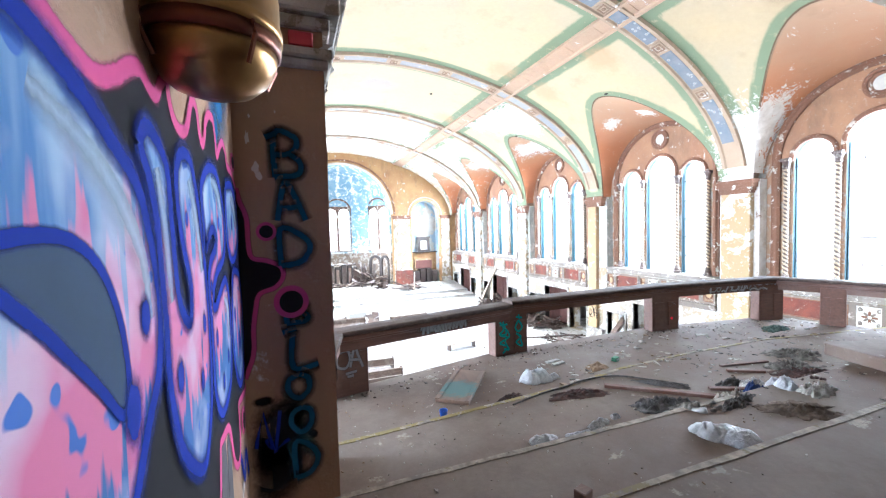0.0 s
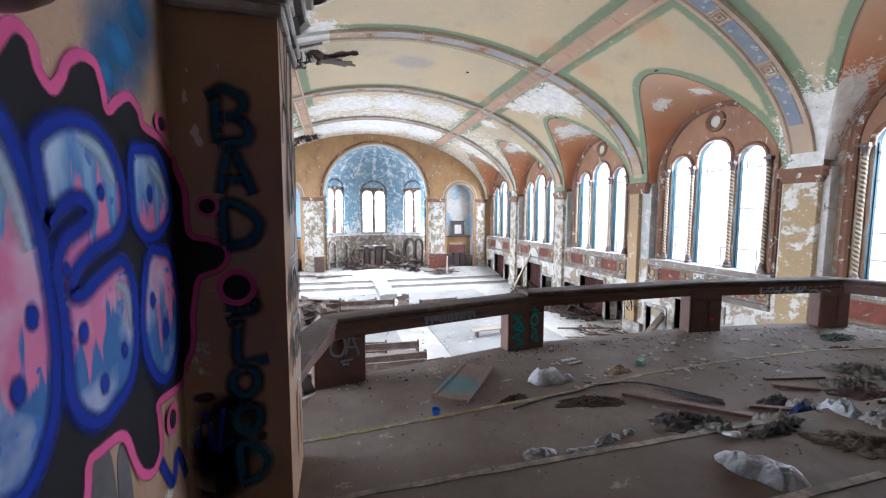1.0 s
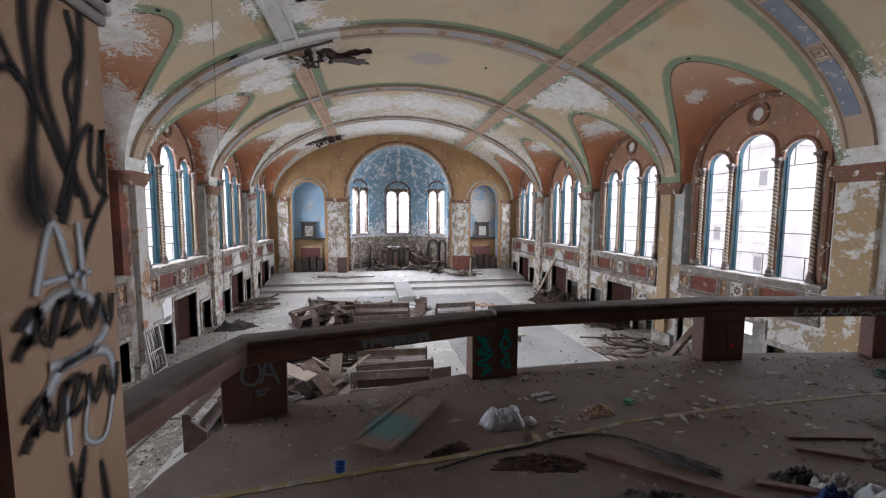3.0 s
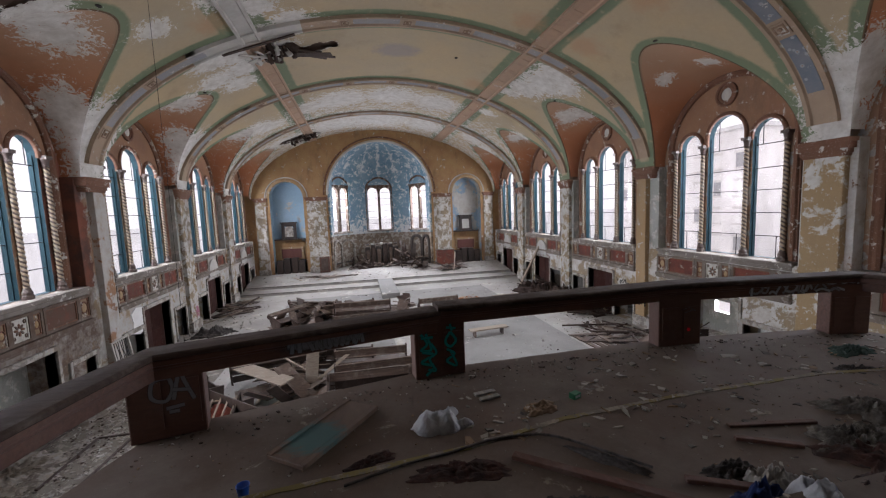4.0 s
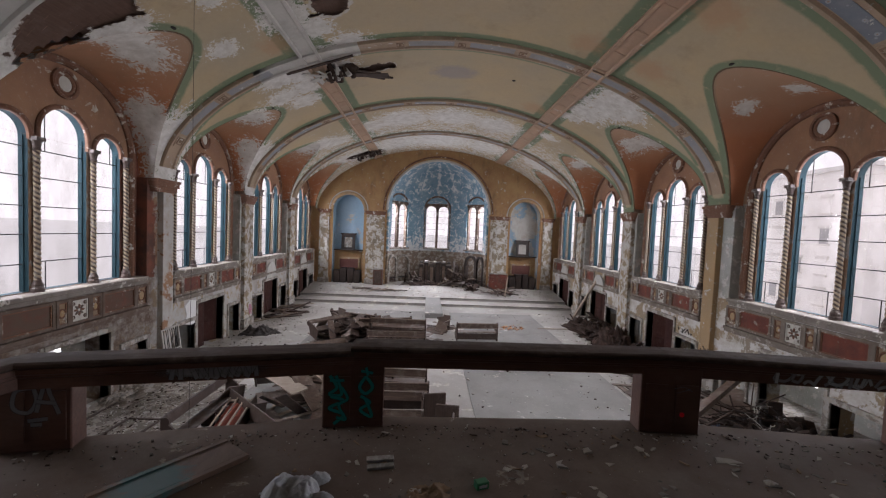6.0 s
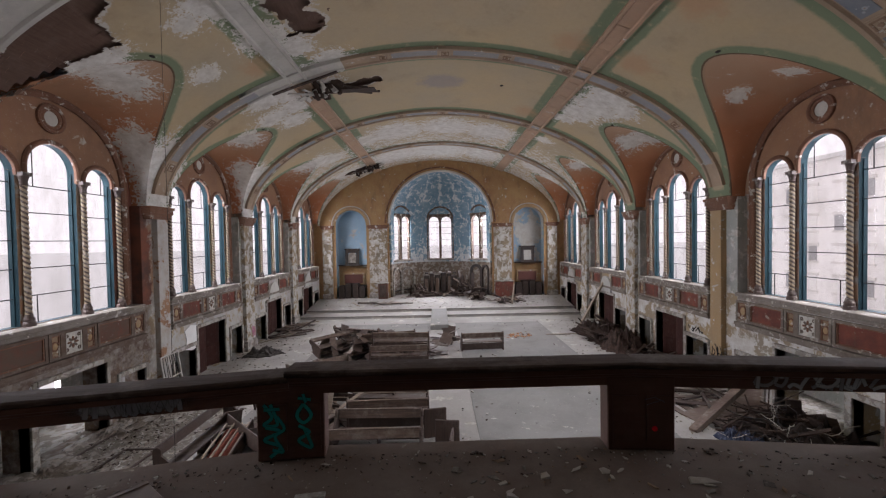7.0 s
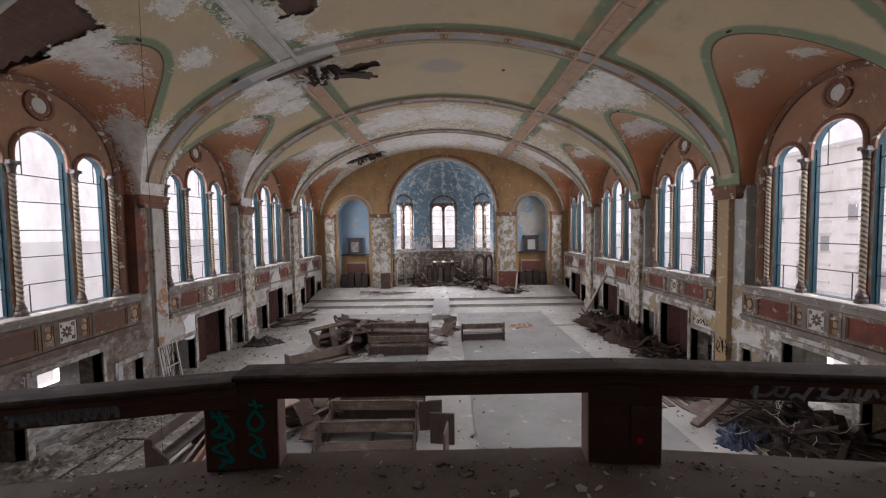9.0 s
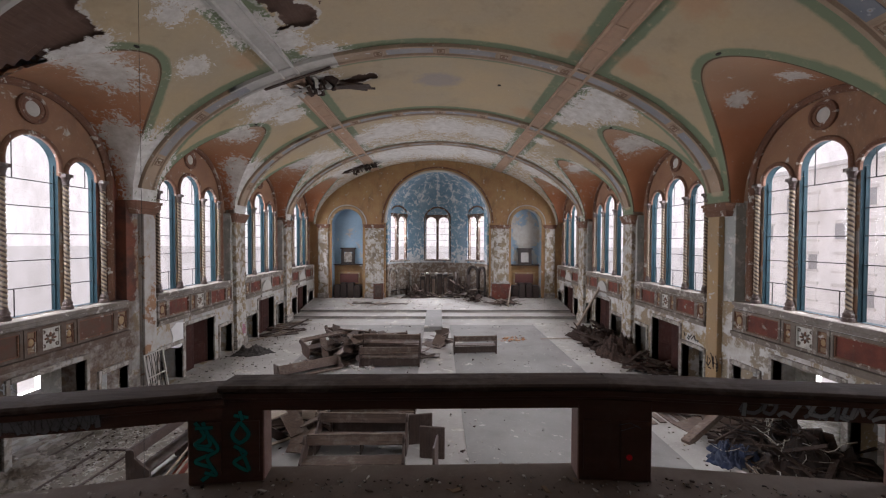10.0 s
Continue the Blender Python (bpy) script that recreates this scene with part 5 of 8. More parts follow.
top_edge = [(0.2, 6.05), (0.8, 6.08), (1.2, 6.0), (1.4, 5.95), (1.49, 5.97), (1.56, 6.01), (1.62, 6.03), (1.67, 6.01), (1.71, 6.01), (1.75, 6.05), (1.79, 6.07), (1.82, 6.01), (1.88, 5.98), (1.96, 6.0), (2.04, 6.1), (2.1, 6.09), (2.12, 6.03), (2.16, 6.0), (2.2, 6.04), (2.23, 6.09), (2.29, 6.13), (2.36, 6.13), (2.39, 6.08), (2.41, 6.01), (2.47, 6.05), (2.55, 6.09), (2.62, 6.06), (2.65, 6.01), (2.78, 5.99), (2.897, 5.93)]
low_edge = [(2.897, 4.95), (2.86, 4.93), (2.74, 4.94), (2.63, 4.95), (2.63, 4.9), (2.63, 4.77), (2.56, 4.72), (2.48, 4.76), (2.43, 4.84), (2.39, 4.94), (2.34, 4.98), (2.25, 4.99), (2.19, 4.99), (2.17, 4.91), (2.1, 4.75), (1.9, 4.55), (1.0, 4.5), (0.2, 4.5)]
te = smooth_loop(top_edge, 5, False)
le = smooth_loop(low_edge, 5, False)
fill("background_paint", te + le, P_black, 0.003)
for ln in (te, le[:70]):
    bm = bmesh.new()
    ribbon(bm, ln, 0.05, on_wall, 0.0055)
    part("outline_paint", bm, P_pink, mural)
puff("sky_paint", 2.52, 6.24, 0.24, 0.2, P_sky, 0.002, on_wall, mural)
puff("sky_paint", 2.42, 6.12, 0.13, 0.14, P_sky, 0.0025, on_wall, mural)
puff("sky_paint", 2.66, 6.4, 0.2, 0.18, P_sky, 0.0015, on_wall, mural)
letters = [
    [(0.62, 5.55), (0.75, 5.9), (1.1, 5.96), (1.3, 5.93), (1.45, 5.86), (1.55, 5.8), (1.6, 5.71), (1.635, 5.58), (1.61, 5.45), (1.53, 5.36), (1.42, 5.24), (1.2, 5.1), (0.9, 5.1), (0.7, 5.25)],
    [(1.58, 5.88), (1.62, 5.92), (1.69, 5.9), (1.74, 5.85), (1.75, 5.75), (1.76, 5.64), (1.78, 5.55), (1.84, 5.49), (1.88, 5.5), (1.89, 5.58), (1.84, 5.68), (1.81, 5.77), (1.81, 5.85), (1.84, 5.9), (1.89, 5.92), (1.96, 5.91), (2.02, 5.81), (2.06, 5.68), (2.085, 5.51), (2.09, 5.34), (2.06, 5.19), (1.98, 5.08), (1.91, 5.07), (1.83, 5.12), (1.74, 5.21), (1.69, 5.32), (1.67, 5.42), (1.67, 5.52), (1.66, 5.61), (1.65, 5.73), (1.62, 5.82)],
    [(2.09, 5.87), (2.2, 5.93), (2.34, 5.93), (2.44, 5.83), (2.46, 5.7), (2.4, 5.62), (2.27, 5.58), (2.19, 5.53), (2.17, 5.475), (2.22, 5.465), (2.3, 5.5), (2.43, 5.53), (2.49, 5.42), (2.48, 5.23), (2.42, 5.12), (2.28, 5.08), (2.19, 5.11), (2.13, 5.21), (2.13, 5.33), (2.125, 5.45), (2.12, 5.56), (2.16, 5.62), (2.24, 5.655), (2.27, 5.69), (2.25, 5.72), (2.2, 5.725), (2.13, 5.69), (2.1, 5.67), (2.085, 5.74), (2.075, 5.82)],
    [(2.53, 5.89), (2.6, 5.92), (2.73, 5.92), (2.82, 5.83), (2.84, 5.7), (2.72, 5.61), (2.61, 5.6), (2.53, 5.66), (2.515, 5.75)],
    [(2.62, 5.54), (2.72, 5.54), (2.81, 5.5), (2.86, 5.33), (2.84, 5.14), (2.75, 5.03), (2.65, 5.04), (2.56, 5.15), (2.535, 5.29), (2.565, 5.43)],
]
for i, lt in enumerate(letters):
    lp = smooth_loop(lt, 6)
    bm = bmesh.new()
    ribbon(bm, lp + lp[:1], 0.08, on_wall, 0.0102 + 0.0002 * i)
    part("letter_outline", bm, P_rim, mural)
    fill("letter_fill", lp, P_bubble, 0.009)
lp = smooth_loop([(1.15, 5.69), (1.28, 5.71), (1.38, 5.67), (1.44, 5.58), (1.46, 5.47), (1.43, 5.43), (1.36, 5.5), (1.25, 5.6)], 5)
fill("letter_hole", lp, spray("spray_slate_blue", (0.045, 0.065, 0.10)), 0.0102)
bm = bmesh.new()
ribbon(bm, lp + lp[:1], 0.03, on_wall, 0.011)
part("letter_outline", bm, P_blue, mural)
for a in ([(2.24, 5.9), (2.34, 5.87), (2.41, 5.78)], [(1.93, 5.86), (1.99, 5.76), (2.03, 5.6)], [(1.25, 5.88), (1.42, 5.81), (1.55, 5.68), (1.58, 5.55)], [(2.66, 5.87), (2.75, 5.82), (2.79, 5.74)], [(2.38, 5.47), (2.44, 5.42), (2.45, 5.3)], [(1.67, 5.85), (1.7, 5.72), (1.72, 5.56)]):
    bm = bmesh.new()
    ribbon(bm, smooth_loop(a, 6, False), 0.13, on_wall, 0.0098, True)
    part("highlight_paint", bm, P_pale, mural)
rnd = random.Random(8)
for y, z, r in ((1.55, 5.56, 0.035), (1.47, 5.42, 0.05), (1.75, 5.38, 0.04), (1.96, 5.3, 0.03), (2.02, 5.45, 0.03), (1.88, 5.75, 0.02), (2.33, 5.75, 0.025), (2.2, 5.36, 0.03), (2.15, 5.54, 0.02), (2.4, 5.24, 0.025), (2.65, 5.76, 0.03), (2.62, 5.36, 0.03), (2.72, 5.22, 0.04), (2.28, 5.18, 0.03)):
    puff("blue_spot", y, z, r, r * 1.5, P_blue, 0.0112 + rnd.uniform(0, 0.0006), on_wall, mural)
P_drip = spray("spray_smoky_white", (0.11, 0.10, 0.105), var=0.9)
# pale drips and marks below
for y0, y1, z1 in ((2.2, 2.31, 4.97), (2.33, 2.4, 4.93)):
    fill("drip_paint", smooth_loop([(y0, 4.5), (y1, 4.5), (y1 + 0.01, 4.75), (y1 - 0.02, z1), (y0, z1 - 0.04)], 5), P_drip, 0.002)
for y, z, ry, rz in ((2.8, 6.05, 0.06, 0.045), (2.74, 4.83, 0.06, 0.065)):
    fill("dot_outline", [(y + ry * math.cos(a / 3), z + rz * math.sin(a / 3)) for a in range(19)], P_pink, 0.0085)
    fill("dot_fill", [(y + ry * 0.5 * math.cos(a / 3), z + rz * 0.62 * math.sin(a / 3)) for a in range(19)], P_black, 0.0105)
bm = bmesh.new()
ribbon(bm, smooth_loop([(2.62, 4.72), (2.72, 4.56), (2.78, 4.66), (2.86, 4.5)], 6, False), 0.06, on_wall, 0.005)
part("blue_stroke", bm, P_blue, mural)
# black and pink running over the pier's corner
edge_line = smooth_loop([(-4.298, 5.94), (-4.284, 5.88), (-4.254, 5.79), (-4.251, 5.67), (-4.237, 5.59), (-4.166, 5.57), (-4.103, 5.535), (-4.096, 5.48), (-4.135, 5.43), (-4.21, 5.4), (-4.232, 5.32), (-4.246, 5.22), (-4.252, 5.09), (-4.298, 4.97)], 5, False)
fill("background_paint", edge_line, P_black, 0.003, on_pier)
bm = bmesh.new()
ribbon(bm, edge_line, 0.034, on_pier, 0.0045)
part("outline_paint", bm, P_pink, mural)
for x, z, r in ((-4.06, 5.35, 0.086), (-4.165, 5.72, 0.048)):
    fill("ring_outline", circle_loop(x, z, r, 28), P_pink, 0.0095, on_pier)
    fill("ring_fill", circle_loop(x, z, r * 0.68, 24), P_black, 0.0115, on_pier)
for x, z, rx, rz in ((-4.15, 4.62, 0.2, 0.26), (-4.19, 4.48, 0.2, 0.24), (-4.1, 4.75, 0.1, 0.1), (-4.22, 4.84, 0.06, 0.03), (-3.98, 4.62, 0.03, 0.03)):
    puff("spray_cloud", x, z, rx, rz, P_black, 0.002 + 0.002 * rx, on_pier, mural)
for a in ([(-4.26, 4.6), (-4.22, 4.78), (-4.18, 4.58), (-4.21, 4.64)], [(-4.14, 4.78), (-4.17, 4.56), (-4.1, 4.62)]):
    bm = bmesh.new()
    ribbon(bm, a, 0.03, on_pier, 0.006)
    part("blue_stroke", bm, P_blue, mural)
for x, z, rx, rz in ((-4.234, 6.19, 0.014, 0.035), (-4.2, 6.04, 0.02, 0.035), (-4.185, 6.0, 0.022, 0.025), (-4.22, 6.3, 0.006, 0.012), (-4.1, 6.33, 0.004, 0.008), (-4.12, 5.62, 0.012, 0.006)):
    lp = [(x + rx * rnd.uniform(0.5, 1.2) * math.cos(a / 2), z + rz * rnd.uniform(0.5, 1.2) * math.sin(a / 2)) for a in range(12)]
    fill("bare_fleck", lp, M_room, 0.0015, on_pier)

tag = thing("wall_writing", "sprayed dark teal letters down the pier face", "graffiti")
GLYPHS = {
    "B": [[(0.12, 0), (0.15, 1), (0.75, 0.95), (0.85, 0.75), (0.6, 0.55), (0.15, 0.52)], [(0.6, 0.55), (0.95, 0.35), (0.85, 0.08), (0.1, 0.02)], [(-0.15, 0.9), (0.2, 1.0)]],
    "A": [[(0.0, 0), (0.25, 1), (0.45, 1), (1.0, 0)], [(0.12, 0.35), (0.7, 0.38)]],
    "D": [[(0.1, 0), (0.1, 1), (0.7, 0.85), (1.0, 0.5), (0.7, 0.1), (0.1, 0.0)]],
    "L": [[(0.25, 1.0), (0.2, 0), (1.05, 0.02)], [(-0.1, 0.95), (0.35, 1.05)]],
    "O": [[(0.5, 1), (0.1, 0.8), (0.05, 0.35), (0.45, 0), (0.85, 0.3), (0.85, 0.8), (0.5, 1)]],
}
for ch, x, z, w, h in (("B", -4.13, 5.995, 0.15, 0.225), ("A", -4.11, 5.775, 0.14, 0.18), ("D", -4.115, 5.54, 0.16, 0.19), ("B", -4.1, 5.235, 0.12, 0.1), ("L", -4.095, 5.0, 0.15, 0.2), ("O", -4.1, 4.83, 0.125, 0.13), ("O", -4.09, 4.645, 0.12, 0.135), ("D", -4.085, 4.4, 0.125, 0.19)):
    bm = bmesh.new()
    for st in GLYPHS[ch]:
        ribbon(bm, smooth_loop([(x + a * w, z + b * h) for a, b in st], 5, False), 0.082, on_pier, 0.0075)
    part("letter", bm, P_teal, tag)

scrib = thing("wall_scribbles", "black and white sprayed scribbles on the pier side", "graffiti")
# long runs, an arched stroke and a zigzag
LONG = (
    [(2.93, 6.85), (2.94, 6.62), (2.99, 6.48), (3.06, 6.38)],
    [(3.11, 6.85), (3.09, 6.55), (3.11, 6.35), (3.07, 6.05), (3.12, 5.92)],
    [(3.25, 6.8), (3.17, 6.6), (3.16, 6.38), (3.24, 6.17), (3.33, 6.02), (3.35, 5.94)],
    [(2.93, 6.23), (2.94, 6.36), (3.03, 6.4), (3.13, 6.3), (3.22, 6.14), (3.3, 6.02)],
    [(3.38, 6.8), (3.37, 6.58), (3.31, 6.3), (3.26, 6.07), (3.2, 5.92)],
    [(3.18, 5.95), (3.3, 6.2), (3.4, 6.3), (3.38, 6.14), (3.46, 6.05), (3.47, 6.3), (3.43, 6.1)],
    [(3.48, 6.04), (3.4, 5.96), (3.32, 5.84), (3.26, 5.72)],
    [(3.3, 6.7), (3.34, 6.55), (3.27, 6.42), (3.3, 6.3)],
)
for k, pts in enumerate(LONG):
    bm = bmesh.new()
    ribbon(bm, smooth_loop([(a, 6.7 - (6.85 - b) * 1.1) for a, b in pts], 7, False), 0.075 if k in (1, 2, 4) else 0.055, on_side, 0.003 + 0.0004 * k)
    part("black_stroke", bm, P_fuzzy, scrib)
puff("black_smudge", 3.08, 5.78, 0.13, 0.18, P_fuzzy, 0.0022, on_side, scrib)


def fit_side(pts):
    return [(2.9 + (a - 2.82) * 0.87, b) for a, b in pts]


for pts, w in (([(2.98, 5.42), (3.1, 5.68), (3.2, 5.4)], 0.05), ([(3.02, 5.46), (3.32, 5.47)], 0.042), ([(3.25, 5.68), (3.26, 5.4)], 0.05), ([(2.92, 5.3), (3.1, 5.4), (3.3, 5.35), (3.4, 5.2), (3.2, 5.12), (3.02, 5.14)], 0.07), ([(2.95, 4.98), (3.1, 5.12), (3.38, 5.1), (3.44, 4.95)], 0.07), ([(3.1, 5.0), (3.1, 4.75)], 0.04), ([(3.26, 5.0), (3.2, 4.78), (3.34, 4.72), (3.44, 4.95)], 0.04)):
    bm = bmesh.new()
    ribbon(bm, smooth_loop(fit_side(pts), 6, False), w, on_side, 0.0095)
    part("white_stroke", bm, P_white, scrib)
for z in (5.26, 4.93):
    for pts in ([(2.88, 0.06), (2.97, 0.13), (2.95, 0.0), (2.9, 0.02)], [(2.98, 0.12), (3.03, -0.04), (3.1, 0.14)], [(3.09, 0.12), (3.2, 0.13), (3.11, -0.02), (3.22, 0.0)], [(3.24, 0.12), (3.28, -0.03), (3.36, 0.12)], [(3.36, 0.08), (3.42, -0.05), (3.46, 0.1)], [(2.86, -0.05), (2.94, 0.03)]):
        bm = bmesh.new()
        ribbon(bm, smooth_loop(fit_side([(a, z + b * 0.9) for a, b in pts]), 3, False), 0.064, on_side, 0.0115)
        part("black_stroke", bm, P_fuzzy, scrib)
for pts in ([(3.1, 4.72), (3.14, 4.5), (3.16, 4.3)], [(3.2, 4.74), (3.12, 4.52)], [(3.3, 4.62), (3.34, 4.3)]):
    bm = bmesh.new()
    ribbon(bm, smooth_loop(fit_side(pts), 6, False), 0.07, on_side, 0.004, True)
    part("black_stroke", bm, P_fuzzy, scrib)

# tags on the railing
rtag = thing("railing_tags", "pale and turquoise tags sprayed on the railing", "graffiti")


def on_post(m, dx=0.0):
    return lambda u, v, d: m @ Vector((u + dx, -0.103 - d, v))


for i, (pts, w) in enumerate((([(-0.2, 0.46), (-0.14, 0.36), (-0.2, 0.3), (-0.1, 0.3), (-0.15, 0.46)], 0.016), ([(-0.19, 0.28), (-0.08, 0.24), (-0.2, 0.18), (-0.08, 0.12), (-0.16, 0.04)], 0.016), ([(-0.1, 0.36), (-0.05, 0.26), (-0.12, 0.2), (-0.06, 0.08), (-0.14, 0.1)], 0.014),
                              ([(0.1, 0.45), (0.05, 0.36), (0.1, 0.3), (0.16, 0.36), (0.1, 0.45)], 0.016), ([(0.06, 0.28), (0.14, 0.22), (0.06, 0.16), (0.16, 0.1), (0.1, 0.26)], 0.015), ([(0.06, 0.5), (0.16, 0.48)], 0.014), ([(0.1, 0.53), (0.12, 0.46)], 0.014), ([(-0.2, 0.42), (-0.08, 0.42)], 0.014))):
    bm = bmesh.new()
    ribbon(bm, smooth_loop(pts, 7, False), w * 2.6, on_post(POST_M[1]), 0.002 + i * 0.0004)
    part("turquoise_stroke", bm, P_green, rtag)
for i, pts in enumerate(([(0.0, 0.48), (-0.12, 0.46), (-0.14, 0.34), (-0.04, 0.3), (0.02, 0.38), (0.0, 0.48)], [(0.02, 0.3), (0.08, 0.5), (0.12, 0.42), (0.18, 0.28)], [(0.02, 0.38), (0.16, 0.36)], [(-0.04, 0.24), (0.1, 0.25)], [(-0.02, 0.21), (0.06, 0.21)])):
    bm = bmesh.new()
    ribbon(bm, smooth_loop([(0.03 + a * 0.85, b) for a, b in pts], 7, False), 0.042, on_post(POST_M[0]), 0.002 + i * 0.0004)
    part("white_stroke", bm, P_grey0, rtag)
# glowing red point, its light put into a bright painted disc
bm = bmesh.new()
plate(bm, lambda u, v, d: on_post(POST_M[2])(u, v, d), circle_loop(0.1, 0.185, 0.022, 14), [], 0.002)
part("red_dot", bm, P_red, rtag)
for pts in ([(0.02, 0.42), (0.1, 0.44), (0.18, 0.4)], [(0.04, 0.38), (0.16, 0.42)]):
    bm = bmesh.new()
    ribbon(bm, pts, 0.01, on_post(POST_M[2]), 0.002)
    part("pale_stroke", bm, P_pale, rtag)


def on_beam(i):
    a, b = Vector(RAIL[i]), Vector(RAIL[i + 1])
    t = (b - a).normalized()
    n = Vector((t.y, -t.x))
    def f(u, v, d):
        p = a + t * u + n * (0.087 + d)
        return (p.x, p.y, GZ + v)
    return f


def scribble(place, u0, u1, v0, v1, mat, seed, w=0.016, step=0.09):
    rnd = random.Random(seed)
    u = u0
    while u < u1:
        k = rnd.choice((3, 4, 5))
        pts = [(u + rnd.uniform(0, step * 1.1), rnd.uniform(v0, v1)) for _ in range(k)]
        pts[0] = (pts[0][0], v0)
        pts[1] = (pts[1][0], v1)
        bm = bmesh.new()
        ribbon(bm, smooth_loop(pts, 5, False), w, place, 0.002 + rnd.uniform(0, 0.002))
        part("pale_stroke", bm, mat, rtag)
        u += step


P_grey = spray("spray_grey", (0.26, 0.265, 0.275))
P_pb = spray("spray_dull_blue", (0.42, 0.45, 0.48))
# overlapping loops and bars along the top beam
rnd = random.Random(2)
for k in range(22):
    u = 0.85 + 1.5 * k / 22 + rnd.uniform(-0.04, 0.04)
    w = rnd.uniform(0.08, 0.2)
    forms = ([(0, 0.3), (0.3, 0.95), (0.8, 0.7), (0.5, 0.2), (0, 0.3)], [(0.2, 0), (0.3, 1)], [(0, 0.9), (0.5, 0.75), (1, 0.95)], [(0, 0.1), (0.4, 0.3), (1, 0.05)], [(0.1, 0.2), (0.5, 0.9), (0.9, 0.3)])
    bm = bmesh.new()
    ribbon(bm, smooth_loop([(u + a * w, 0.53 + 0.125 * b) for a, b in forms[rnd.randrange(5)]], 5, False), 0.04, on_beam(4), 0.002 + 0.0002 * (k % 8))
    part("pale_stroke", bm, P_pb if k % 3 else P_grey, rtag)
scribble(on_beam(2), 0.95, 1.55, 0.5, 0.61, P_grey, 4, 0.05, 0.07)
puff("grey_smear", 1.25, 0.56, 0.45, 0.07, P_grey, 0.0015, on_beam(2), rtag)

# lamp on the mural wall
M_brass = plain("aged_brass", (0.36, 0.20, 0.07), 0.32, 0.9, 0.6, 5.0)
M_copper = plain("dark_copper", (0.16, 0.05, 0.025), 0.4, 0.8, 0.5, 6.0)
lamp = thing("wall_lamp", "tarnished brass dome wall lamp with wire guard", "lamp", Matrix.Translation((-4.19, 1.76, 6.165)))
bm = bmesh.new()
lathe(bm, [(0.02, 0.29), (0.07, 0.28), (0.11, 0.25), (0.135, 0.19), (0.148, 0.1), (0.148, 0.03), (0.153, 0.025), (0.153, 0.0), (0.145, 0.0), (0.14, 0.03), (0.138, 0.1), (0.1, 0.23), (0.02, 0.27)], 28)
part("shade", bm, M_brass, lamp, "domed brass shade with worn lacquer", True)
bm = bmesh.new()
lathe(bm, [(0.15, 0.0), (0.148, -0.03), (0.135, -0.035), (0.135, 0.0)], 28)
part("rim", bm, M_copper, lamp, smooth=True)
bm = bmesh.new()
lathe(bm, [(0.14, -0.03), (0.138, -0.05), (0.12, -0.09), (0.085, -0.12), (0.04, -0.135), (0.0, -0.138)], 28)
part("bowl", bm, M_brass, lamp, "darkened brass bowl", True)
for a in (0.6, 2.2, 3.9, 5.4):
    bm = bmesh.new()
    tube(bm, [(0.15 * math.cos(a), 0.15 * math.sin(a), 0.0), (0.158 * math.cos(a), 0.158 * math.sin(a), -0.03), (0.13 * math.cos(a), 0.13 * math.sin(a), -0.085)], 0.006)
    part("clip", bm, M_copper, lamp)
part("bracket", one_box(-0.11, 0.0, -0.03, 0.03, 0.24, 0.31, None, 0.006), M_copper, lamp)
# broken capital of the pier
cap = thing("pier_capital", "broken moulded plaster capital with a red inset", "capital", kind="structure")
for z0, z1, d in ((6.56, 6.61, 0.03), (6.61, 6.66, 0.05), (6.76, 6.82, 0.04), (6.82, 6.92, 0.09), (6.92, 7.1, 0.13)):
    part("moulding", one_box(-4.30, PIER_R + d, 2.90 - d, 3.5 + d * 0.5, z0, z1, None, 0.01), M_stone, cap)
part("red_inset", one_box(-4.02, -3.9, 2.865, 2.91, 6.665, 6.74, None, 0.006), plain("red_plastic", (0.42, 0.03, 0.05), 0.5), cap)
rnd = random.Random(5)
for k in range(26):
    bm = bmesh.new()
    s = rnd.uniform(0.02, 0.06)
    m = Matrix.Translation((PIER_R + rnd.uniform(-0.06, 0.06), 2.9 + rnd.uniform(0, 0.6), rnd.uniform(6.58, 7.0))) @ Euler([rnd.uniform(0, 3) for _ in range(3)]).to_matrix().to_4x4()
    box(bm, -s, s, -s * 0.7, s * 0.7, -s * 0.5, s * 0.5, m)
    part("plaster_chunk", bm, M_white if k % 3 else M_dark, cap)

# ---- rubbish on the gallery ----
def tier_z(x, y):
    if y < 2.16:
        return 4.4
    if y < 2.92:
        return 4.23
    for (x0, y0), (x1, y1) in zip(TIER1, TIER1[1:]):
        if x0 <= x <= x1:
            if y < y0 + (y1 - y0) * (x - x0) / (x1 - x0):
                return 4.12
    return GZ


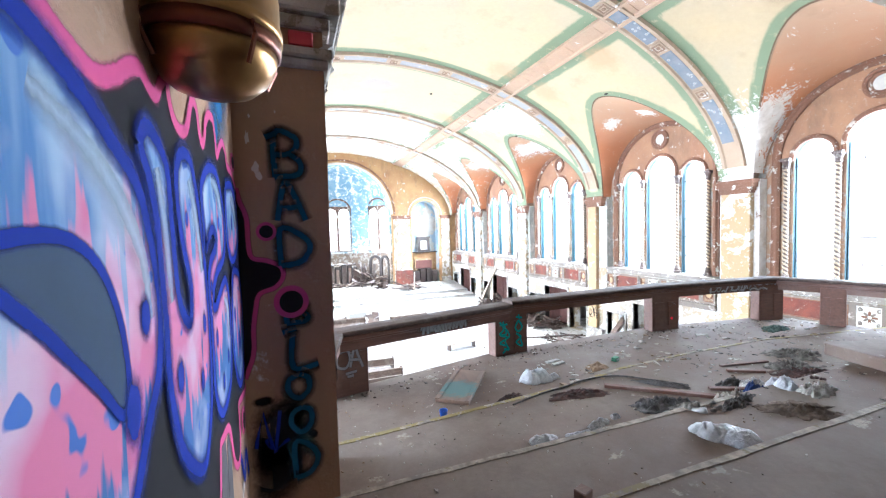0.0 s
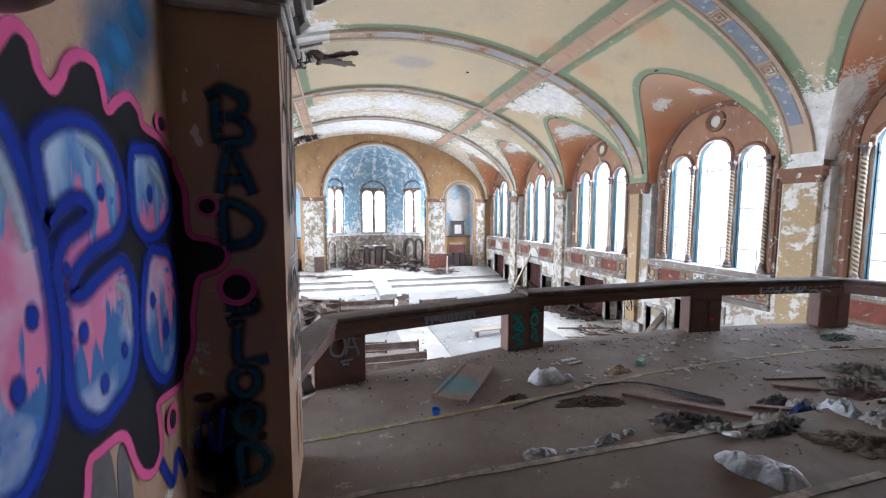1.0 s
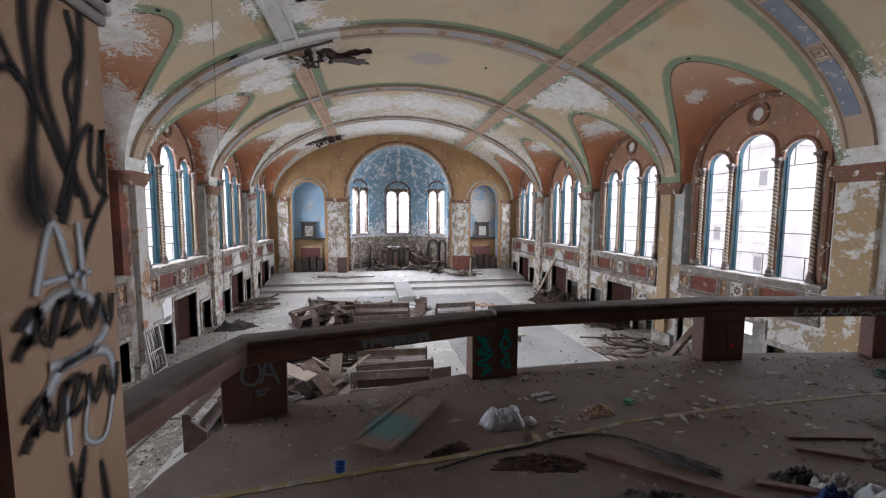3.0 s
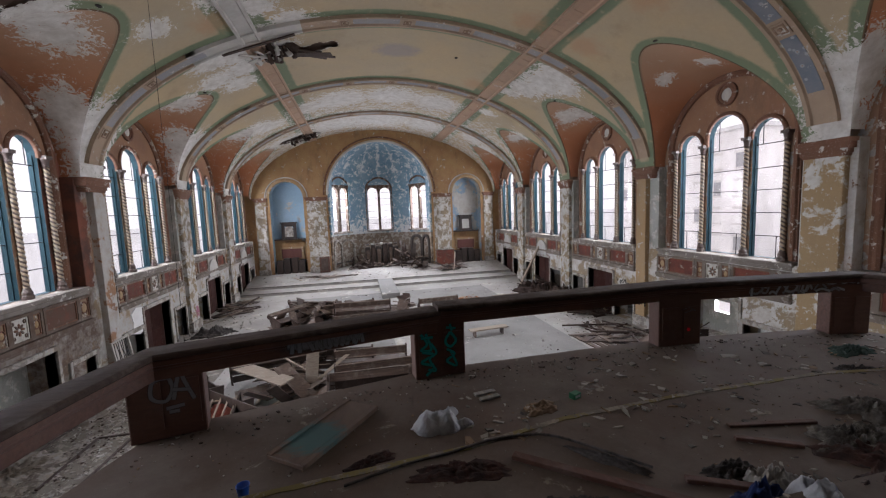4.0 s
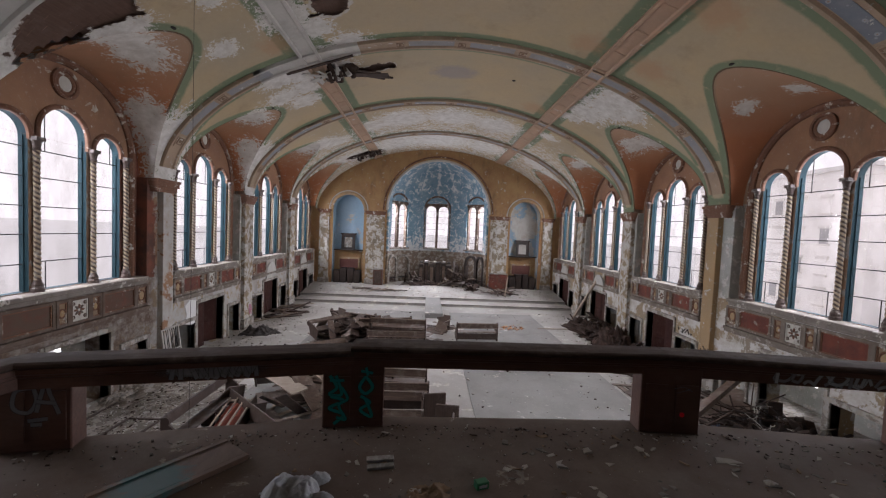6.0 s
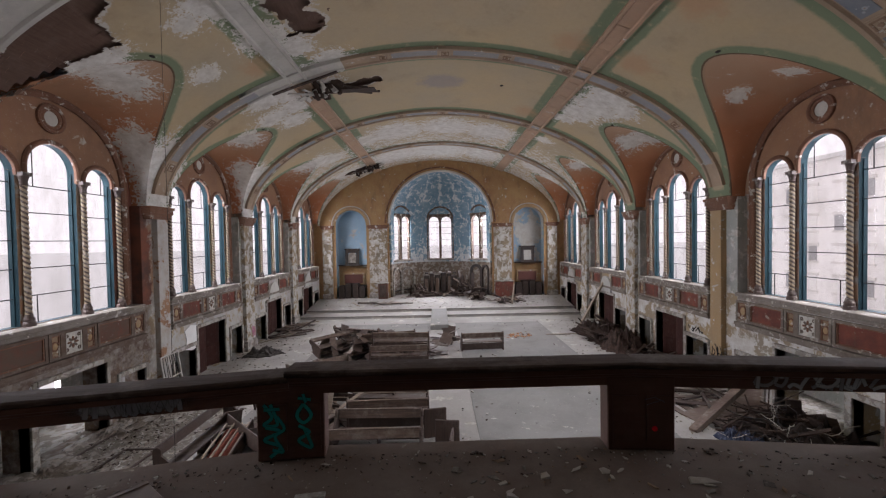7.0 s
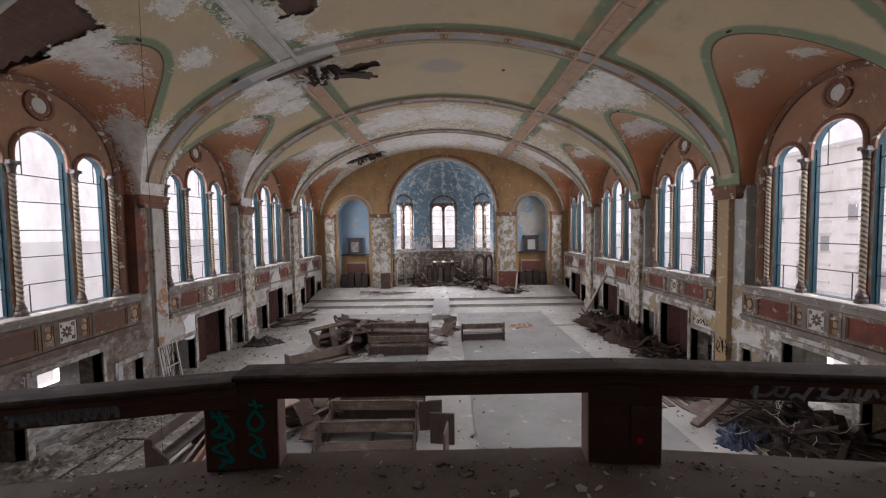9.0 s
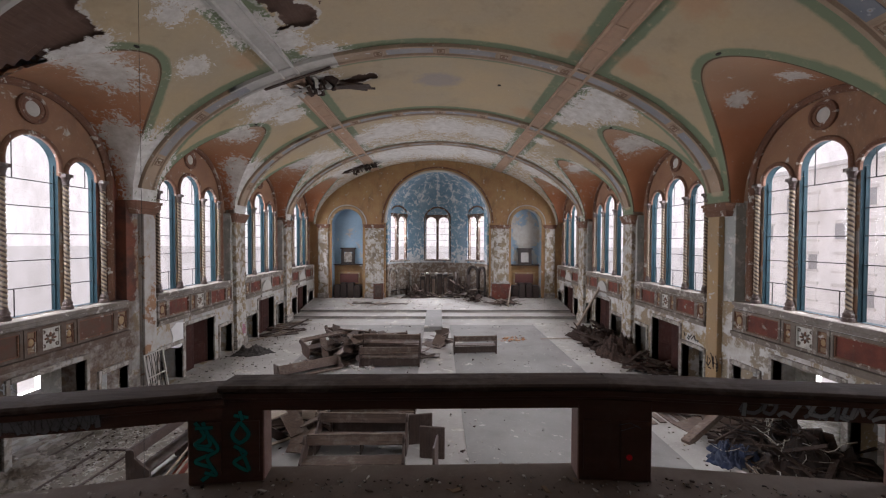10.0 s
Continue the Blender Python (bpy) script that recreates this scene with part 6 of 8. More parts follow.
def heap(name, label, category, x, y, z, rx, ry, h, mat, seed, rot=0.0, rough=1.0, n=64, rings=22, freq=3.0, thin=False):
    """A crumpled lump of cloth, foil or rubble, with an uneven outline."""
    bm = bmesh.new()
    off = Vector((seed * 3.1, seed * 1.7, seed * 0.9))
    rows = []
    for j in range(rings + 1):
        t = j / rings
        row = []
        for i in range(n):
            a = 2 * math.pi * i / n
            ring = Vector((math.cos(a), math.sin(a), 0))
            edge = 1 + rough * (0.3 * noise.noise(ring * 1.5 + off) + 0.2 * noise.noise(ring * 4.2 + off) + 0.1 * noise.noise(ring * 9.0 + off))
            px, py = t * edge * math.cos(a), t * edge * math.sin(a)
            q = Vector((px * freq, py * freq, 0)) + off
            warp = noise.noise(q * 0.6) * 2.2
            crease = 0.5 + 0.5 * math.sin(5.0 * (q.x * 0.35 + q.y * 0.2) + 4.2 * warp)
            tuck = 0.5 + 0.5 * math.sin(7.5 * (q.y * 0.3 - q.x * 0.12) + 3.5 * noise.noise(q * 0.9 + off))
            hh = (1 - t ** 2.6) * (0.4 + 0.5 * noise.noise(q * 0.55)) + rough * (0.17 * crease + 0.12 * tuck + 0.15 * noise.noise(q * 1.7) + 0.1 * noise.noise(q * 4.1) - 0.1) * (1 - t ** 4)
            row.append(bm.verts.new((px * rx, py * ry, max(0.0, hh * h) if j < rings else 0.0)))
        rows.append(row)
    for r0, r1 in zip(rows, rows[1:]):
        for i in range(n):
            bm.faces.new((r0[i], r0[(i + 1) % n], r1[(i + 1) % n], r1[i])).smooth = True
    bm.faces.new(rows[-1])
    bmesh.ops.remove_doubles(bm, verts=bm.verts, dist=0.0005)
    bmesh.ops.recalc_face_normals(bm, faces=bm.faces)
    ob = tagged(link(name, bm, mat), label, category)
    ob.matrix_world = pose(x, y, z, 0, 0, rot)
    return ob


def film_material(name, c):
    m = Mat(name, 0.5)
    m.colour(m.mix(m.noise(9, 5, 0.6, lo=0.4, hi=0.7), c, tuple(v * 0.6 for v in c)))
    m.b.inputs["Transmission Weight"].default_value = 0.12
    return m.bump(m.noise(22, 5, 0.65, dist=1.0), 0.6, 0.02).m


M_film = film_material("thin_white_film", (0.40, 0.41, 0.43))
M_film2 = film_material("grey_film", (0.25, 0.25, 0.25))
M_cloth_d = cloth("dark_cloth", (0.05, 0.045, 0.042), (0.11, 0.1, 0.095))
M_cloth_b = plain("navy_cloth", (0.02, 0.035, 0.11), 0.95, 0, 0.4, 14)
M_cloth_g = cloth("grey_cloth", (0.2, 0.185, 0.165), (0.1, 0.09, 0.078))
M_cloth_w = cloth("soiled_white_cloth", (0.4, 0.385, 0.36), (0.25, 0.235, 0.21))
M_cloth_r = cloth("maroon_net", (0.085, 0.045, 0.038), (0.05, 0.035, 0.032))
M_paper = plain("soiled_paper", (0.42, 0.39, 0.34), 0.9, 0, 0.5, 10)
M_card = plain("brown_card", (0.25, 0.17, 0.11), 0.9, 0, 0.4, 8)
M_brown_dirt = plain("brown_dirt", (0.07, 0.05, 0.04), 0.95, 0, 0.5, 20)
M_redwood = wood("red_brown_plank", (0.09, 0.035, 0.022), (0.17, 0.075, 0.05), 0.7, 1)



def soft_bag(label, x, y, z, rot, lobes, h, mat, seed):
    """A thin bag lying flat, puffed by the air left in it. lobes: (u, v, half length, half width, turn)."""
    bm = bmesh.new()
    off = Vector((seed * 2.3, seed * 1.1, 0))
    n, step = 84, 0.007
    grid = {}
    for i in range(-n, n + 1):
        for j in range(-n, n + 1):
            u, v = i * step, j * step
            f = 0.0
            for lu, lv, a, b, turn in lobes:
                c, s = math.cos(radians(turn)), math.sin(radians(turn))
                p, q = ((u - lu) * c + (v - lv) * s) / a, ((v - lv) * c - (u - lu) * s) / b
                f = max(f, (1 - (abs(p) ** 2.6 + abs(q) ** 2.6) ** (1 / 2.6)) * min(a, b) / 0.1)
            f -= 0.03 + 0.05 * noise.noise(Vector((u * 14, v * 14, 3)) + off)
            if f <= 0:
                continue
            q = Vector((u * 15, v * 11, 0)) + off
            fold = 0.4 * noise.noise(q * 0.6) + 0.42 * (0.35 - abs(noise.noise(q * 1.3 + off))) + 0.26 * (0.3 - abs(noise.noise(q * 3.1)))
            hh = h * min(1.0, f * 1.5) ** 0.6 * (0.72 + 0.8 * fold)
            grid[i, j] = bm.verts.new((u, v, max(0.004, hh)))
    for (i, j), v in list(grid.items()):
        q = [grid.get(k) for k in ((i, j), (i + 1, j), (i + 1, j + 1), (i, j + 1))]
        if all(q):
            bm.faces.new(q).smooth = True
    seen, best = set(), []
    for v in bm.verts:
        if v in seen:
            continue
        isle, todo = [], [v]
        seen.add(v)
        while todo:
            q = todo.pop()
            isle.append(q)
            for e in q.link_edges:
                o = e.other_vert(q)
                if o not in seen:
                    seen.add(o)
                    todo.append(o)
        best = max(best, isle, key=len)
    keep = set(best)
    bmesh.ops.delete(bm, geom=[v for v in bm.verts if v not in keep], context='VERTS')
    rim = [e for e in bm.edges if e.is_boundary]
    ext = bmesh.ops.extrude_edge_only(bm, edges=rim)
    for v in ext["geom"]:
        if isinstance(v, bmesh.types.BMVert):
            v.co.z = 0.0
    loose = [v for v in bm.verts if not v.link_faces]
    bmesh.ops.delete(bm, geom=loose, context='VERTS')
    ob = tagged(link("plastic_bag", bm, mat), label, "plastic bag")
    ob.matrix_world = pose(x, y, z, 0, 0, rot)
    return ob


soft_bag("crumpled white plastic carrier bag on the gallery floor", -1.6, 4.36, GZ, 0, [(-0.02, 0.0, 0.17, 0.13, 20), (0.06, -0.02, 0.12, 0.13, 0), (0.13, 0.13, 0.1, 0.055, 35), (0.2, -0.06, 0.09, 0.045, 12)], 0.12, M_film, 1)
soft_bag("torn white plastic bag lying on the tier", -1.34, 2.5, 4.23, -45, [(-0.1, 0.02, 0.1, 0.06, -15), (0.0, 0.01, 0.16, 0.11, 0), (0.1, -0.02, 0.14, 0.12, -20)], 0.1, M_film, 4)
soft_bag("small clear plastic bag on the tier edge", -2.36, 3.1, 4.12, 10, [(0.0, 0.0, 0.13, 0.06, 0), (-0.05, 0.03, 0.07, 0.05, 0)], 0.07, M_film2, 6)
heap("rag", "dark maroon net heap on the tier", "rags", -1.57, 3.66, 4.12, 0.27, 0.1, 0.05, M_cloth_r, 5, -8, 1.6, freq=5)
heap("rag", "small maroon rag beside the board", "rags", -2.1, 4.05, GZ, 0.16, 0.07, 0.04, M_cloth_r, 6, 20, 1.6, freq=5)
heap("garment", "grey crumpled sweater in a heap", "clothes", -1.0, 2.86, 4.16, 0.26, 0.17, 0.14, M_cloth_g, 7, -15, 1.5, freq=5)
heap("garment", "black crumpled clothes heap", "clothes", -1.06, 3.16, 4.12, 0.27, 0.13, 0.1, M_cloth_d, 8, -20, 1.7, freq=6)
heap("garment", "black rag trailing over the tier", "clothes", -0.68, 2.8, 4.22, 0.24, 0.08, 0.07, M_cloth_d, 9, 12, 1.7, freq=6)
heap("garment", "navy blue jacket crumpled on rags", "clothes", -0.17, 2.97, 4.12, 0.2, 0.13, 0.16, M_cloth_b, 10, 10, 1.2, freq=4)
heap("garment", "soiled cream shirts in a heap", "clothes", -0.52, 2.9, 4.14, 0.2, 0.14, 0.15, cloth("soiled_cream_cloth", (0.3, 0.27, 0.23), (0.13, 0.11, 0.09)), 11, 0, 1.6, freq=6)
heap("garment", "pale cloth bundle on the tier", "clothes", 0.04, 3.12, 4.12, 0.16, 0.1, 0.09, M_cloth_w, 12, 0, 1.4, freq=5)
heap("garment", "dark rolled trousers on the tier", "clothes", -0.12, 3.24, 4.12, 0.17, 0.07, 0.08, M_cloth_d, 25, -5, 1.4, freq=5)
heap("garment", "white cloth beside the rags", "clothes", 0.12, 2.68, 4.23, 0.18, 0.11, 0.09, M_cloth_w, 13, 0, 1.4, freq=5)
heap("rag", "brown torn upholstery on the floor", "rags", -0.42, 2.52, 4.23, 0.3, 0.15, 0.06, cloth("brown_stuffing", (0.16, 0.125, 0.1), (0.09, 0.065, 0.05)), 14, -25, 1.7, freq=6)
heap("rag", "white stuffing strewn on the floor", "rags", 0.93, 3.3, 4.12, 0.3, 0.13, 0.07, M_cloth_g, 15, 5, 1.9, freq=11)
heap("garment", "dark maroon cushion cover", "clothes", 0.42, 2.86, 4.15, 0.2, 0.14, 0.14, M_cloth_r, 28, 5, 1.4, freq=4)
soft_bag("white plastic bag standing among rags", 0.0, 2.84, 4.14, 80, [(0.0, 0.0, 0.14, 0.1, 0), (0.09, 0.01, 0.09, 0.08, 10)], 0.2, M_film, 12)
heap("wrapper", "crumpled clear packaging on the tier edge", "packaging", -2.1, 3.04, 4.12, 0.17, 0.07, 0.05, M_film2, 16, 10, 1.3, freq=4)
heap("wrapper", "crumpled foil packaging on the tier edge", "packaging", -1.82, 3.14, 4.12, 0.12, 0.05, 0.06, M_film2, 17, 8, 1.3, freq=4)
heap("wrapper", "crushed shiny can wrapper", "packaging", -1.61, 3.18, 4.12, 0.05, 0.035, 0.05, M_film2, 18, 30, 1.0, freq=3)
heap("wrapper", "crumpled brown paper bag", "paper", -0.72, 4.38, GZ, 0.16, 0.1, 0.07, M_card, 19, 15, 1.3, freq=3)
heap("rag", "dark rag beside the railing", "rags", -3.2, 3.75, GZ, 0.2, 0.07, 0.03, M_cloth_d, 20, 10, 1.8, freq=6)
heap("rag", "green tangled strap heap near the post", "rags", 2.95, 4.55, GZ, 0.3, 0.14, 0.07, plain("green_strap", (0.06, 0.1, 0.085), 0.9, 0, 0.6, 20), 21, 10, 1.8, freq=7)
heap("rag", "dark crumpled liner on the floor", "rags", 2.4, 4.2, GZ, 0.2, 0.12, 0.06, M_cloth_d, 22, 0, 1.6, freq=6)
heap("garment", "pale tangled fabric on the tier", "clothes", 1.45, 3.5, 4.12, 0.3, 0.18, 0.09, M_cloth_g, 23, -20, 1.9, freq=7)
heap("garment", "red and grey tangled fabric", "clothes", 0.85, 3.08, 4.12, 0.3, 0.2, 0.06, M_cloth_r, 24, -20, 1.9, freq=7)

# painted board
M_board = Mat("sprayed_board", 0.6)
bc = M_board.mix(M_board.noise(2.5, 6, 0.7, stretch=(3, 1, 1), lo=0.3, hi=0.7), (0.085, 0.048, 0.032), (0.16, 0.095, 0.062))
spot = M_board.n.new("ShaderNodeVectorMath")
spot.operation = 'DISTANCE'
M_board.l.new(M_board.pos((1, 1, 0)), spot.inputs[0])
spot.inputs[1].default_value = (-2.5, 4.4, 0)
near = M_board.math('ADD', spot.outputs["Value"], M_board.math('MULTIPLY', M_board.math('SUBTRACT', M_board.noise(9, 6, 0.75, stretch=(1, 2, 1)), 0.5), 0.35))
bc = M_board.mix(M_board.math('MULTIPLY', M_board.ramp(near, 0.26, 0.14), 0.85), bc, (0.02, 0.105, 0.11))
M_board.colour(bc)
board = tagged(new("painted_board"), "worn wooden board sprayed with turquoise and orange", "board")
board.matrix_world = pose(-2.42, 4.5, GZ, 0, 0, 52.5)
part("panel", one_box(-0.42, 0.42, -0.17, 0.17, 0.0, 0.035, None, 0.006), M_board.m, board)
for s in (-1, 1):
    part("batten", one_box(-0.42, 0.42, s * 0.15 - 0.025, s * 0.15 + 0.025, 0.035, 0.041, None, 0.005), M_board.m, board)
# cup
cup = tagged(new("paper_cup"), "small bright blue plastic cup standing on the floor", "cup")
cup.matrix_world = pose(-2.86, 3.9, GZ)
bm = bmesh.new()
lathe(bm, [(0.026, 0.0), (0.036, 0.085), (0.039, 0.086), (0.039, 0.09), (0.035, 0.09), (0.025, 0.004)], 18)
part("body", bm, plain("blue_plastic", (0.015, 0.11, 0.55), 0.4), cup, smooth=True)
can = tagged(new("drink_can"), "crushed silver can lying among rags", "can")
can.matrix_world = pose(-1.14, 2.86, 4.22, 70, 10, 20)
bm = bmesh.new()
lathe(bm, [(0.02, 0.0), (0.026, 0.008), (0.024, 0.05), (0.027, 0.085), (0.022, 0.1)], 16)
part("body", bm, plain("dull_aluminium", (0.35, 0.35, 0.35), 0.5, 0.9), can, smooth=True)
carton = tagged(new("drink_carton"), "small green and white carton on the floor", "carton")
carton.matrix_world = pose(-0.36, 4.46, GZ, 0, 0, 20)
part("body", one_box(-0.045, 0.045, -0.03, 0.03, 0, 0.05, None, 0.004), plain("green_card", (0.02, 0.16, 0.07), 0.5), carton)
part("label_band", one_box(-0.03, 0.03, -0.0315, -0.029, 0.015, 0.035), P_white, carton)
# small dark block, planks and a step box
blk = tagged(link("wood_block", one_box(-0.04, 0.04, -0.035, 0.035, 0, 0.08, None, 0.005), M_rail), "small dark wooden block on the tier", "wood block")
blk.matrix_world = pose(-2.65, 2.34, 4.23, 0, 0, 20)


def plank(x0, y0, x1, y1, z, w, h, mat, label):
    d = Vector((x1 - x0, y1 - y0, 0))
    ob = tagged(link("plank", one_box(-d.length / 2, d.length / 2, -w / 2, w / 2, 0, h, None, 0.004), mat), label, "plank")
    ob.matrix_world = pose((x0 + x1) / 2, (y0 + y1) / 2, z, 0, 0, math.degrees(math.atan2(d.y, d.x)))
    return ob


plank(-1.24, 3.7, -0.5, 3.08, 4.12, 0.06, 0.03, M_redwood, "red-brown wooden lath lying on the tier")
plank(0.21, 3.49, 0.53, 3.31, 4.12, 0.04, 0.025, M_redwood, "thin dark lath among the rags")
plank(-0.4, 3.25, -0.06, 3.08, 4.12, 0.05, 0.025, M_redwood, "dark lath beside the rags")
plank(0.3, 3.62, 0.9, 3.5, 4.12, 0.04, 0.02, M_redwood, "thin broken lath on the floor")
plank(-1.16, 4.64, -0.97, 4.68, GZ, 0.05, 0.02, M_cloth_w, "short white splintered board")
plank(-1.18, 4.74, -0.98, 4.77, GZ, 0.06, 0.02, M_cloth_w, "short pale broken board")
stepbox = tagged(link("step_box", one_box(-0.5, 0.5, -0.35, 0.35, 0, 0.13, None, 0.008), M_dust), "low dusty platform box with a dark edge", "platform")
stepbox.matrix_world = pose(1.75, 2.75, 4.23, 0, 0, -14)
strip = tagged(link("edge_board", one_box(-0.53, 0.53, -0.015, 0.015, 0, 0.16, None, 0.004), M_rail), "dark brown edge board of the platform box", "board")
strip.matrix_world = pose(1.75 - 0.37 * math.sin(radians(14)), 2.75 - 0.37 * math.cos(radians(14)), 4.23, 0, 0, -14)
# cable and strap
bm = bmesh.new()
tube(bm, [(x, y, tier_z(x, y) + 0.012) for x, y in smooth_loop([(-2.27, 3.7), (-1.9, 3.8), (-1.6, 3.84), (-1.3, 3.9), (-0.95, 3.86), (-0.73, 3.66), (-0.5, 3.38)], 8, False)], 0.008)
tagged(link("cable", bm, M_cloth_d), "thin black cable trailing over the tier", "cable")
heap("rag", "black twisted strap on the tier", "rags", -0.68, 3.5, 4.12, 0.26, 0.045, 0.04, M_cloth_d, 27, -48, 1.6, freq=6)


def scatter(name, label, spots, mats, seed, size, flat, kind="stuff"):
    """Many small broken flakes and chips as one mesh."""
    bm = bmesh.new()
    rnd = random.Random(seed)
    for x, y, z in spots:
        s = rnd.uniform(*size) * (1.7 if rnd.random() < 0.06 else 1.0)
        k = rnd.choice((3, 4, 4, 5))
        a0 = rnd.uniform(0, 6.28)
        h = s * rnd.uniform(*flat)
        el = rnd.uniform(0.18, 0.9)
        tilt = Euler((rnd.uniform(-0.15, 0.15), rnd.uniform(-0.15, 0.15), rnd.uniform(0, 6.28))).to_matrix()
        mt = rnd.randrange(len(mats))
        lo, hi = [], []
        for i in range(k):
            a = a0 + 6.283 * i / k + rnd.uniform(-0.3, 0.3)
            r = s * rnd.uniform(0.55, 1.15)
            v = tilt @ Vector((r * math.cos(a), r * el * math.sin(a), 0))
            lo.append(bm.verts.new((x + v.x, y + v.y, z)))
            hi.append(bm.verts.new((x + v.x * 0.9, y + v.y * 0.9, z + max(0.002, h + v.z))))
        bm.faces.new(hi).material_index = mt
        for i in range(k):
            j = (i + 1) % k
            bm.faces.new((lo[i], lo[j], hi[j], hi[i])).material_index = mt
    return tagged(link(name, bm, mats), label, "debris", "", kind)


def inside_gallery(x, y):
    if not -3.9 < x < 3.9 or y < 1.2:
        return False
    for (x0, y0), (x1, y1) in zip(RAIL, RAIL[1:]):
        if x0 <= x <= x1 and x1 > x0:
            return y < y0 + (y1 - y0) * (x - x0) / (x1 - x0) - 0.06
    return False


rnd = random.Random(21)
spots = []
while len(spots) < 1300:
    x, y = rnd.uniform(-3.8, 3.8), 1.4 + 3.9 * rnd.random() ** 0.6
    if inside_gallery(x, y):
        spots.append((x, y, tier_z(x, y)))
scatter("plaster_crumbs", "small plaster crumbs and grit over the gallery floor", spots, [M_paper, M_dust, M_stone, M_card], 31, (0.003, 0.012), (0.3, 0.8))
spots = []
knots = [(rnd.uniform(-1.5, 3.5), rnd.uniform(3.95, 5.15), rnd.uniform(0.08, 0.3)) for k in range(16)]
while len(spots) < 140:
    x, y = rnd.uniform(-1.8, 3.6), rnd.uniform(3.8, 5.2)
    if rnd.random() < 0.75:
        a, b, s = rnd.choice(knots)
        x, y = rnd.gauss(a, s), rnd.gauss(b, s * 0.7)
    if inside_gallery(x, y):
        spots.append((x, y, tier_z(x, y)))
scatter("litter_flakes", "scraps of paper and paint flakes near the railing", spots, [M_paper, M_card, M_cloth_g, M_cloth_g, M_stone], 32, (0.012, 0.06), (0.05, 0.25))
spots = []
while len(spots) < 260:
    x, y = rnd.uniform(-0.3, 3.6), rnd.uniform(2.7, 4.4)
    spots.append((x, y, tier_z(x, y)))
scatter("litter_flakes", "scraps and splinters among the rags", spots, [M_paper, M_cloth_d, M_cloth_g, M_cloth_g], 33, (0.012, 0.04), (0.05, 0.2))

spots = []
while len(spots) < 60:
    x, y = rnd.uniform(-1.4, 3.6), rnd.uniform(3.7, 5.2)
    if inside_gallery(x, y):
        spots.append((x, y, tier_z(x, y) + 0.003))
scatter("paper_scraps", "torn paper and plaster scraps on the gallery floor", spots, [M_paper, M_cloth_g, M_paper, M_card], 34, (0.025, 0.075), (0.02, 0.07))
spots = []
for (x0, y0), (x1, y1) in zip(RAIL[2:], RAIL[3:7]):
    for k in range(int(60 * math.hypot(x1 - x0, y1 - y0))):
        t, d = rnd.random(), abs(rnd.gauss(0, 0.16)) + 0.02
        spots.append((x0 + (x1 - x0) * t, y0 + (y1 - y0) * t - d, GZ))
scatter("swept_dirt", "grit and scraps gathered along the railing's foot", spots, [M_paper, M_dust, M_brown_dirt, M_brown_dirt, M_cloth_g], 36, (0.004, 0.022), (0.15, 0.6))
# ---- pews and wreckage in the nave ----
M_pew = wood("pew_wood", (0.085, 0.055, 0.042), (0.19, 0.13, 0.095), 0.6, 0, 0.7, 0.45)
M_pewd = wood("pew_wood_dark", (0.042, 0.025, 0.019), (0.085, 0.052, 0.038), 0.6, 2, 0.7, 0.15)
M_pewpale = wood("raw_pale_wood", (0.25, 0.19, 0.14), (0.40, 0.33, 0.26), 0.8, 0, 0.7, 0.4)
M_kneel = plain("worn_red_padding", (0.22, 0.055, 0.035), 0.85, 0, 0.6, 8)


def pew(length, m, label, face=None):
    """A church bench that faces +y, its back towards -y."""
    ob = tagged(new("pew"), label, "pew", "nave pews")
    ob.matrix_world = m
    h = length / 2
    face = face or M_pew
    part("seat", one_box(-h, h, -0.2, 0.22, 0.42, 0.46, None, 0.008), face, ob)
    tilt = Matrix.Translation((0, -0.22, 0.44)) @ Matrix.Rotation(radians(9), 4, 'X')
    part("backrest", one_box(-h, h, -0.015, 0.015, 0.26, 0.50, tilt, 0.006), face, ob)
    part("top_rail", one_box(-h, h, -0.035, 0.035, 0.50, 0.54, tilt, 0.01), face, ob)
    part("book_ledge", one_box(-h, h, -0.1, -0.02, 0.26, 0.28, tilt, 0.004), face, ob)
    # dark board added where the gap below the backrest lies in shade
    part("kick_board", one_box(-h, h, -0.24, -0.215, 0.06, 0.4, None, 0.004), M_pewd, ob)
    for x in (-h, 0.0, h):
        bm = bmesh.new()
        top = 0.98 if x else 0.42
        prof = [(-0.3, 0.0), (0.26, 0.0), (0.26, 0.5), (0.1, 0.62), (-0.1, 0.8)] if x else [(-0.2, 0.0), (0.2, 0.0), (0.2, 0.42), (-0.2, 0.42)]
        if x:
            prof += [(-0.2 + 0.11 * math.cos(math.pi * i / 8), 0.9 + 0.1 * math.sin(math.pi * i / 8)) for i in range(9)]
        w = 0.03 if x else 0.02
        plate(bm, lambda u, v, d: (x - w + d, u, v), prof, [], 2 * w)
        part("end_panel" if x else "leg", bm, M_pewd, ob)
    return ob


def rest(x, y, rz=0, z=FLOOR + 0.02, rx=0, ry=0):
    return pose(x, y, z, rx, ry, rz)


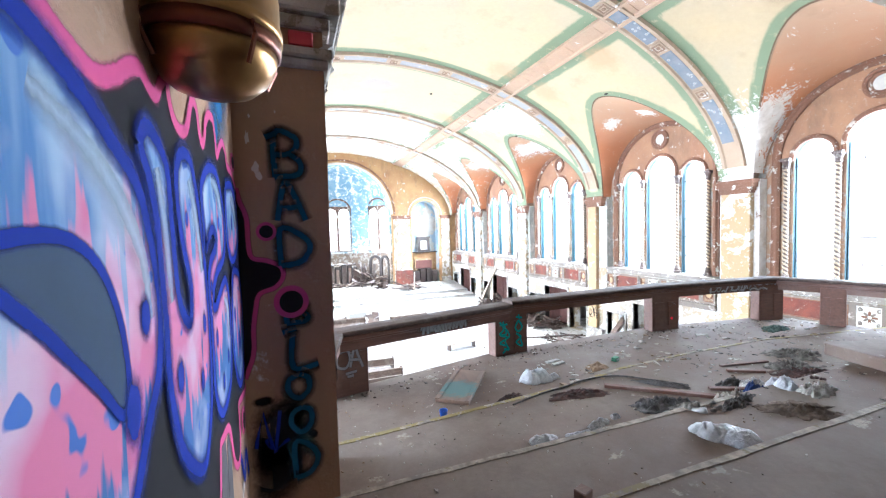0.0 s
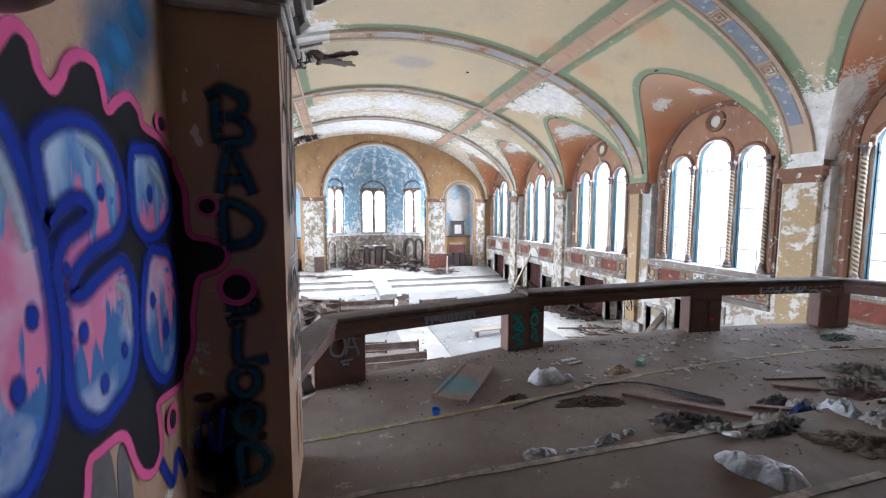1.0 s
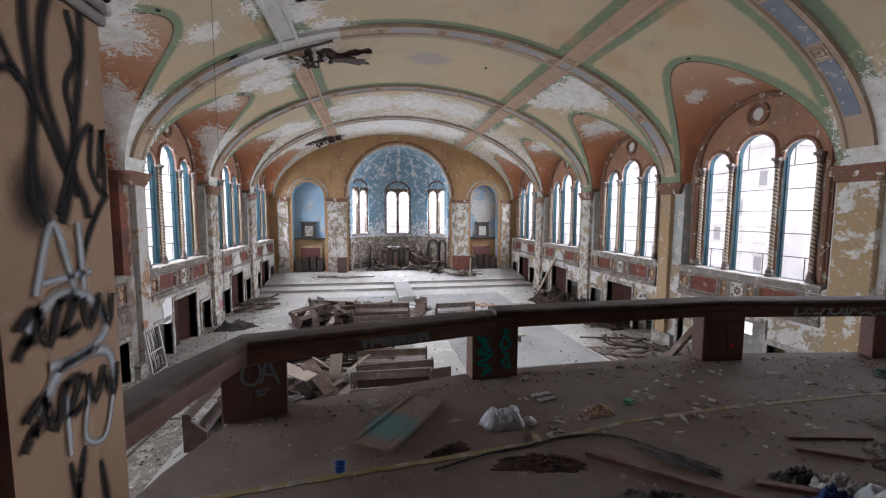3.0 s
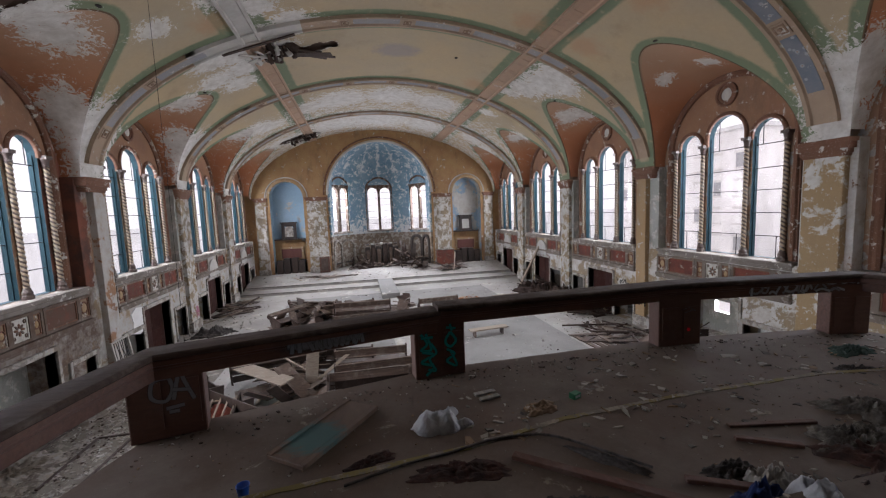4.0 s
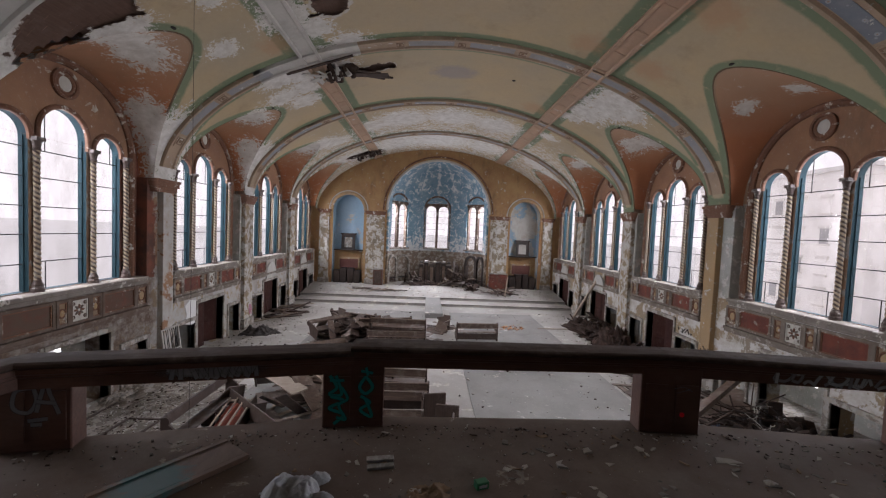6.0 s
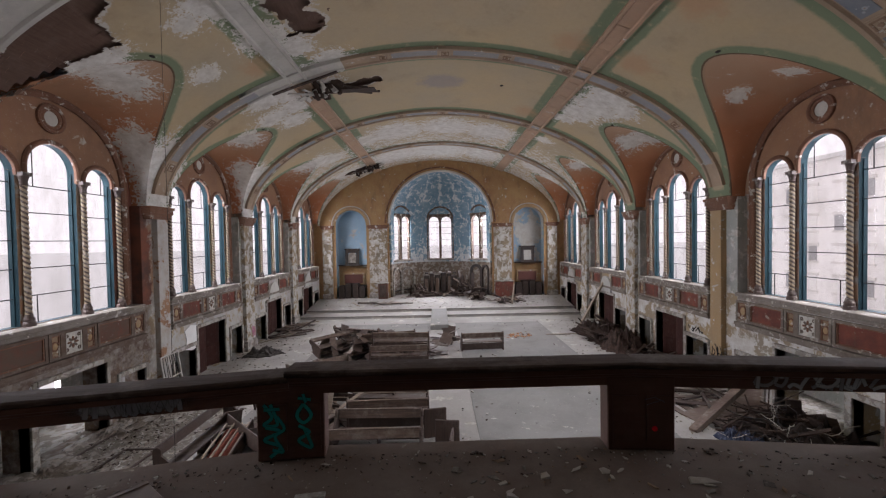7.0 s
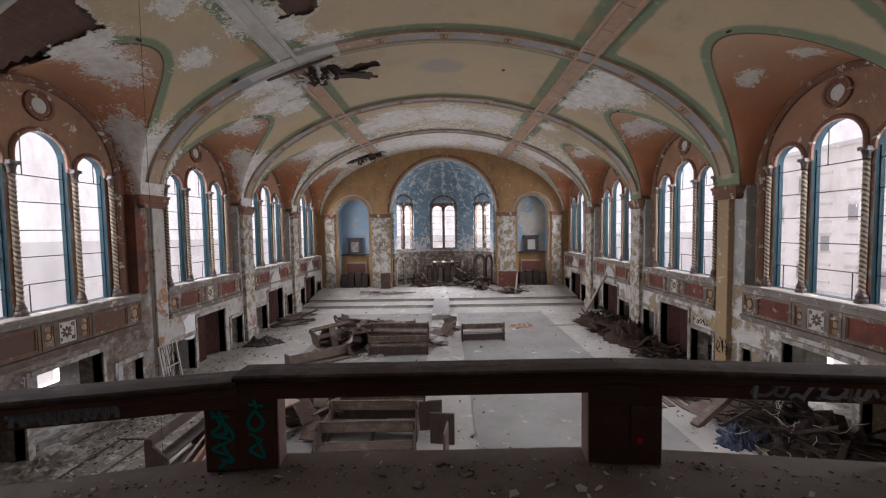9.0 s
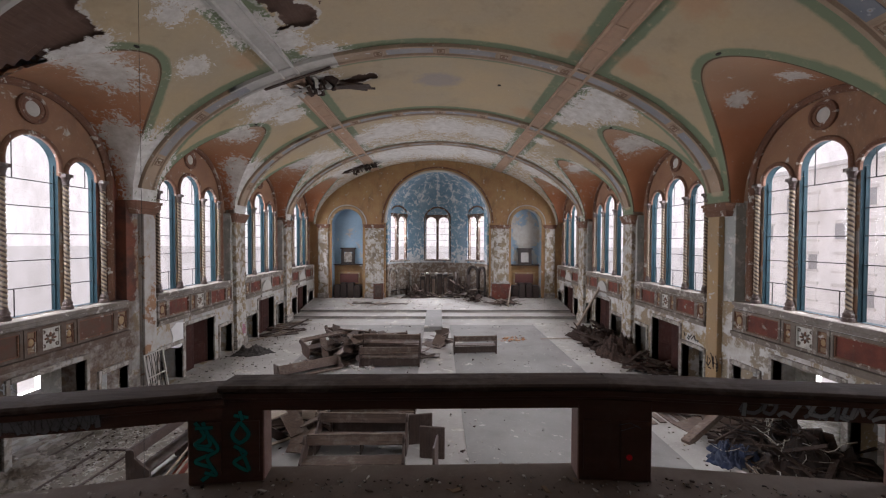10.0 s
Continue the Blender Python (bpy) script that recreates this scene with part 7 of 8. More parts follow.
lone = pew(2.25, rest(2.15, 23.5, 4), "dusty wooden pew standing alone on the nave floor")
P3 = pew(2.8, rest(-2.15, 21.3, 2), "broken wooden pew at the front of the wreckage pile")
copy_thing(P3, rest(-2.1, 22.05, -3, FLOOR + 0.55, 8))["label"] = "wooden pew stacked on other pews"
copy_thing(P3, rest(-3.0, 23.6, 14, FLOOR + 0.35, 20))["label"] = "tilted wooden pew in the wreckage pile"
copy_thing(P3, rest(-5.2, 22.6, 50, FLOOR + 0.5, -70))["label"] = "overturned wooden pew in the wreckage pile"
copy_thing(P3, rest(-6.0, 20.7, 38, FLOOR + 0.3, 85))["label"] = "pew lying on its back like a trough"
copy_thing(P3, rest(-4.6, 24.6, -20, FLOOR + 0.5, 30))["label"] = "wooden pew leaning in the wreckage pile"
R4 = pew(2.55, rest(-2.0, 12.35, 181), "dusty wooden pew turned round in the rows")
for y, rz, dz, dx in ((13.6, 178.5, 0.0, -0.02), (14.75, 2, 0.05, 0.15), (15.9, -3, 0.1, 0.1)):
    copy_thing(R4, rest(-2.0 + dx, y, rz, FLOOR + 0.02 + dz))
M_pewdark = wood("dark_stained_pew", (0.04, 0.024, 0.018), (0.075, 0.046, 0.034), 0.55, 0, 0.7, 0.15)
R3 = pew(3.1, rest(-7.0, 13.4, -91), "dark pew with rounded ends standing askew", M_pewdark)
copy_thing(R3, rest(-5.45, 13.65, -43, FLOOR + 0.45, 82))["label"] = "overturned pew lying on its back like a trough"
slab_b = tagged(link("loose_board", one_box(-1.25, 1.25, -0.27, 0.27, 0, 0.05, None, 0.01), M_pewpale), "pale wide board lying across an overturned pew", "board", "loose bench boards")
slab_b.matrix_world = pose(-5.45, 14.75, 0.62, 4, 3, -41)
slab_b = tagged(link("loose_board", one_box(-0.2, 0.2, -0.025, 0.025, 0, 1.5, None, 0.01), M_pewpale), "pale board leaning upright against broken pews", "board", "loose bench boards")
slab_b.matrix_world = pose(-3.95, 14.5, FLOOR + 0.02, -14, 8, 10)
copy_thing(R3, rest(-5.2, 16.4, 15, FLOOR + 0.4, 35))["label"] = "wooden pew leaning on wreckage"
copy_thing(R3, rest(-3.3, 16.6, -10, FLOOR + 0.2, 15))["label"] = "wooden pew leaning on wreckage"
# loose end panels beside the rows
for x, y, rz, z, rx in ((-0.35, 14.0, 10, FLOOR + 0.02, 0), (0.0, 13.2, -8, FLOOR + 0.02, 0), (0.1, 12.4, 82, FLOOR + 0.02, 0)):
    bm = one_box(-0.35, 0.35, -0.03, 0.03, 0, 0.9, None, 0.02)
    e = tagged(link("loose_board", bm, M_pewd), "dark loose bench board standing upright", "board", "loose bench boards")
    e.matrix_world = rest(x, y, rz, z, rx)
bench = tagged(link("bench_top", one_box(-0.95, 0.95, -0.2, 0.2, 0.3, 0.36, None, 0.01), M_pewpale), "pale low bench on the open floor", "bench")
bench.matrix_world = rest(3.6, 18.7, 6)
for x in (-0.7, 0.7):
    part("leg", one_box(x - 0.03, x + 0.03, -0.15, 0.15, 0, 0.3, None, 0.005), M_pewd, bench)

M_brownd = wood("soaked_dark_timber", (0.035, 0.022, 0.017), (0.075, 0.048, 0.036), 0.85, 0, 0.8, 0.12)
PLANKS = []
for i, (l, w, h, mt) in enumerate(((1.6, 0.2, 0.025, M_pew), (2.4, 0.12, 0.03, M_pewpale), (1.0, 0.3, 0.02, M_pew), (2.0, 0.3, 0.025, M_pewd), (1.3, 0.07, 0.05, M_pewpale), (2.8, 0.09, 0.06, M_pewd), (1.5, 0.55, 0.025, M_pew), (1.1, 0.45, 0.03, M_pewd), (0.8, 0.6, 0.03, M_pew), (1.4, 0.16, 0.03, M_brownd), (0.9, 0.06, 0.05, M_brownd), (0.7, 0.34, 0.025, M_brownd), (1.8, 0.03, 0.03, M_pewpale), (1.1, 0.035, 0.03, M_brownd), (0.6, 0.09, 0.02, M_pew))):
    me = bpy.data.meshes.new("plank")
    bm = one_box(-l / 2, l / 2, -w / 2, w / 2, -h / 2, h / 2)
    bm.to_mesh(me)
    bm.free()
    me.materials.append(mt)
    PLANKS.append(me)


def wreck(label, x, y, rx, ry, top, n, seed, flat=25, z=FLOOR + 0.03, choose=None, category="debris pile"):
    """A heap of thrown planks and panels; the pile is highest in the middle."""
    ob = tagged(new("debris_pile"), label, category, "wreckage piles")
    ob.matrix_world = pose(x, y, z)
    rnd = random.Random(seed)
    for k in range(n):
        a, r = rnd.uniform(0, 6.283), math.sqrt(rnd.random())
        px, py = rx * r * math.cos(a), ry * r * math.sin(a)
        q = new("plank", PLANKS[rnd.choice(choose or range(6))])
        q.parent = ob
        hz = top * (1 - r * r) * rnd.random()
        t1 = rnd.gauss(0, flat) if hz > 0.1 or rnd.random() < 0.3 else rnd.gauss(0, 3)
        lift = abs(math.sin(radians(t1))) * 0.8
        q.matrix_local = pose(px, py, max(hz, 0.03) + lift * 0.75, rnd.gauss(0, flat), t1, rnd.uniform(0, 360))
    return ob


wreck("pile of smashed pew boards in the nave", -4.6, 23.2, 2.2, 1.8, 1.0, 95, 41, 20, choose=(2, 6, 7, 8, 8, 6, 0, 2, 11))
wreck("pile of broken pew panels in the nave", -2.0, 22.9, 1.7, 0.9, 1.2, 44, 42, 22, choose=(2, 6, 7, 8, 8))
wreck("pale broken boards beside the rear pews", -4.6, 14.8, 1.3, 1.5, 0.8, 34, 43, 22, choose=(0, 1, 2, 6, 8, 3))
# pale slats laid over the red padding
slats = tagged(new("slat_frame"), "pale slatted frame with worn red padding, fallen aslant", "pew frame")
slats.matrix_world = pose(-6.25, 13.0, FLOOR + 0.42, 0, -9, 94)
for k in range(4):
    part("slat", one_box(-1.0, 1.0, -0.36 + k * 0.22, -0.32 + k * 0.22, 0.0, 0.06, None, 0.006), M_pewpale, slats)
for x in (-0.95, 0.95):
    part("end_bar", one_box(x - 0.04, x + 0.04, -0.4, 0.4, -0.05, 0.0, None, 0.006), M_pewpale, slats)
part("padding", one_box(-0.9, 0.9, -0.3, 0.3, -0.16, -0.06, None, 0.03), M_kneel, slats, "worn red padding")
part("side_board", one_box(-1.05, 1.05, -0.44, -0.4, -0.3, 0.12, None, 0.01), M_pewd, slats)
wreck("dark timber heap against the side wall", 9.7, 25.2, 1.1, 2.6, 0.9, 62, 45, 16, choose=(9, 10, 11, 11))
wreck("dark splintered timber near the doors", 10.1, 20.9, 0.9, 1.2, 0.35, 50, 46, 10, choose=(9, 10, 11))
wreck("planks strewn flat over the side aisle", 9.0, 17.2, 1.4, 1.4, 0.06, 26, 47, 3, choose=(3, 5, 0, 9, 10))
wreck("tangled timber heap below the gallery", 10.0, 13.2, 1.5, 1.7, 0.75, 150, 48, 16, choose=(10, 13, 13, 10, 13, 11, 9))
wreck("broken lath and wire below the gallery", 9.2, 12.6, 0.9, 1.0, 0.25, 26, 58, 12, choose=(10, 12, 10, 10))
wires = tagged(new("tangled_wire"), "tangle of thin bent wire and cable on rubble", "wire")
wires.matrix_world = pose(9.3, 12.9, FLOOR + 0.1)
rnd = random.Random(93)
for k in range(30):
    a, r = rnd.uniform(0, 6.283), rnd.uniform(0, 1.3)
    p = Vector((r * math.cos(a), r * math.sin(a), rnd.uniform(0.35, 0.8)))
    d = Vector((rnd.gauss(0, 1), rnd.gauss(0, 1), rnd.gauss(0, 0.3))).normalized()
    pts = [p.copy()]
    for q in range(9):
        d = (d + Vector((rnd.gauss(0, 0.35), rnd.gauss(0, 0.35), rnd.gauss(0, 0.3)))).normalized()
        p = p + d * 0.16
        p.z = min(max(p.z, 0.15), 1.0)
        pts.append(p.copy())
    bm = bmesh.new()
    tube(bm, pts, rnd.choice((0.006, 0.009, 0.012)), 5)
    part("wire", bm, (M_iron, M_paper, M_brownd)[k % 3], wires)
panel = tagged(link("fallen_partition", one_box(-1.9, 1.9, -0.55, 0.55, 0, 0.05, None, 0.01), M_pew), "large brown wooden panel lying aslant on rubble", "panel")
panel.matrix_world = pose(9.9, 15.3, FLOOR + 0.12, 6, -5, 20)
for x0, y0, x1, y1 in ((-10.7, 12.2, -10.5, 17.5), (-9.55, 11.6, -9.5, 13.7), (-8.65, 11.6, -8.55, 13.6)):
    plank(x0, y0, x1, y1, FLOOR, 0.07, 0.04, M_pewd, "dark timber still fixed to the bare floor")
plank(-9.5, 13.72, -8.2, 13.69, FLOOR, 0.07, 0.04, M_pewd, "dark cross timber on the bare floor")
heap("debris_mound", "low rubble and dust along the side wall", "debris pile", -10.6, 12.4, FLOOR, 1.2, 1.0, 0.16, M_stone, 70, 0, 1.8, freq=8)
heap("debris_mound", "plaster rubble strewn along the side wall", "debris pile", -10.9, 15.4, FLOOR, 0.7, 1.6, 0.2, M_stone, 71, 0, 1.8, freq=8)
wreck("broken frame and boards on the chancel floor", 5.9, 36.4, 1.2, 0.7, 0.25, 20, 50, 18, 0.32)
wreck("broken furniture before the altar", 2.2, 38.6, 1.2, 0.8, 1.1, 56, 51, 35, 0.5, (9, 10, 11, 7, 3, 1))
wreck("dark toppled furniture on the chancel floor", 3.4, 37.0, 0.6, 0.4, 0.4, 14, 57, 20, 0.38, (9, 10, 11))
wreck("broken boards before the altar", -1.9, 38.8, 0.9, 0.6, 0.7, 34, 52, 28, 0.5, (9, 10, 11, 7, 2))
wreck("rubbish strewn along the altar foot", 0.2, 38.9, 1.8, 0.4, 0.25, 40, 59, 14, 0.5, (9, 10, 11, 4))
plank(6.5, 26.45, 8.45, 26.55, FLOOR, 0.14, 0.04, M_pewpale, "long pale plank lying on the floor")
wreck("broken pew ends behind the lone pew", 0.15, 25.4, 0.5, 0.8, 0.5, 12, 53, 20, choose=(6, 7, 8, 0))
wreck("rubbish and laths along the wall", -10.2, 28.6, 0.6, 2.4, 0.1, 22, 54, 6)
wreck("scattered boards on the chancel floor", -5.5, 36.2, 2.2, 0.5, 0.04, 12, 55, 3, 0.28)
heap("debris_mound", "dark upholstery wreck beside the wall", "furniture wreck", -9.7, 23.4, FLOOR, 0.9, 0.6, 0.55, M_cloth_d, 60, 20, 1.5, freq=4)
heap("debris_mound", "dark heap of torn carpet by the wall", "carpet heap", 9.7, 23.1, FLOOR, 1.1, 1.4, 1.15, cloth("brown_carpet", (0.085, 0.052, 0.04), (0.045, 0.032, 0.027)), 61, 0, 2.0, freq=7)
heap("debris_mound", "dark heap of timber and cloth by the wall", "debris pile", 9.8, 25.6, FLOOR, 1.2, 2.2, 1.0, cloth("dark_debris", (0.06, 0.036, 0.028), (0.035, 0.025, 0.021)), 62, 0, 2.1, freq=8)
heap("tarpaulin", "crumpled blue tarpaulin on the nave floor", "tarpaulin", 8.35, 13.1, FLOOR, 0.7, 0.6, 0.45, plain("blue_tarp", (0.02, 0.035, 0.085), 0.5, 0, 0.7, 9), 63, 20, 2.2, freq=7)
heap("debris_mound", "brown rubble heap below the gallery", "debris pile", 10.1, 13.0, FLOOR, 1.7, 1.8, 1.0, plain("brown_rubble", (0.045, 0.034, 0.029), 0.95, 0, 0.6, 9), 64, 10, 1.5, freq=6)
heap("debris_mound", "red and white rubbish heap near the doors", "debris pile", 10.2, 21.1, FLOOR, 0.6, 0.45, 0.25, plain("red_rubbish", (0.26, 0.1, 0.07), 0.9, 0, 0.8, 12), 65, 10, 1.7, freq=7)
heap("debris_mound", "white crumpled sheet near the doors", "cloth", 9.7, 21.2, FLOOR, 0.4, 0.25, 0.15, M_cloth_w, 66, 10, 1.5, freq=5)
beam = tagged(link("timber_beam", one_box(-0.09, 0.09, -0.06, 0.06, 0, 3.7, None, 0.01), M_pewpale), "pale timber beam leaning against the side wall", "beam")
d = Vector((10.95, 28.6, 2.5)) - Vector((9.3, 28.4, FLOOR))
beam.matrix_world = Matrix.Translation((9.3, 28.4, FLOOR)) @ d.to_track_quat('Z', 'Y').to_matrix().to_4x4()
beam = tagged(link("timber_beam", one_box(-0.12, 0.12, -0.1, 0.1, 0, 4.2, None, 0.01), M_pew), "brown timber leaning over the rubble", "beam")
d = Vector((10.9, 15.6, 0.9)) - Vector((7.6, 14.0, FLOOR))
beam.matrix_world = Matrix.Translation((7.6, 14.0, FLOOR)) @ d.to_track_quat('Z', 'Y').to_matrix().to_4x4()
rnd = random.Random(77)
spots = []
for k in range(2200):
    side = rnd.choice((-1, 1))
    spots.append((side * (11.0 - abs(rnd.gauss(0, 1.6))), rnd.uniform(9, 31), FLOOR))
for k in range(1100):
    spots.append((rnd.uniform(-10.5, 10.5), rnd.uniform(9, 31), FLOOR + 0.02))
for k in range(1100):
    yy = rnd.uniform(34.8, 38.6)
    spots.append((rnd.uniform(-10.5, 10.5), yy, 0.05 + 0.45 * min(1, (yy - 34.5) / 3.5)))
for k in range(1900):
    spots.append((rnd.gauss(-9.3, 1.1), rnd.uniform(9.5, 16.5), FLOOR))
scatter("plaster_debris", "fallen plaster and splinters over the nave floor", spots, [M_white, M_paper, M_stone, M_stone, M_brownd], 78, (0.015, 0.07), (0.15, 0.6))
spots = [(rnd.gauss(4.7, 0.45), rnd.gauss(26.3, 0.35), FLOOR + 0.02) for k in range(90)]
scatter("wood_chips", "orange-brown broken wood chips on the nave floor", spots, [plain("orange_chips", (0.42, 0.2, 0.1), 0.85), M_pewpale, M_redwood], 80, (0.05, 0.16), (0.08, 0.3))
spots = [(rnd.gauss(-3.4, 0.4), rnd.gauss(21.0, 0.25), FLOOR + 0.03) for k in range(70)]
scatter("plaster_debris", "white plaster rubble before the pew pile", spots, [M_white, M_paper], 79, (0.04, 0.1), (0.2, 0.7))

# ---- chancel furniture ----
M_altar = wood("altar_wood", (0.022, 0.014, 0.011), (0.048, 0.03, 0.022), 0.55, 2, 0.8, 0.06)
altar = tagged(new("altar"), "dark carved wooden altar with broken crown", "altar")
altar.matrix_world = pose(0.05, 40.4, 0.5)
for i, x in enumerate((-1.35, -0.85, -0.3, 0.3, 0.85, 1.35)):
    h = (1.8, 2.0, 1.85, 2.05, 2.0, 1.75)[i]
    w = 0.2 if i in (1, 4) else 0.24
    bm = bmesh.new()
    box(bm, x - w, x + w, -0.35, 0.35, 0, h)
    bevelled(bm, 0.02)
    b = part("block", bm, M_altar, altar)
    part("panel", one_box(x - w * 0.65, x + w * 0.65, -0.375, -0.34, 0.25, h - 0.3, None, 0.01), M_pewd if i % 2 else M_pew, b)
part("base", one_box(-1.8, 1.8, -0.55, 0.5, -0.02, 0.16, None, 0.02), M_altar, altar)
for k in range(7):
    part("crown_piece", one_box(-1.5 + k * 0.45, -1.2 + k * 0.45, -0.3, 0.3, 1.98 + 0.05 * (k % 3), 2.1 + 0.05 * (k % 2), None, 0.02), M_white if k % 2 else M_altar, altar)


def stall_arches(a0, a1, n, top, mat, label):
    """A row of arched wall stalls that follows the apse wall."""
    ob = tagged(new("choir_stalls"), label, "choir stalls")
    for k in range(n):
        a = radians(a0 + (a1 - a0) * (k + 0.5) / n)
        base = apse_frame(a)
        w = abs(radians(a1 - a0)) / n * AR * 0.84 / 2 - 0.02
        bm = bmesh.new()
        plate(bm, lambda u, v, d: base @ Vector((u, AR - 0.4 + d, v)), arch_loop(0, w, 0.5, top - w, 16), [arch_loop(0, w - 0.22, 0.52, top - w, 16)], 0.3)
        part("arch", bm, mat, ob)
        part("seat", one_box(-w + 0.12, w - 0.12, AR - 0.38, AR - 0.05, 0.9, 1.0, base), M_altar, ob)
        part("back_panel", one_box(-w + 0.1, w - 0.1, AR - 0.1, AR - 0.04, 0.5, top - w, base), M_altar, ob)
    return ob


stall_arches(40, 82, 2, 3.3, M_altar, "dark arched choir stalls against the apse wall")
stall_arches(-82, -34, 2, 3.2, M_stone, "pale arched wall stalls against the apse wall")
part_ledge = bmesh.new()
path = [(AX + (AR - 0.05) * math.sin(radians(a)), END + 0.3 + (AR - 0.05) * FLAT * math.cos(radians(a)), 3.45) for a in range(-88, 89, 4)]
sweep(part_ledge, path, [((math.sin(radians(a)), math.cos(radians(a)), 0), (0, 0, 1)) for a in range(-88, 89, 4)], [(-0.12, 0.0), (-0.12, 0.12), (0.1, 0.18), (0.1, 0.0)])
structure("trim", part_ledge, M_stone, "stone ledge under the apse windows", "ledge")
for (c, h, sp), tone in zip(NICHES, (1, 2)):
    alt = tagged(new("side_altar"), "dark wooden side altar with a reddish panel in the niche", "altar")
    alt.matrix_world = pose(c, END + 0.45, 0.5)
    for x in (-0.95, -0.35, 0.3, 0.9):
        part("block", one_box(x - 0.27, x + 0.27, -0.5, 0.3, 0.0, 1.15 + 0.2 * (abs(x) < 0.5), None, 0.02), M_altar, alt)
    part("red_panel", one_box(-0.85, 0.85, 0.28, 0.36, 1.3, 2.15, None, 0.02), plain("red_brown_panel", (0.13, 0.045, 0.035), 0.7), alt)
    part("panel_frame", one_box(-1.0, 1.0, 0.32, 0.42, 1.2, 2.3, None, 0.02), M_pil, alt)
    shelf = tagged(link("niche_shelf", one_box(-1.35, 1.35, -0.02, 0.5, 0, 0.09, None, 0.01), M_altar), "dark shelf across the niche", "shelf")
    shelf.matrix_world = pose(c, END + 0.42, 3.46)
    pic = tagged(new("picture_frame"), "dark framed empty picture standing on the niche shelf", "picture frame")
    pic.matrix_world = pose(c - 0.1 if c < 0 else c + 0.05, END + 0.7, 3.55, -6)
    for x0, x1, z0, z1 in ((-0.64, -0.36, 0, 1.4), (0.36, 0.64, 0, 1.4), (-0.36, 0.36, 1.12, 1.4), (-0.36, 0.36, 0, 0.2), (-0.74, 0.74, 1.4, 1.52), (-0.76, 0.76, -0.03, 0.04)):
        part("frame_bar", one_box(x0, x1, -0.04, 0.04, z0, z1, None, 0.01), M_altar, pic)
    bm = bmesh.new()
    plate(bm, lambda u, v, d: (u, 0.0 + d, v), arch_loop(0, 0.38, 0.15, 0.8, 14), [], 0.02)
    part("backing", bm, M_white if tone == 2 else M_stone, pic)
for x0, x1, mt in ((-5.6, -4.75, M_redwood), (5.05, 6.65, M_redpan)):
    pod = tagged(new("pulpit_base"), "reddish wooden cabinet at the foot of the pier", "cabinet")
    part("body", one_box(x0, x1, END - 0.75, END - 0.2, 0.5, 1.88, None, 0.02), mt, pod)
    part("top", one_box(x0 - 0.05, x1 + 0.05, END - 0.8, END - 0.2, 1.88, 1.95, None, 0.01), M_stone, pod)
    part("door", one_box(x0 + 0.12, x1 - 0.12, END - 0.775, END - 0.74, 0.65, 1.75, None, 0.01), M_pewd if x0 < 0 else M_redpan, pod)

# door leaves: shut in the middle doorways of the second bay, ajar elsewhere
k = 1
for side in (-1, 1):
    for i, c in enumerate(CENTRES):
        if i in (0, 1):
            continue
        for e in (-1, 1):
            dr = thing("door_%d" % k, "dark brown panelled door leaf, " + ("ajar" if e * side > 0 and i == 2 else "shut"), "door", kind="structure")
            k += 1
            ang = 25 if (i == 2 and e > 0) else 0
            dr.matrix_world = Matrix.Translation((side * (LOW + 0.3), c + e * 1.1, FLOOR)) @ Matrix.Rotation(radians(side * e * ang), 4, 'Z')
            y0, y1 = sorted((0, -e * 1.08))
            part("leaf", one_box(-0.03, 0.03, y0, y1, 0.01, 2.24, None, 0.006), M_door, dr)
            for z0, z1 in ((0.15, 0.95), (1.1, 2.05)):
                part("panel", one_box(-0.045, 0.045, y0 + 0.16, y1 - 0.16, z0, z1, None, 0.012), M_door, dr)

# hanging lath and plaster by the broken rib, and a fine hanging wire
hang = tagged(new("hanging_lath"), "broken lath and plaster hanging from the vault", "ceiling debris")
rnd = random.Random(91)
for a, b, w, mt in (((-6.6, 17.9, 11.6), (-4.0, 17.75, 12.42), 0.16, M_brownd), ((-6.1, 18.2, 11.75), (-4.9, 19.1, 12.0), 0.2, M_white), ((-5.9, 18.9, 11.7), (-4.7, 18.5, 12.15), 0.24, M_white), ((-5.6, 19.3, 11.85), (-4.5, 18.9, 12.2), 0.15, M_pewpale), ((-5.5, 18.2, 11.9), (-4.9, 19.6, 12.05), 0.13, M_white)):
    a, b = Vector(a), Vector(b)
    bm = one_box(-w / 2, w / 2, -0.02, 0.02, 0, (b - a).length, Matrix.Translation(a) @ (b - a).to_track_quat('Z', 'Y').to_matrix().to_4x4(), 0.006)
    part("lath", bm, mt, hang)
for k in range(26):
    w = rnd.uniform(0.08, 0.26)
    x, y = rnd.gauss(-4.85, 0.28), rnd.gauss(18.95, 0.25)
    bm = one_box(-w, w, -w * 0.6, w * 0.6, -w * 0.35, w * 0.35, pose(x, y, barrel(x) - rnd.uniform(0.08, 0.4), rnd.uniform(0, 90), rnd.uniform(0, 90), rnd.uniform(0, 90)))
    part("chunk", bm, (M_brownd, M_brownd, M_white)[k % 3], hang)
for k in range(30):
    w = rnd.uniform(0.08, 0.3)
    x, y = rnd.gauss(-5.9, 0.45), rnd.gauss(35.3, 0.25)
    bm = one_box(-w, w, -w * 0.6, w * 0.6, -w * 0.3, w * 0.3, pose(x, y, barrel(x) - rnd.uniform(0.05, 0.35), rnd.uniform(0, 90), rnd.uniform(0, 90), rnd.uniform(0, 90)))
    part("chunk", bm, (M_brownd, M_white, M_brownd)[k % 3], hang)
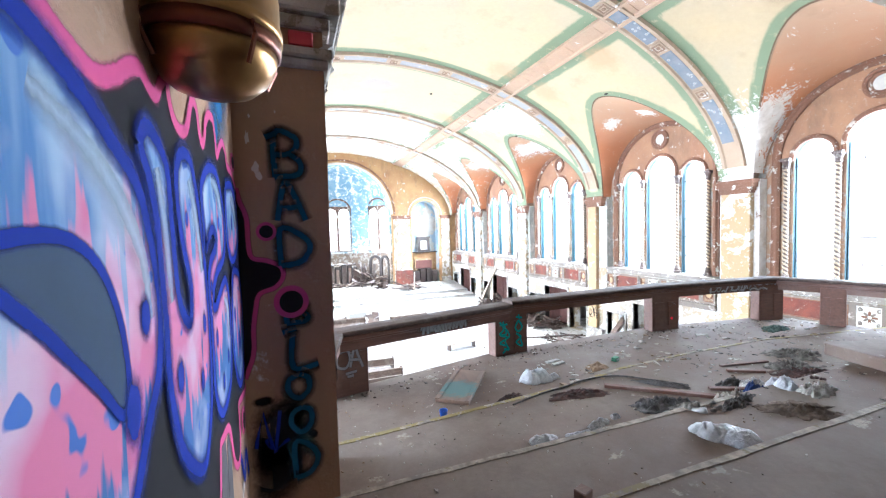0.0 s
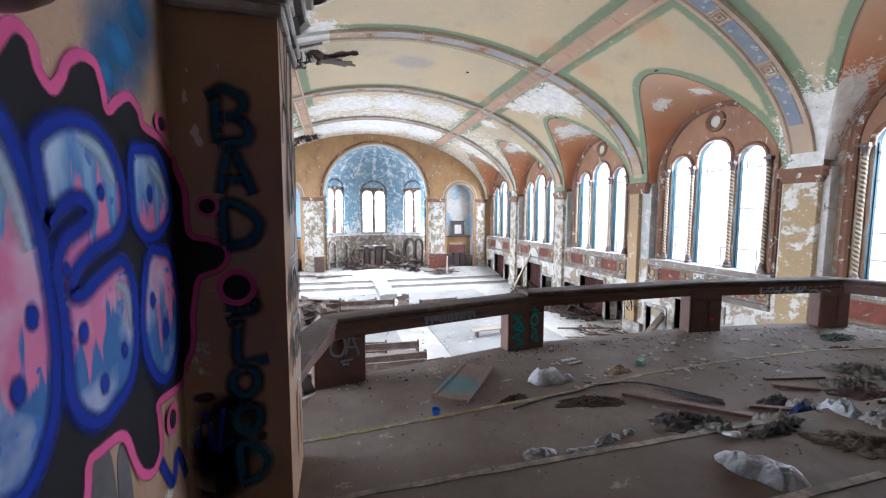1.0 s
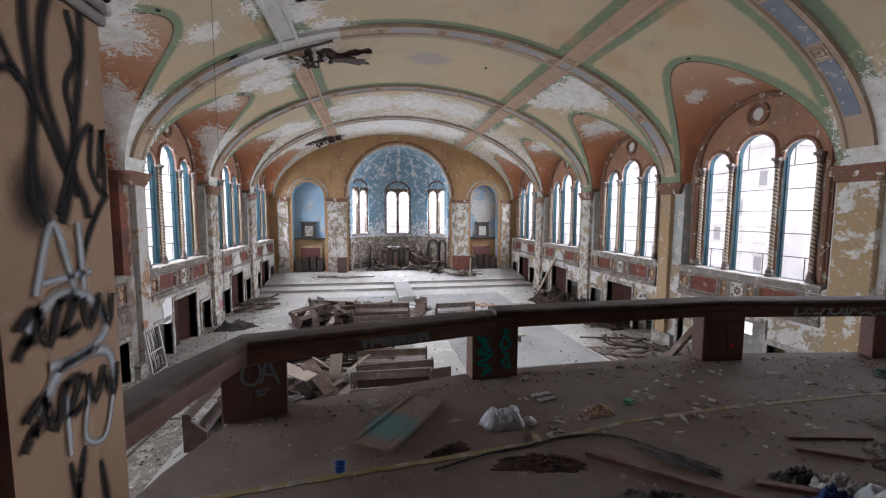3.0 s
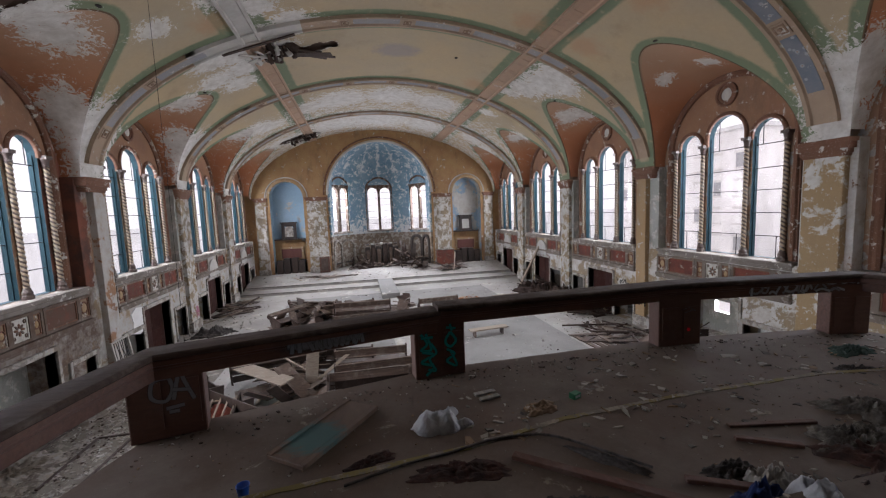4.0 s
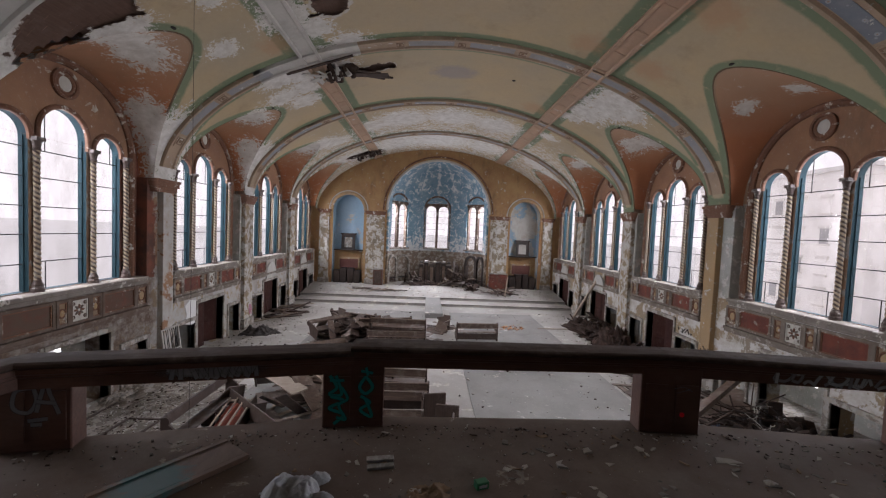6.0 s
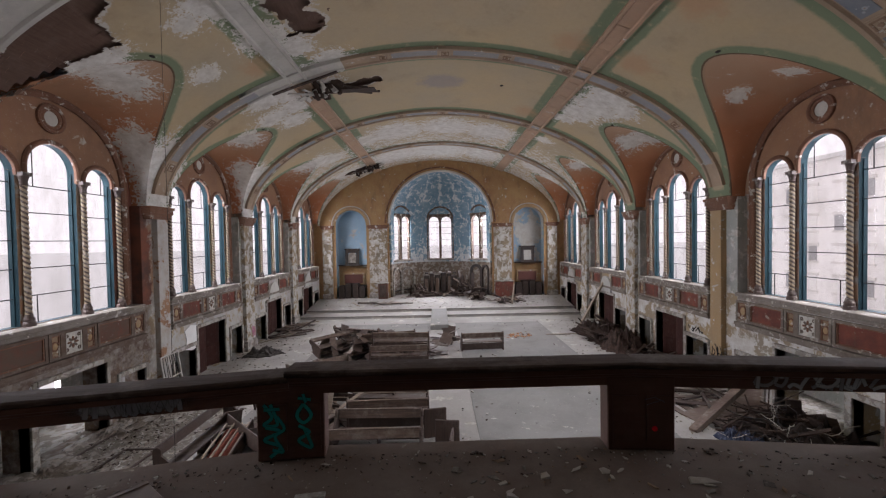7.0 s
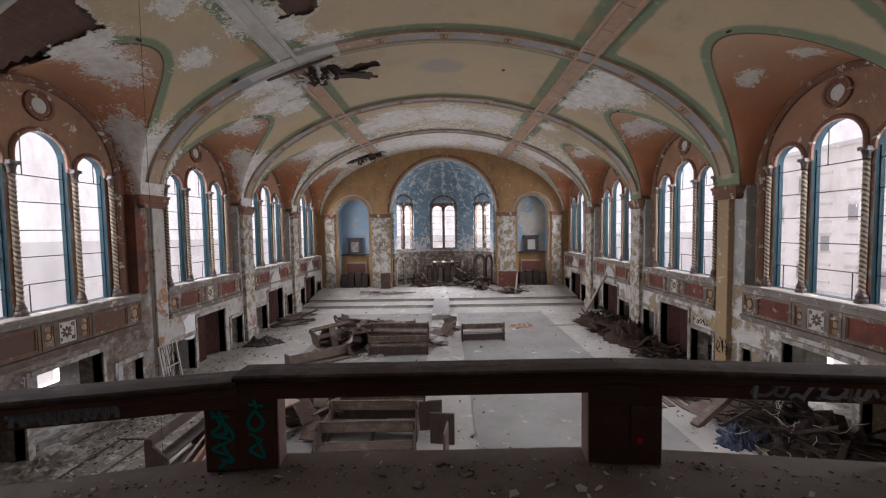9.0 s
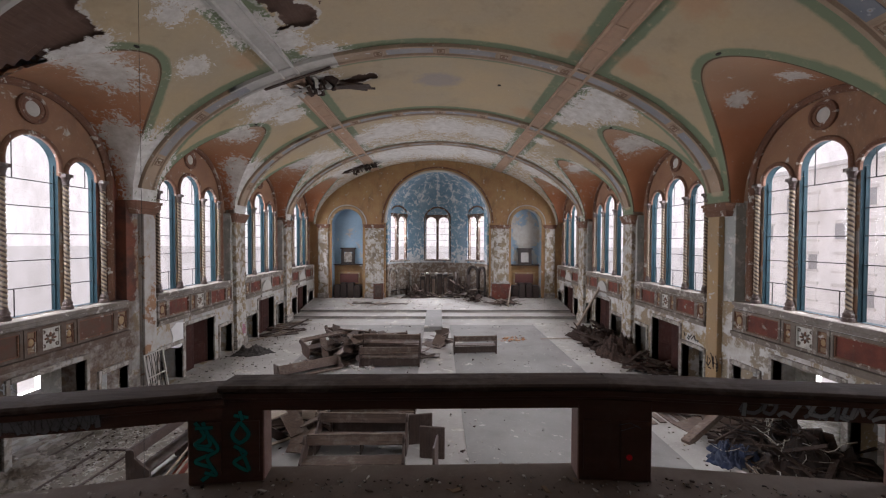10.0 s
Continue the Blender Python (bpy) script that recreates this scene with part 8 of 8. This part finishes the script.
for x, y, sx in ((-3.9, 19.75, 1), (-6.6, 35.0, 0.8), (-5.9, 35.5, 0.7)):
    for k in range(5):
        q = new("lath", PLANKS[(5, 3, 0, 3, 5)[k]])
        q.parent = hang
        q.matrix_world = pose(x + rnd.uniform(-0.5, 0.5), y + rnd.uniform(-0.3, 0.3), barrel(x) - rnd.uniform(0.03, 0.2), rnd.gauss(0, 12), rnd.gauss(0, 6) - 12, rnd.gauss(8, 14))
bm = bmesh.new()
tube(bm, [(-5.69, 10.23, barrel(-5.69)), (-5.68, 10.23, 6.0), (-5.69, 10.22, -0.25)], 0.004, 5)
tagged(link("hanging_wire", bm, M_iron), "thin wire hanging from the vault", "wire")

# tags on the side walls, a leaning grille and a white sheet
wtag = thing("wall_tags", "black and pink tags sprayed on the lower side walls", "graffiti")
P_wallpink = spray("spray_faded_pink", (0.42, 0.16, 0.24))


def on_side_wall(x):
    return lambda u, v, d: (x - math.copysign(d, x), u, v)


rnd = random.Random(15)
for x, y0, y1, z0, z1, n, mt in ((PIL, 17.15, 17.85, 0.75, 1.35, 7, P_black), (LOW - 0.02, 18.6, 19.6, 1.5, 1.8, 6, P_black), (-PIL, 24.75, 25.05, 0.3, 1.05, 6, P_wallpink), (-LOW + 0.02, 12.6, 12.9, 1.7, 2.0, 4, P_white)):
    for k in range(n):
        y = y0 + (y1 - y0) * (k + 0.5) / n
        pts = [(y + rnd.uniform(-0.12, 0.12), rnd.uniform(z0, z1)) for _ in range(4)]
        bm = bmesh.new()
        ribbon(bm, smooth_loop(pts, 5, False), 0.06, on_side_wall(x), 0.004 + 0.0005 * k)
        part("sprayed_stroke", bm, mt, wtag)
grille = thing("iron_grille", "pale iron grille leaning on the wall pilaster", "grille", pose(-10.6, 17.65, FLOOR, 0, -8, 0))
for y in (-0.5, 0.5):
    part("frame_bar", one_box(-0.03, 0.03, y - 0.03, y + 0.03, 0, 1.75, None, 0.006), M_white, grille)
for z in (0.05, 0.85, 1.72):
    part("frame_bar", one_box(-0.025, 0.025, -0.47, 0.47, z - 0.025, z + 0.025, None, 0.006), M_white, grille)
for k in range(7):
    bm = bmesh.new()
    y = -0.36 + 0.12 * k
    tube(bm, [(0, y, 0.07), (0, y + 0.03 * (-1) ** k, 0.45), (0, y, 0.83), (0, y - 0.03 * (-1) ** k, 1.3), (0, y, 1.7)], 0.012, 6)
    part("grille_bar", bm, M_iron, grille)
bm = bmesh.new()
plate(bm, lambda u, v, d: (-LOW + 0.03 - d, u, v), [(19.05, 1.2), (19.5, 1.08), (19.9, 1.15), (19.95, 2.1), (19.4, 2.2), (19.02, 2.0), (19.15, 1.6)], [], 0.03)
tagged(link("wall_sheet", bm, plain("white_sheet", (0.72, 0.71, 0.69), 0.8, 0, 0.2, 3)), "torn white sheet fixed to the side wall", "sheet")
for x, y0, y1 in ((7.35, 15.2, 17.4), (7.7, 15.3, 17.2), (8.05, 15.1, 17.5), (8.45, 15.4, 17.1), (8.8, 15.3, 17.3)):
    plank(x, y0, x - 0.1, y1, FLOOR, 0.22, 0.035, M_pew, "long brown board lying flat on the floor")

# buildings outside, pale in the daylight
def building(x, y, w, d, h, seed):
    ob = thing("apartment_building", "pale stone building beyond the windows", "building")
    ob.matrix_world = pose(x, y, -1.0)
    part("wall", one_box(-w / 2, w / 2, -d / 2, d / 2, 0, h), M_ext, ob)
    part("roof", one_box(-w / 2 - 0.3, w / 2 + 0.3, -d / 2 - 0.3, d / 2 + 0.3, h, h + 0.4), M_extroof, ob)
    face = -1 if x > 0 else 1
    for fl in range(int(h // 3)):
        for k in range(int(d // 2.6)):
            yy = -d / 2 + 1.3 + k * 2.6
            xx = face * (w / 2)
            win = part("window", one_box(*sorted((xx - 0.02 * face, xx + 0.06 * face)), yy - 0.42, yy + 0.42, fl * 3 + 1.0, fl * 3 + 2.5), M_extwin if (k + fl) % 3 == 0 else M_ext, ob)
            part("window_sill", one_box(*sorted((xx, xx + 0.16 * face)), yy - 0.6, yy + 0.6, fl * 3 + 0.8, fl * 3 + 1.0), M_sill_out, win)
            part("lintel", one_box(*sorted((xx, xx + 0.12 * face)), yy - 0.6, yy + 0.6, fl * 3 + 2.5, fl * 3 + 2.8), M_sill_out, win)


M_ext = plain("pale_masonry", (0.93, 0.92, 0.91), 0.9, 0, 0.06, 1.5)
M_extroof = plain("pale_roof", (0.8, 0.8, 0.8), 0.9)
M_extwin = plain("grey_window", (0.45, 0.45, 0.46), 0.4)
M_sill_out = plain("pale_stone_trim", (0.82, 0.8, 0.78), 0.9)
building(38, 14, 12, 26, 17, 1)
building(44, 46, 12, 22, 14, 2)
building(-52, 20, 12, 30, 6, 3)
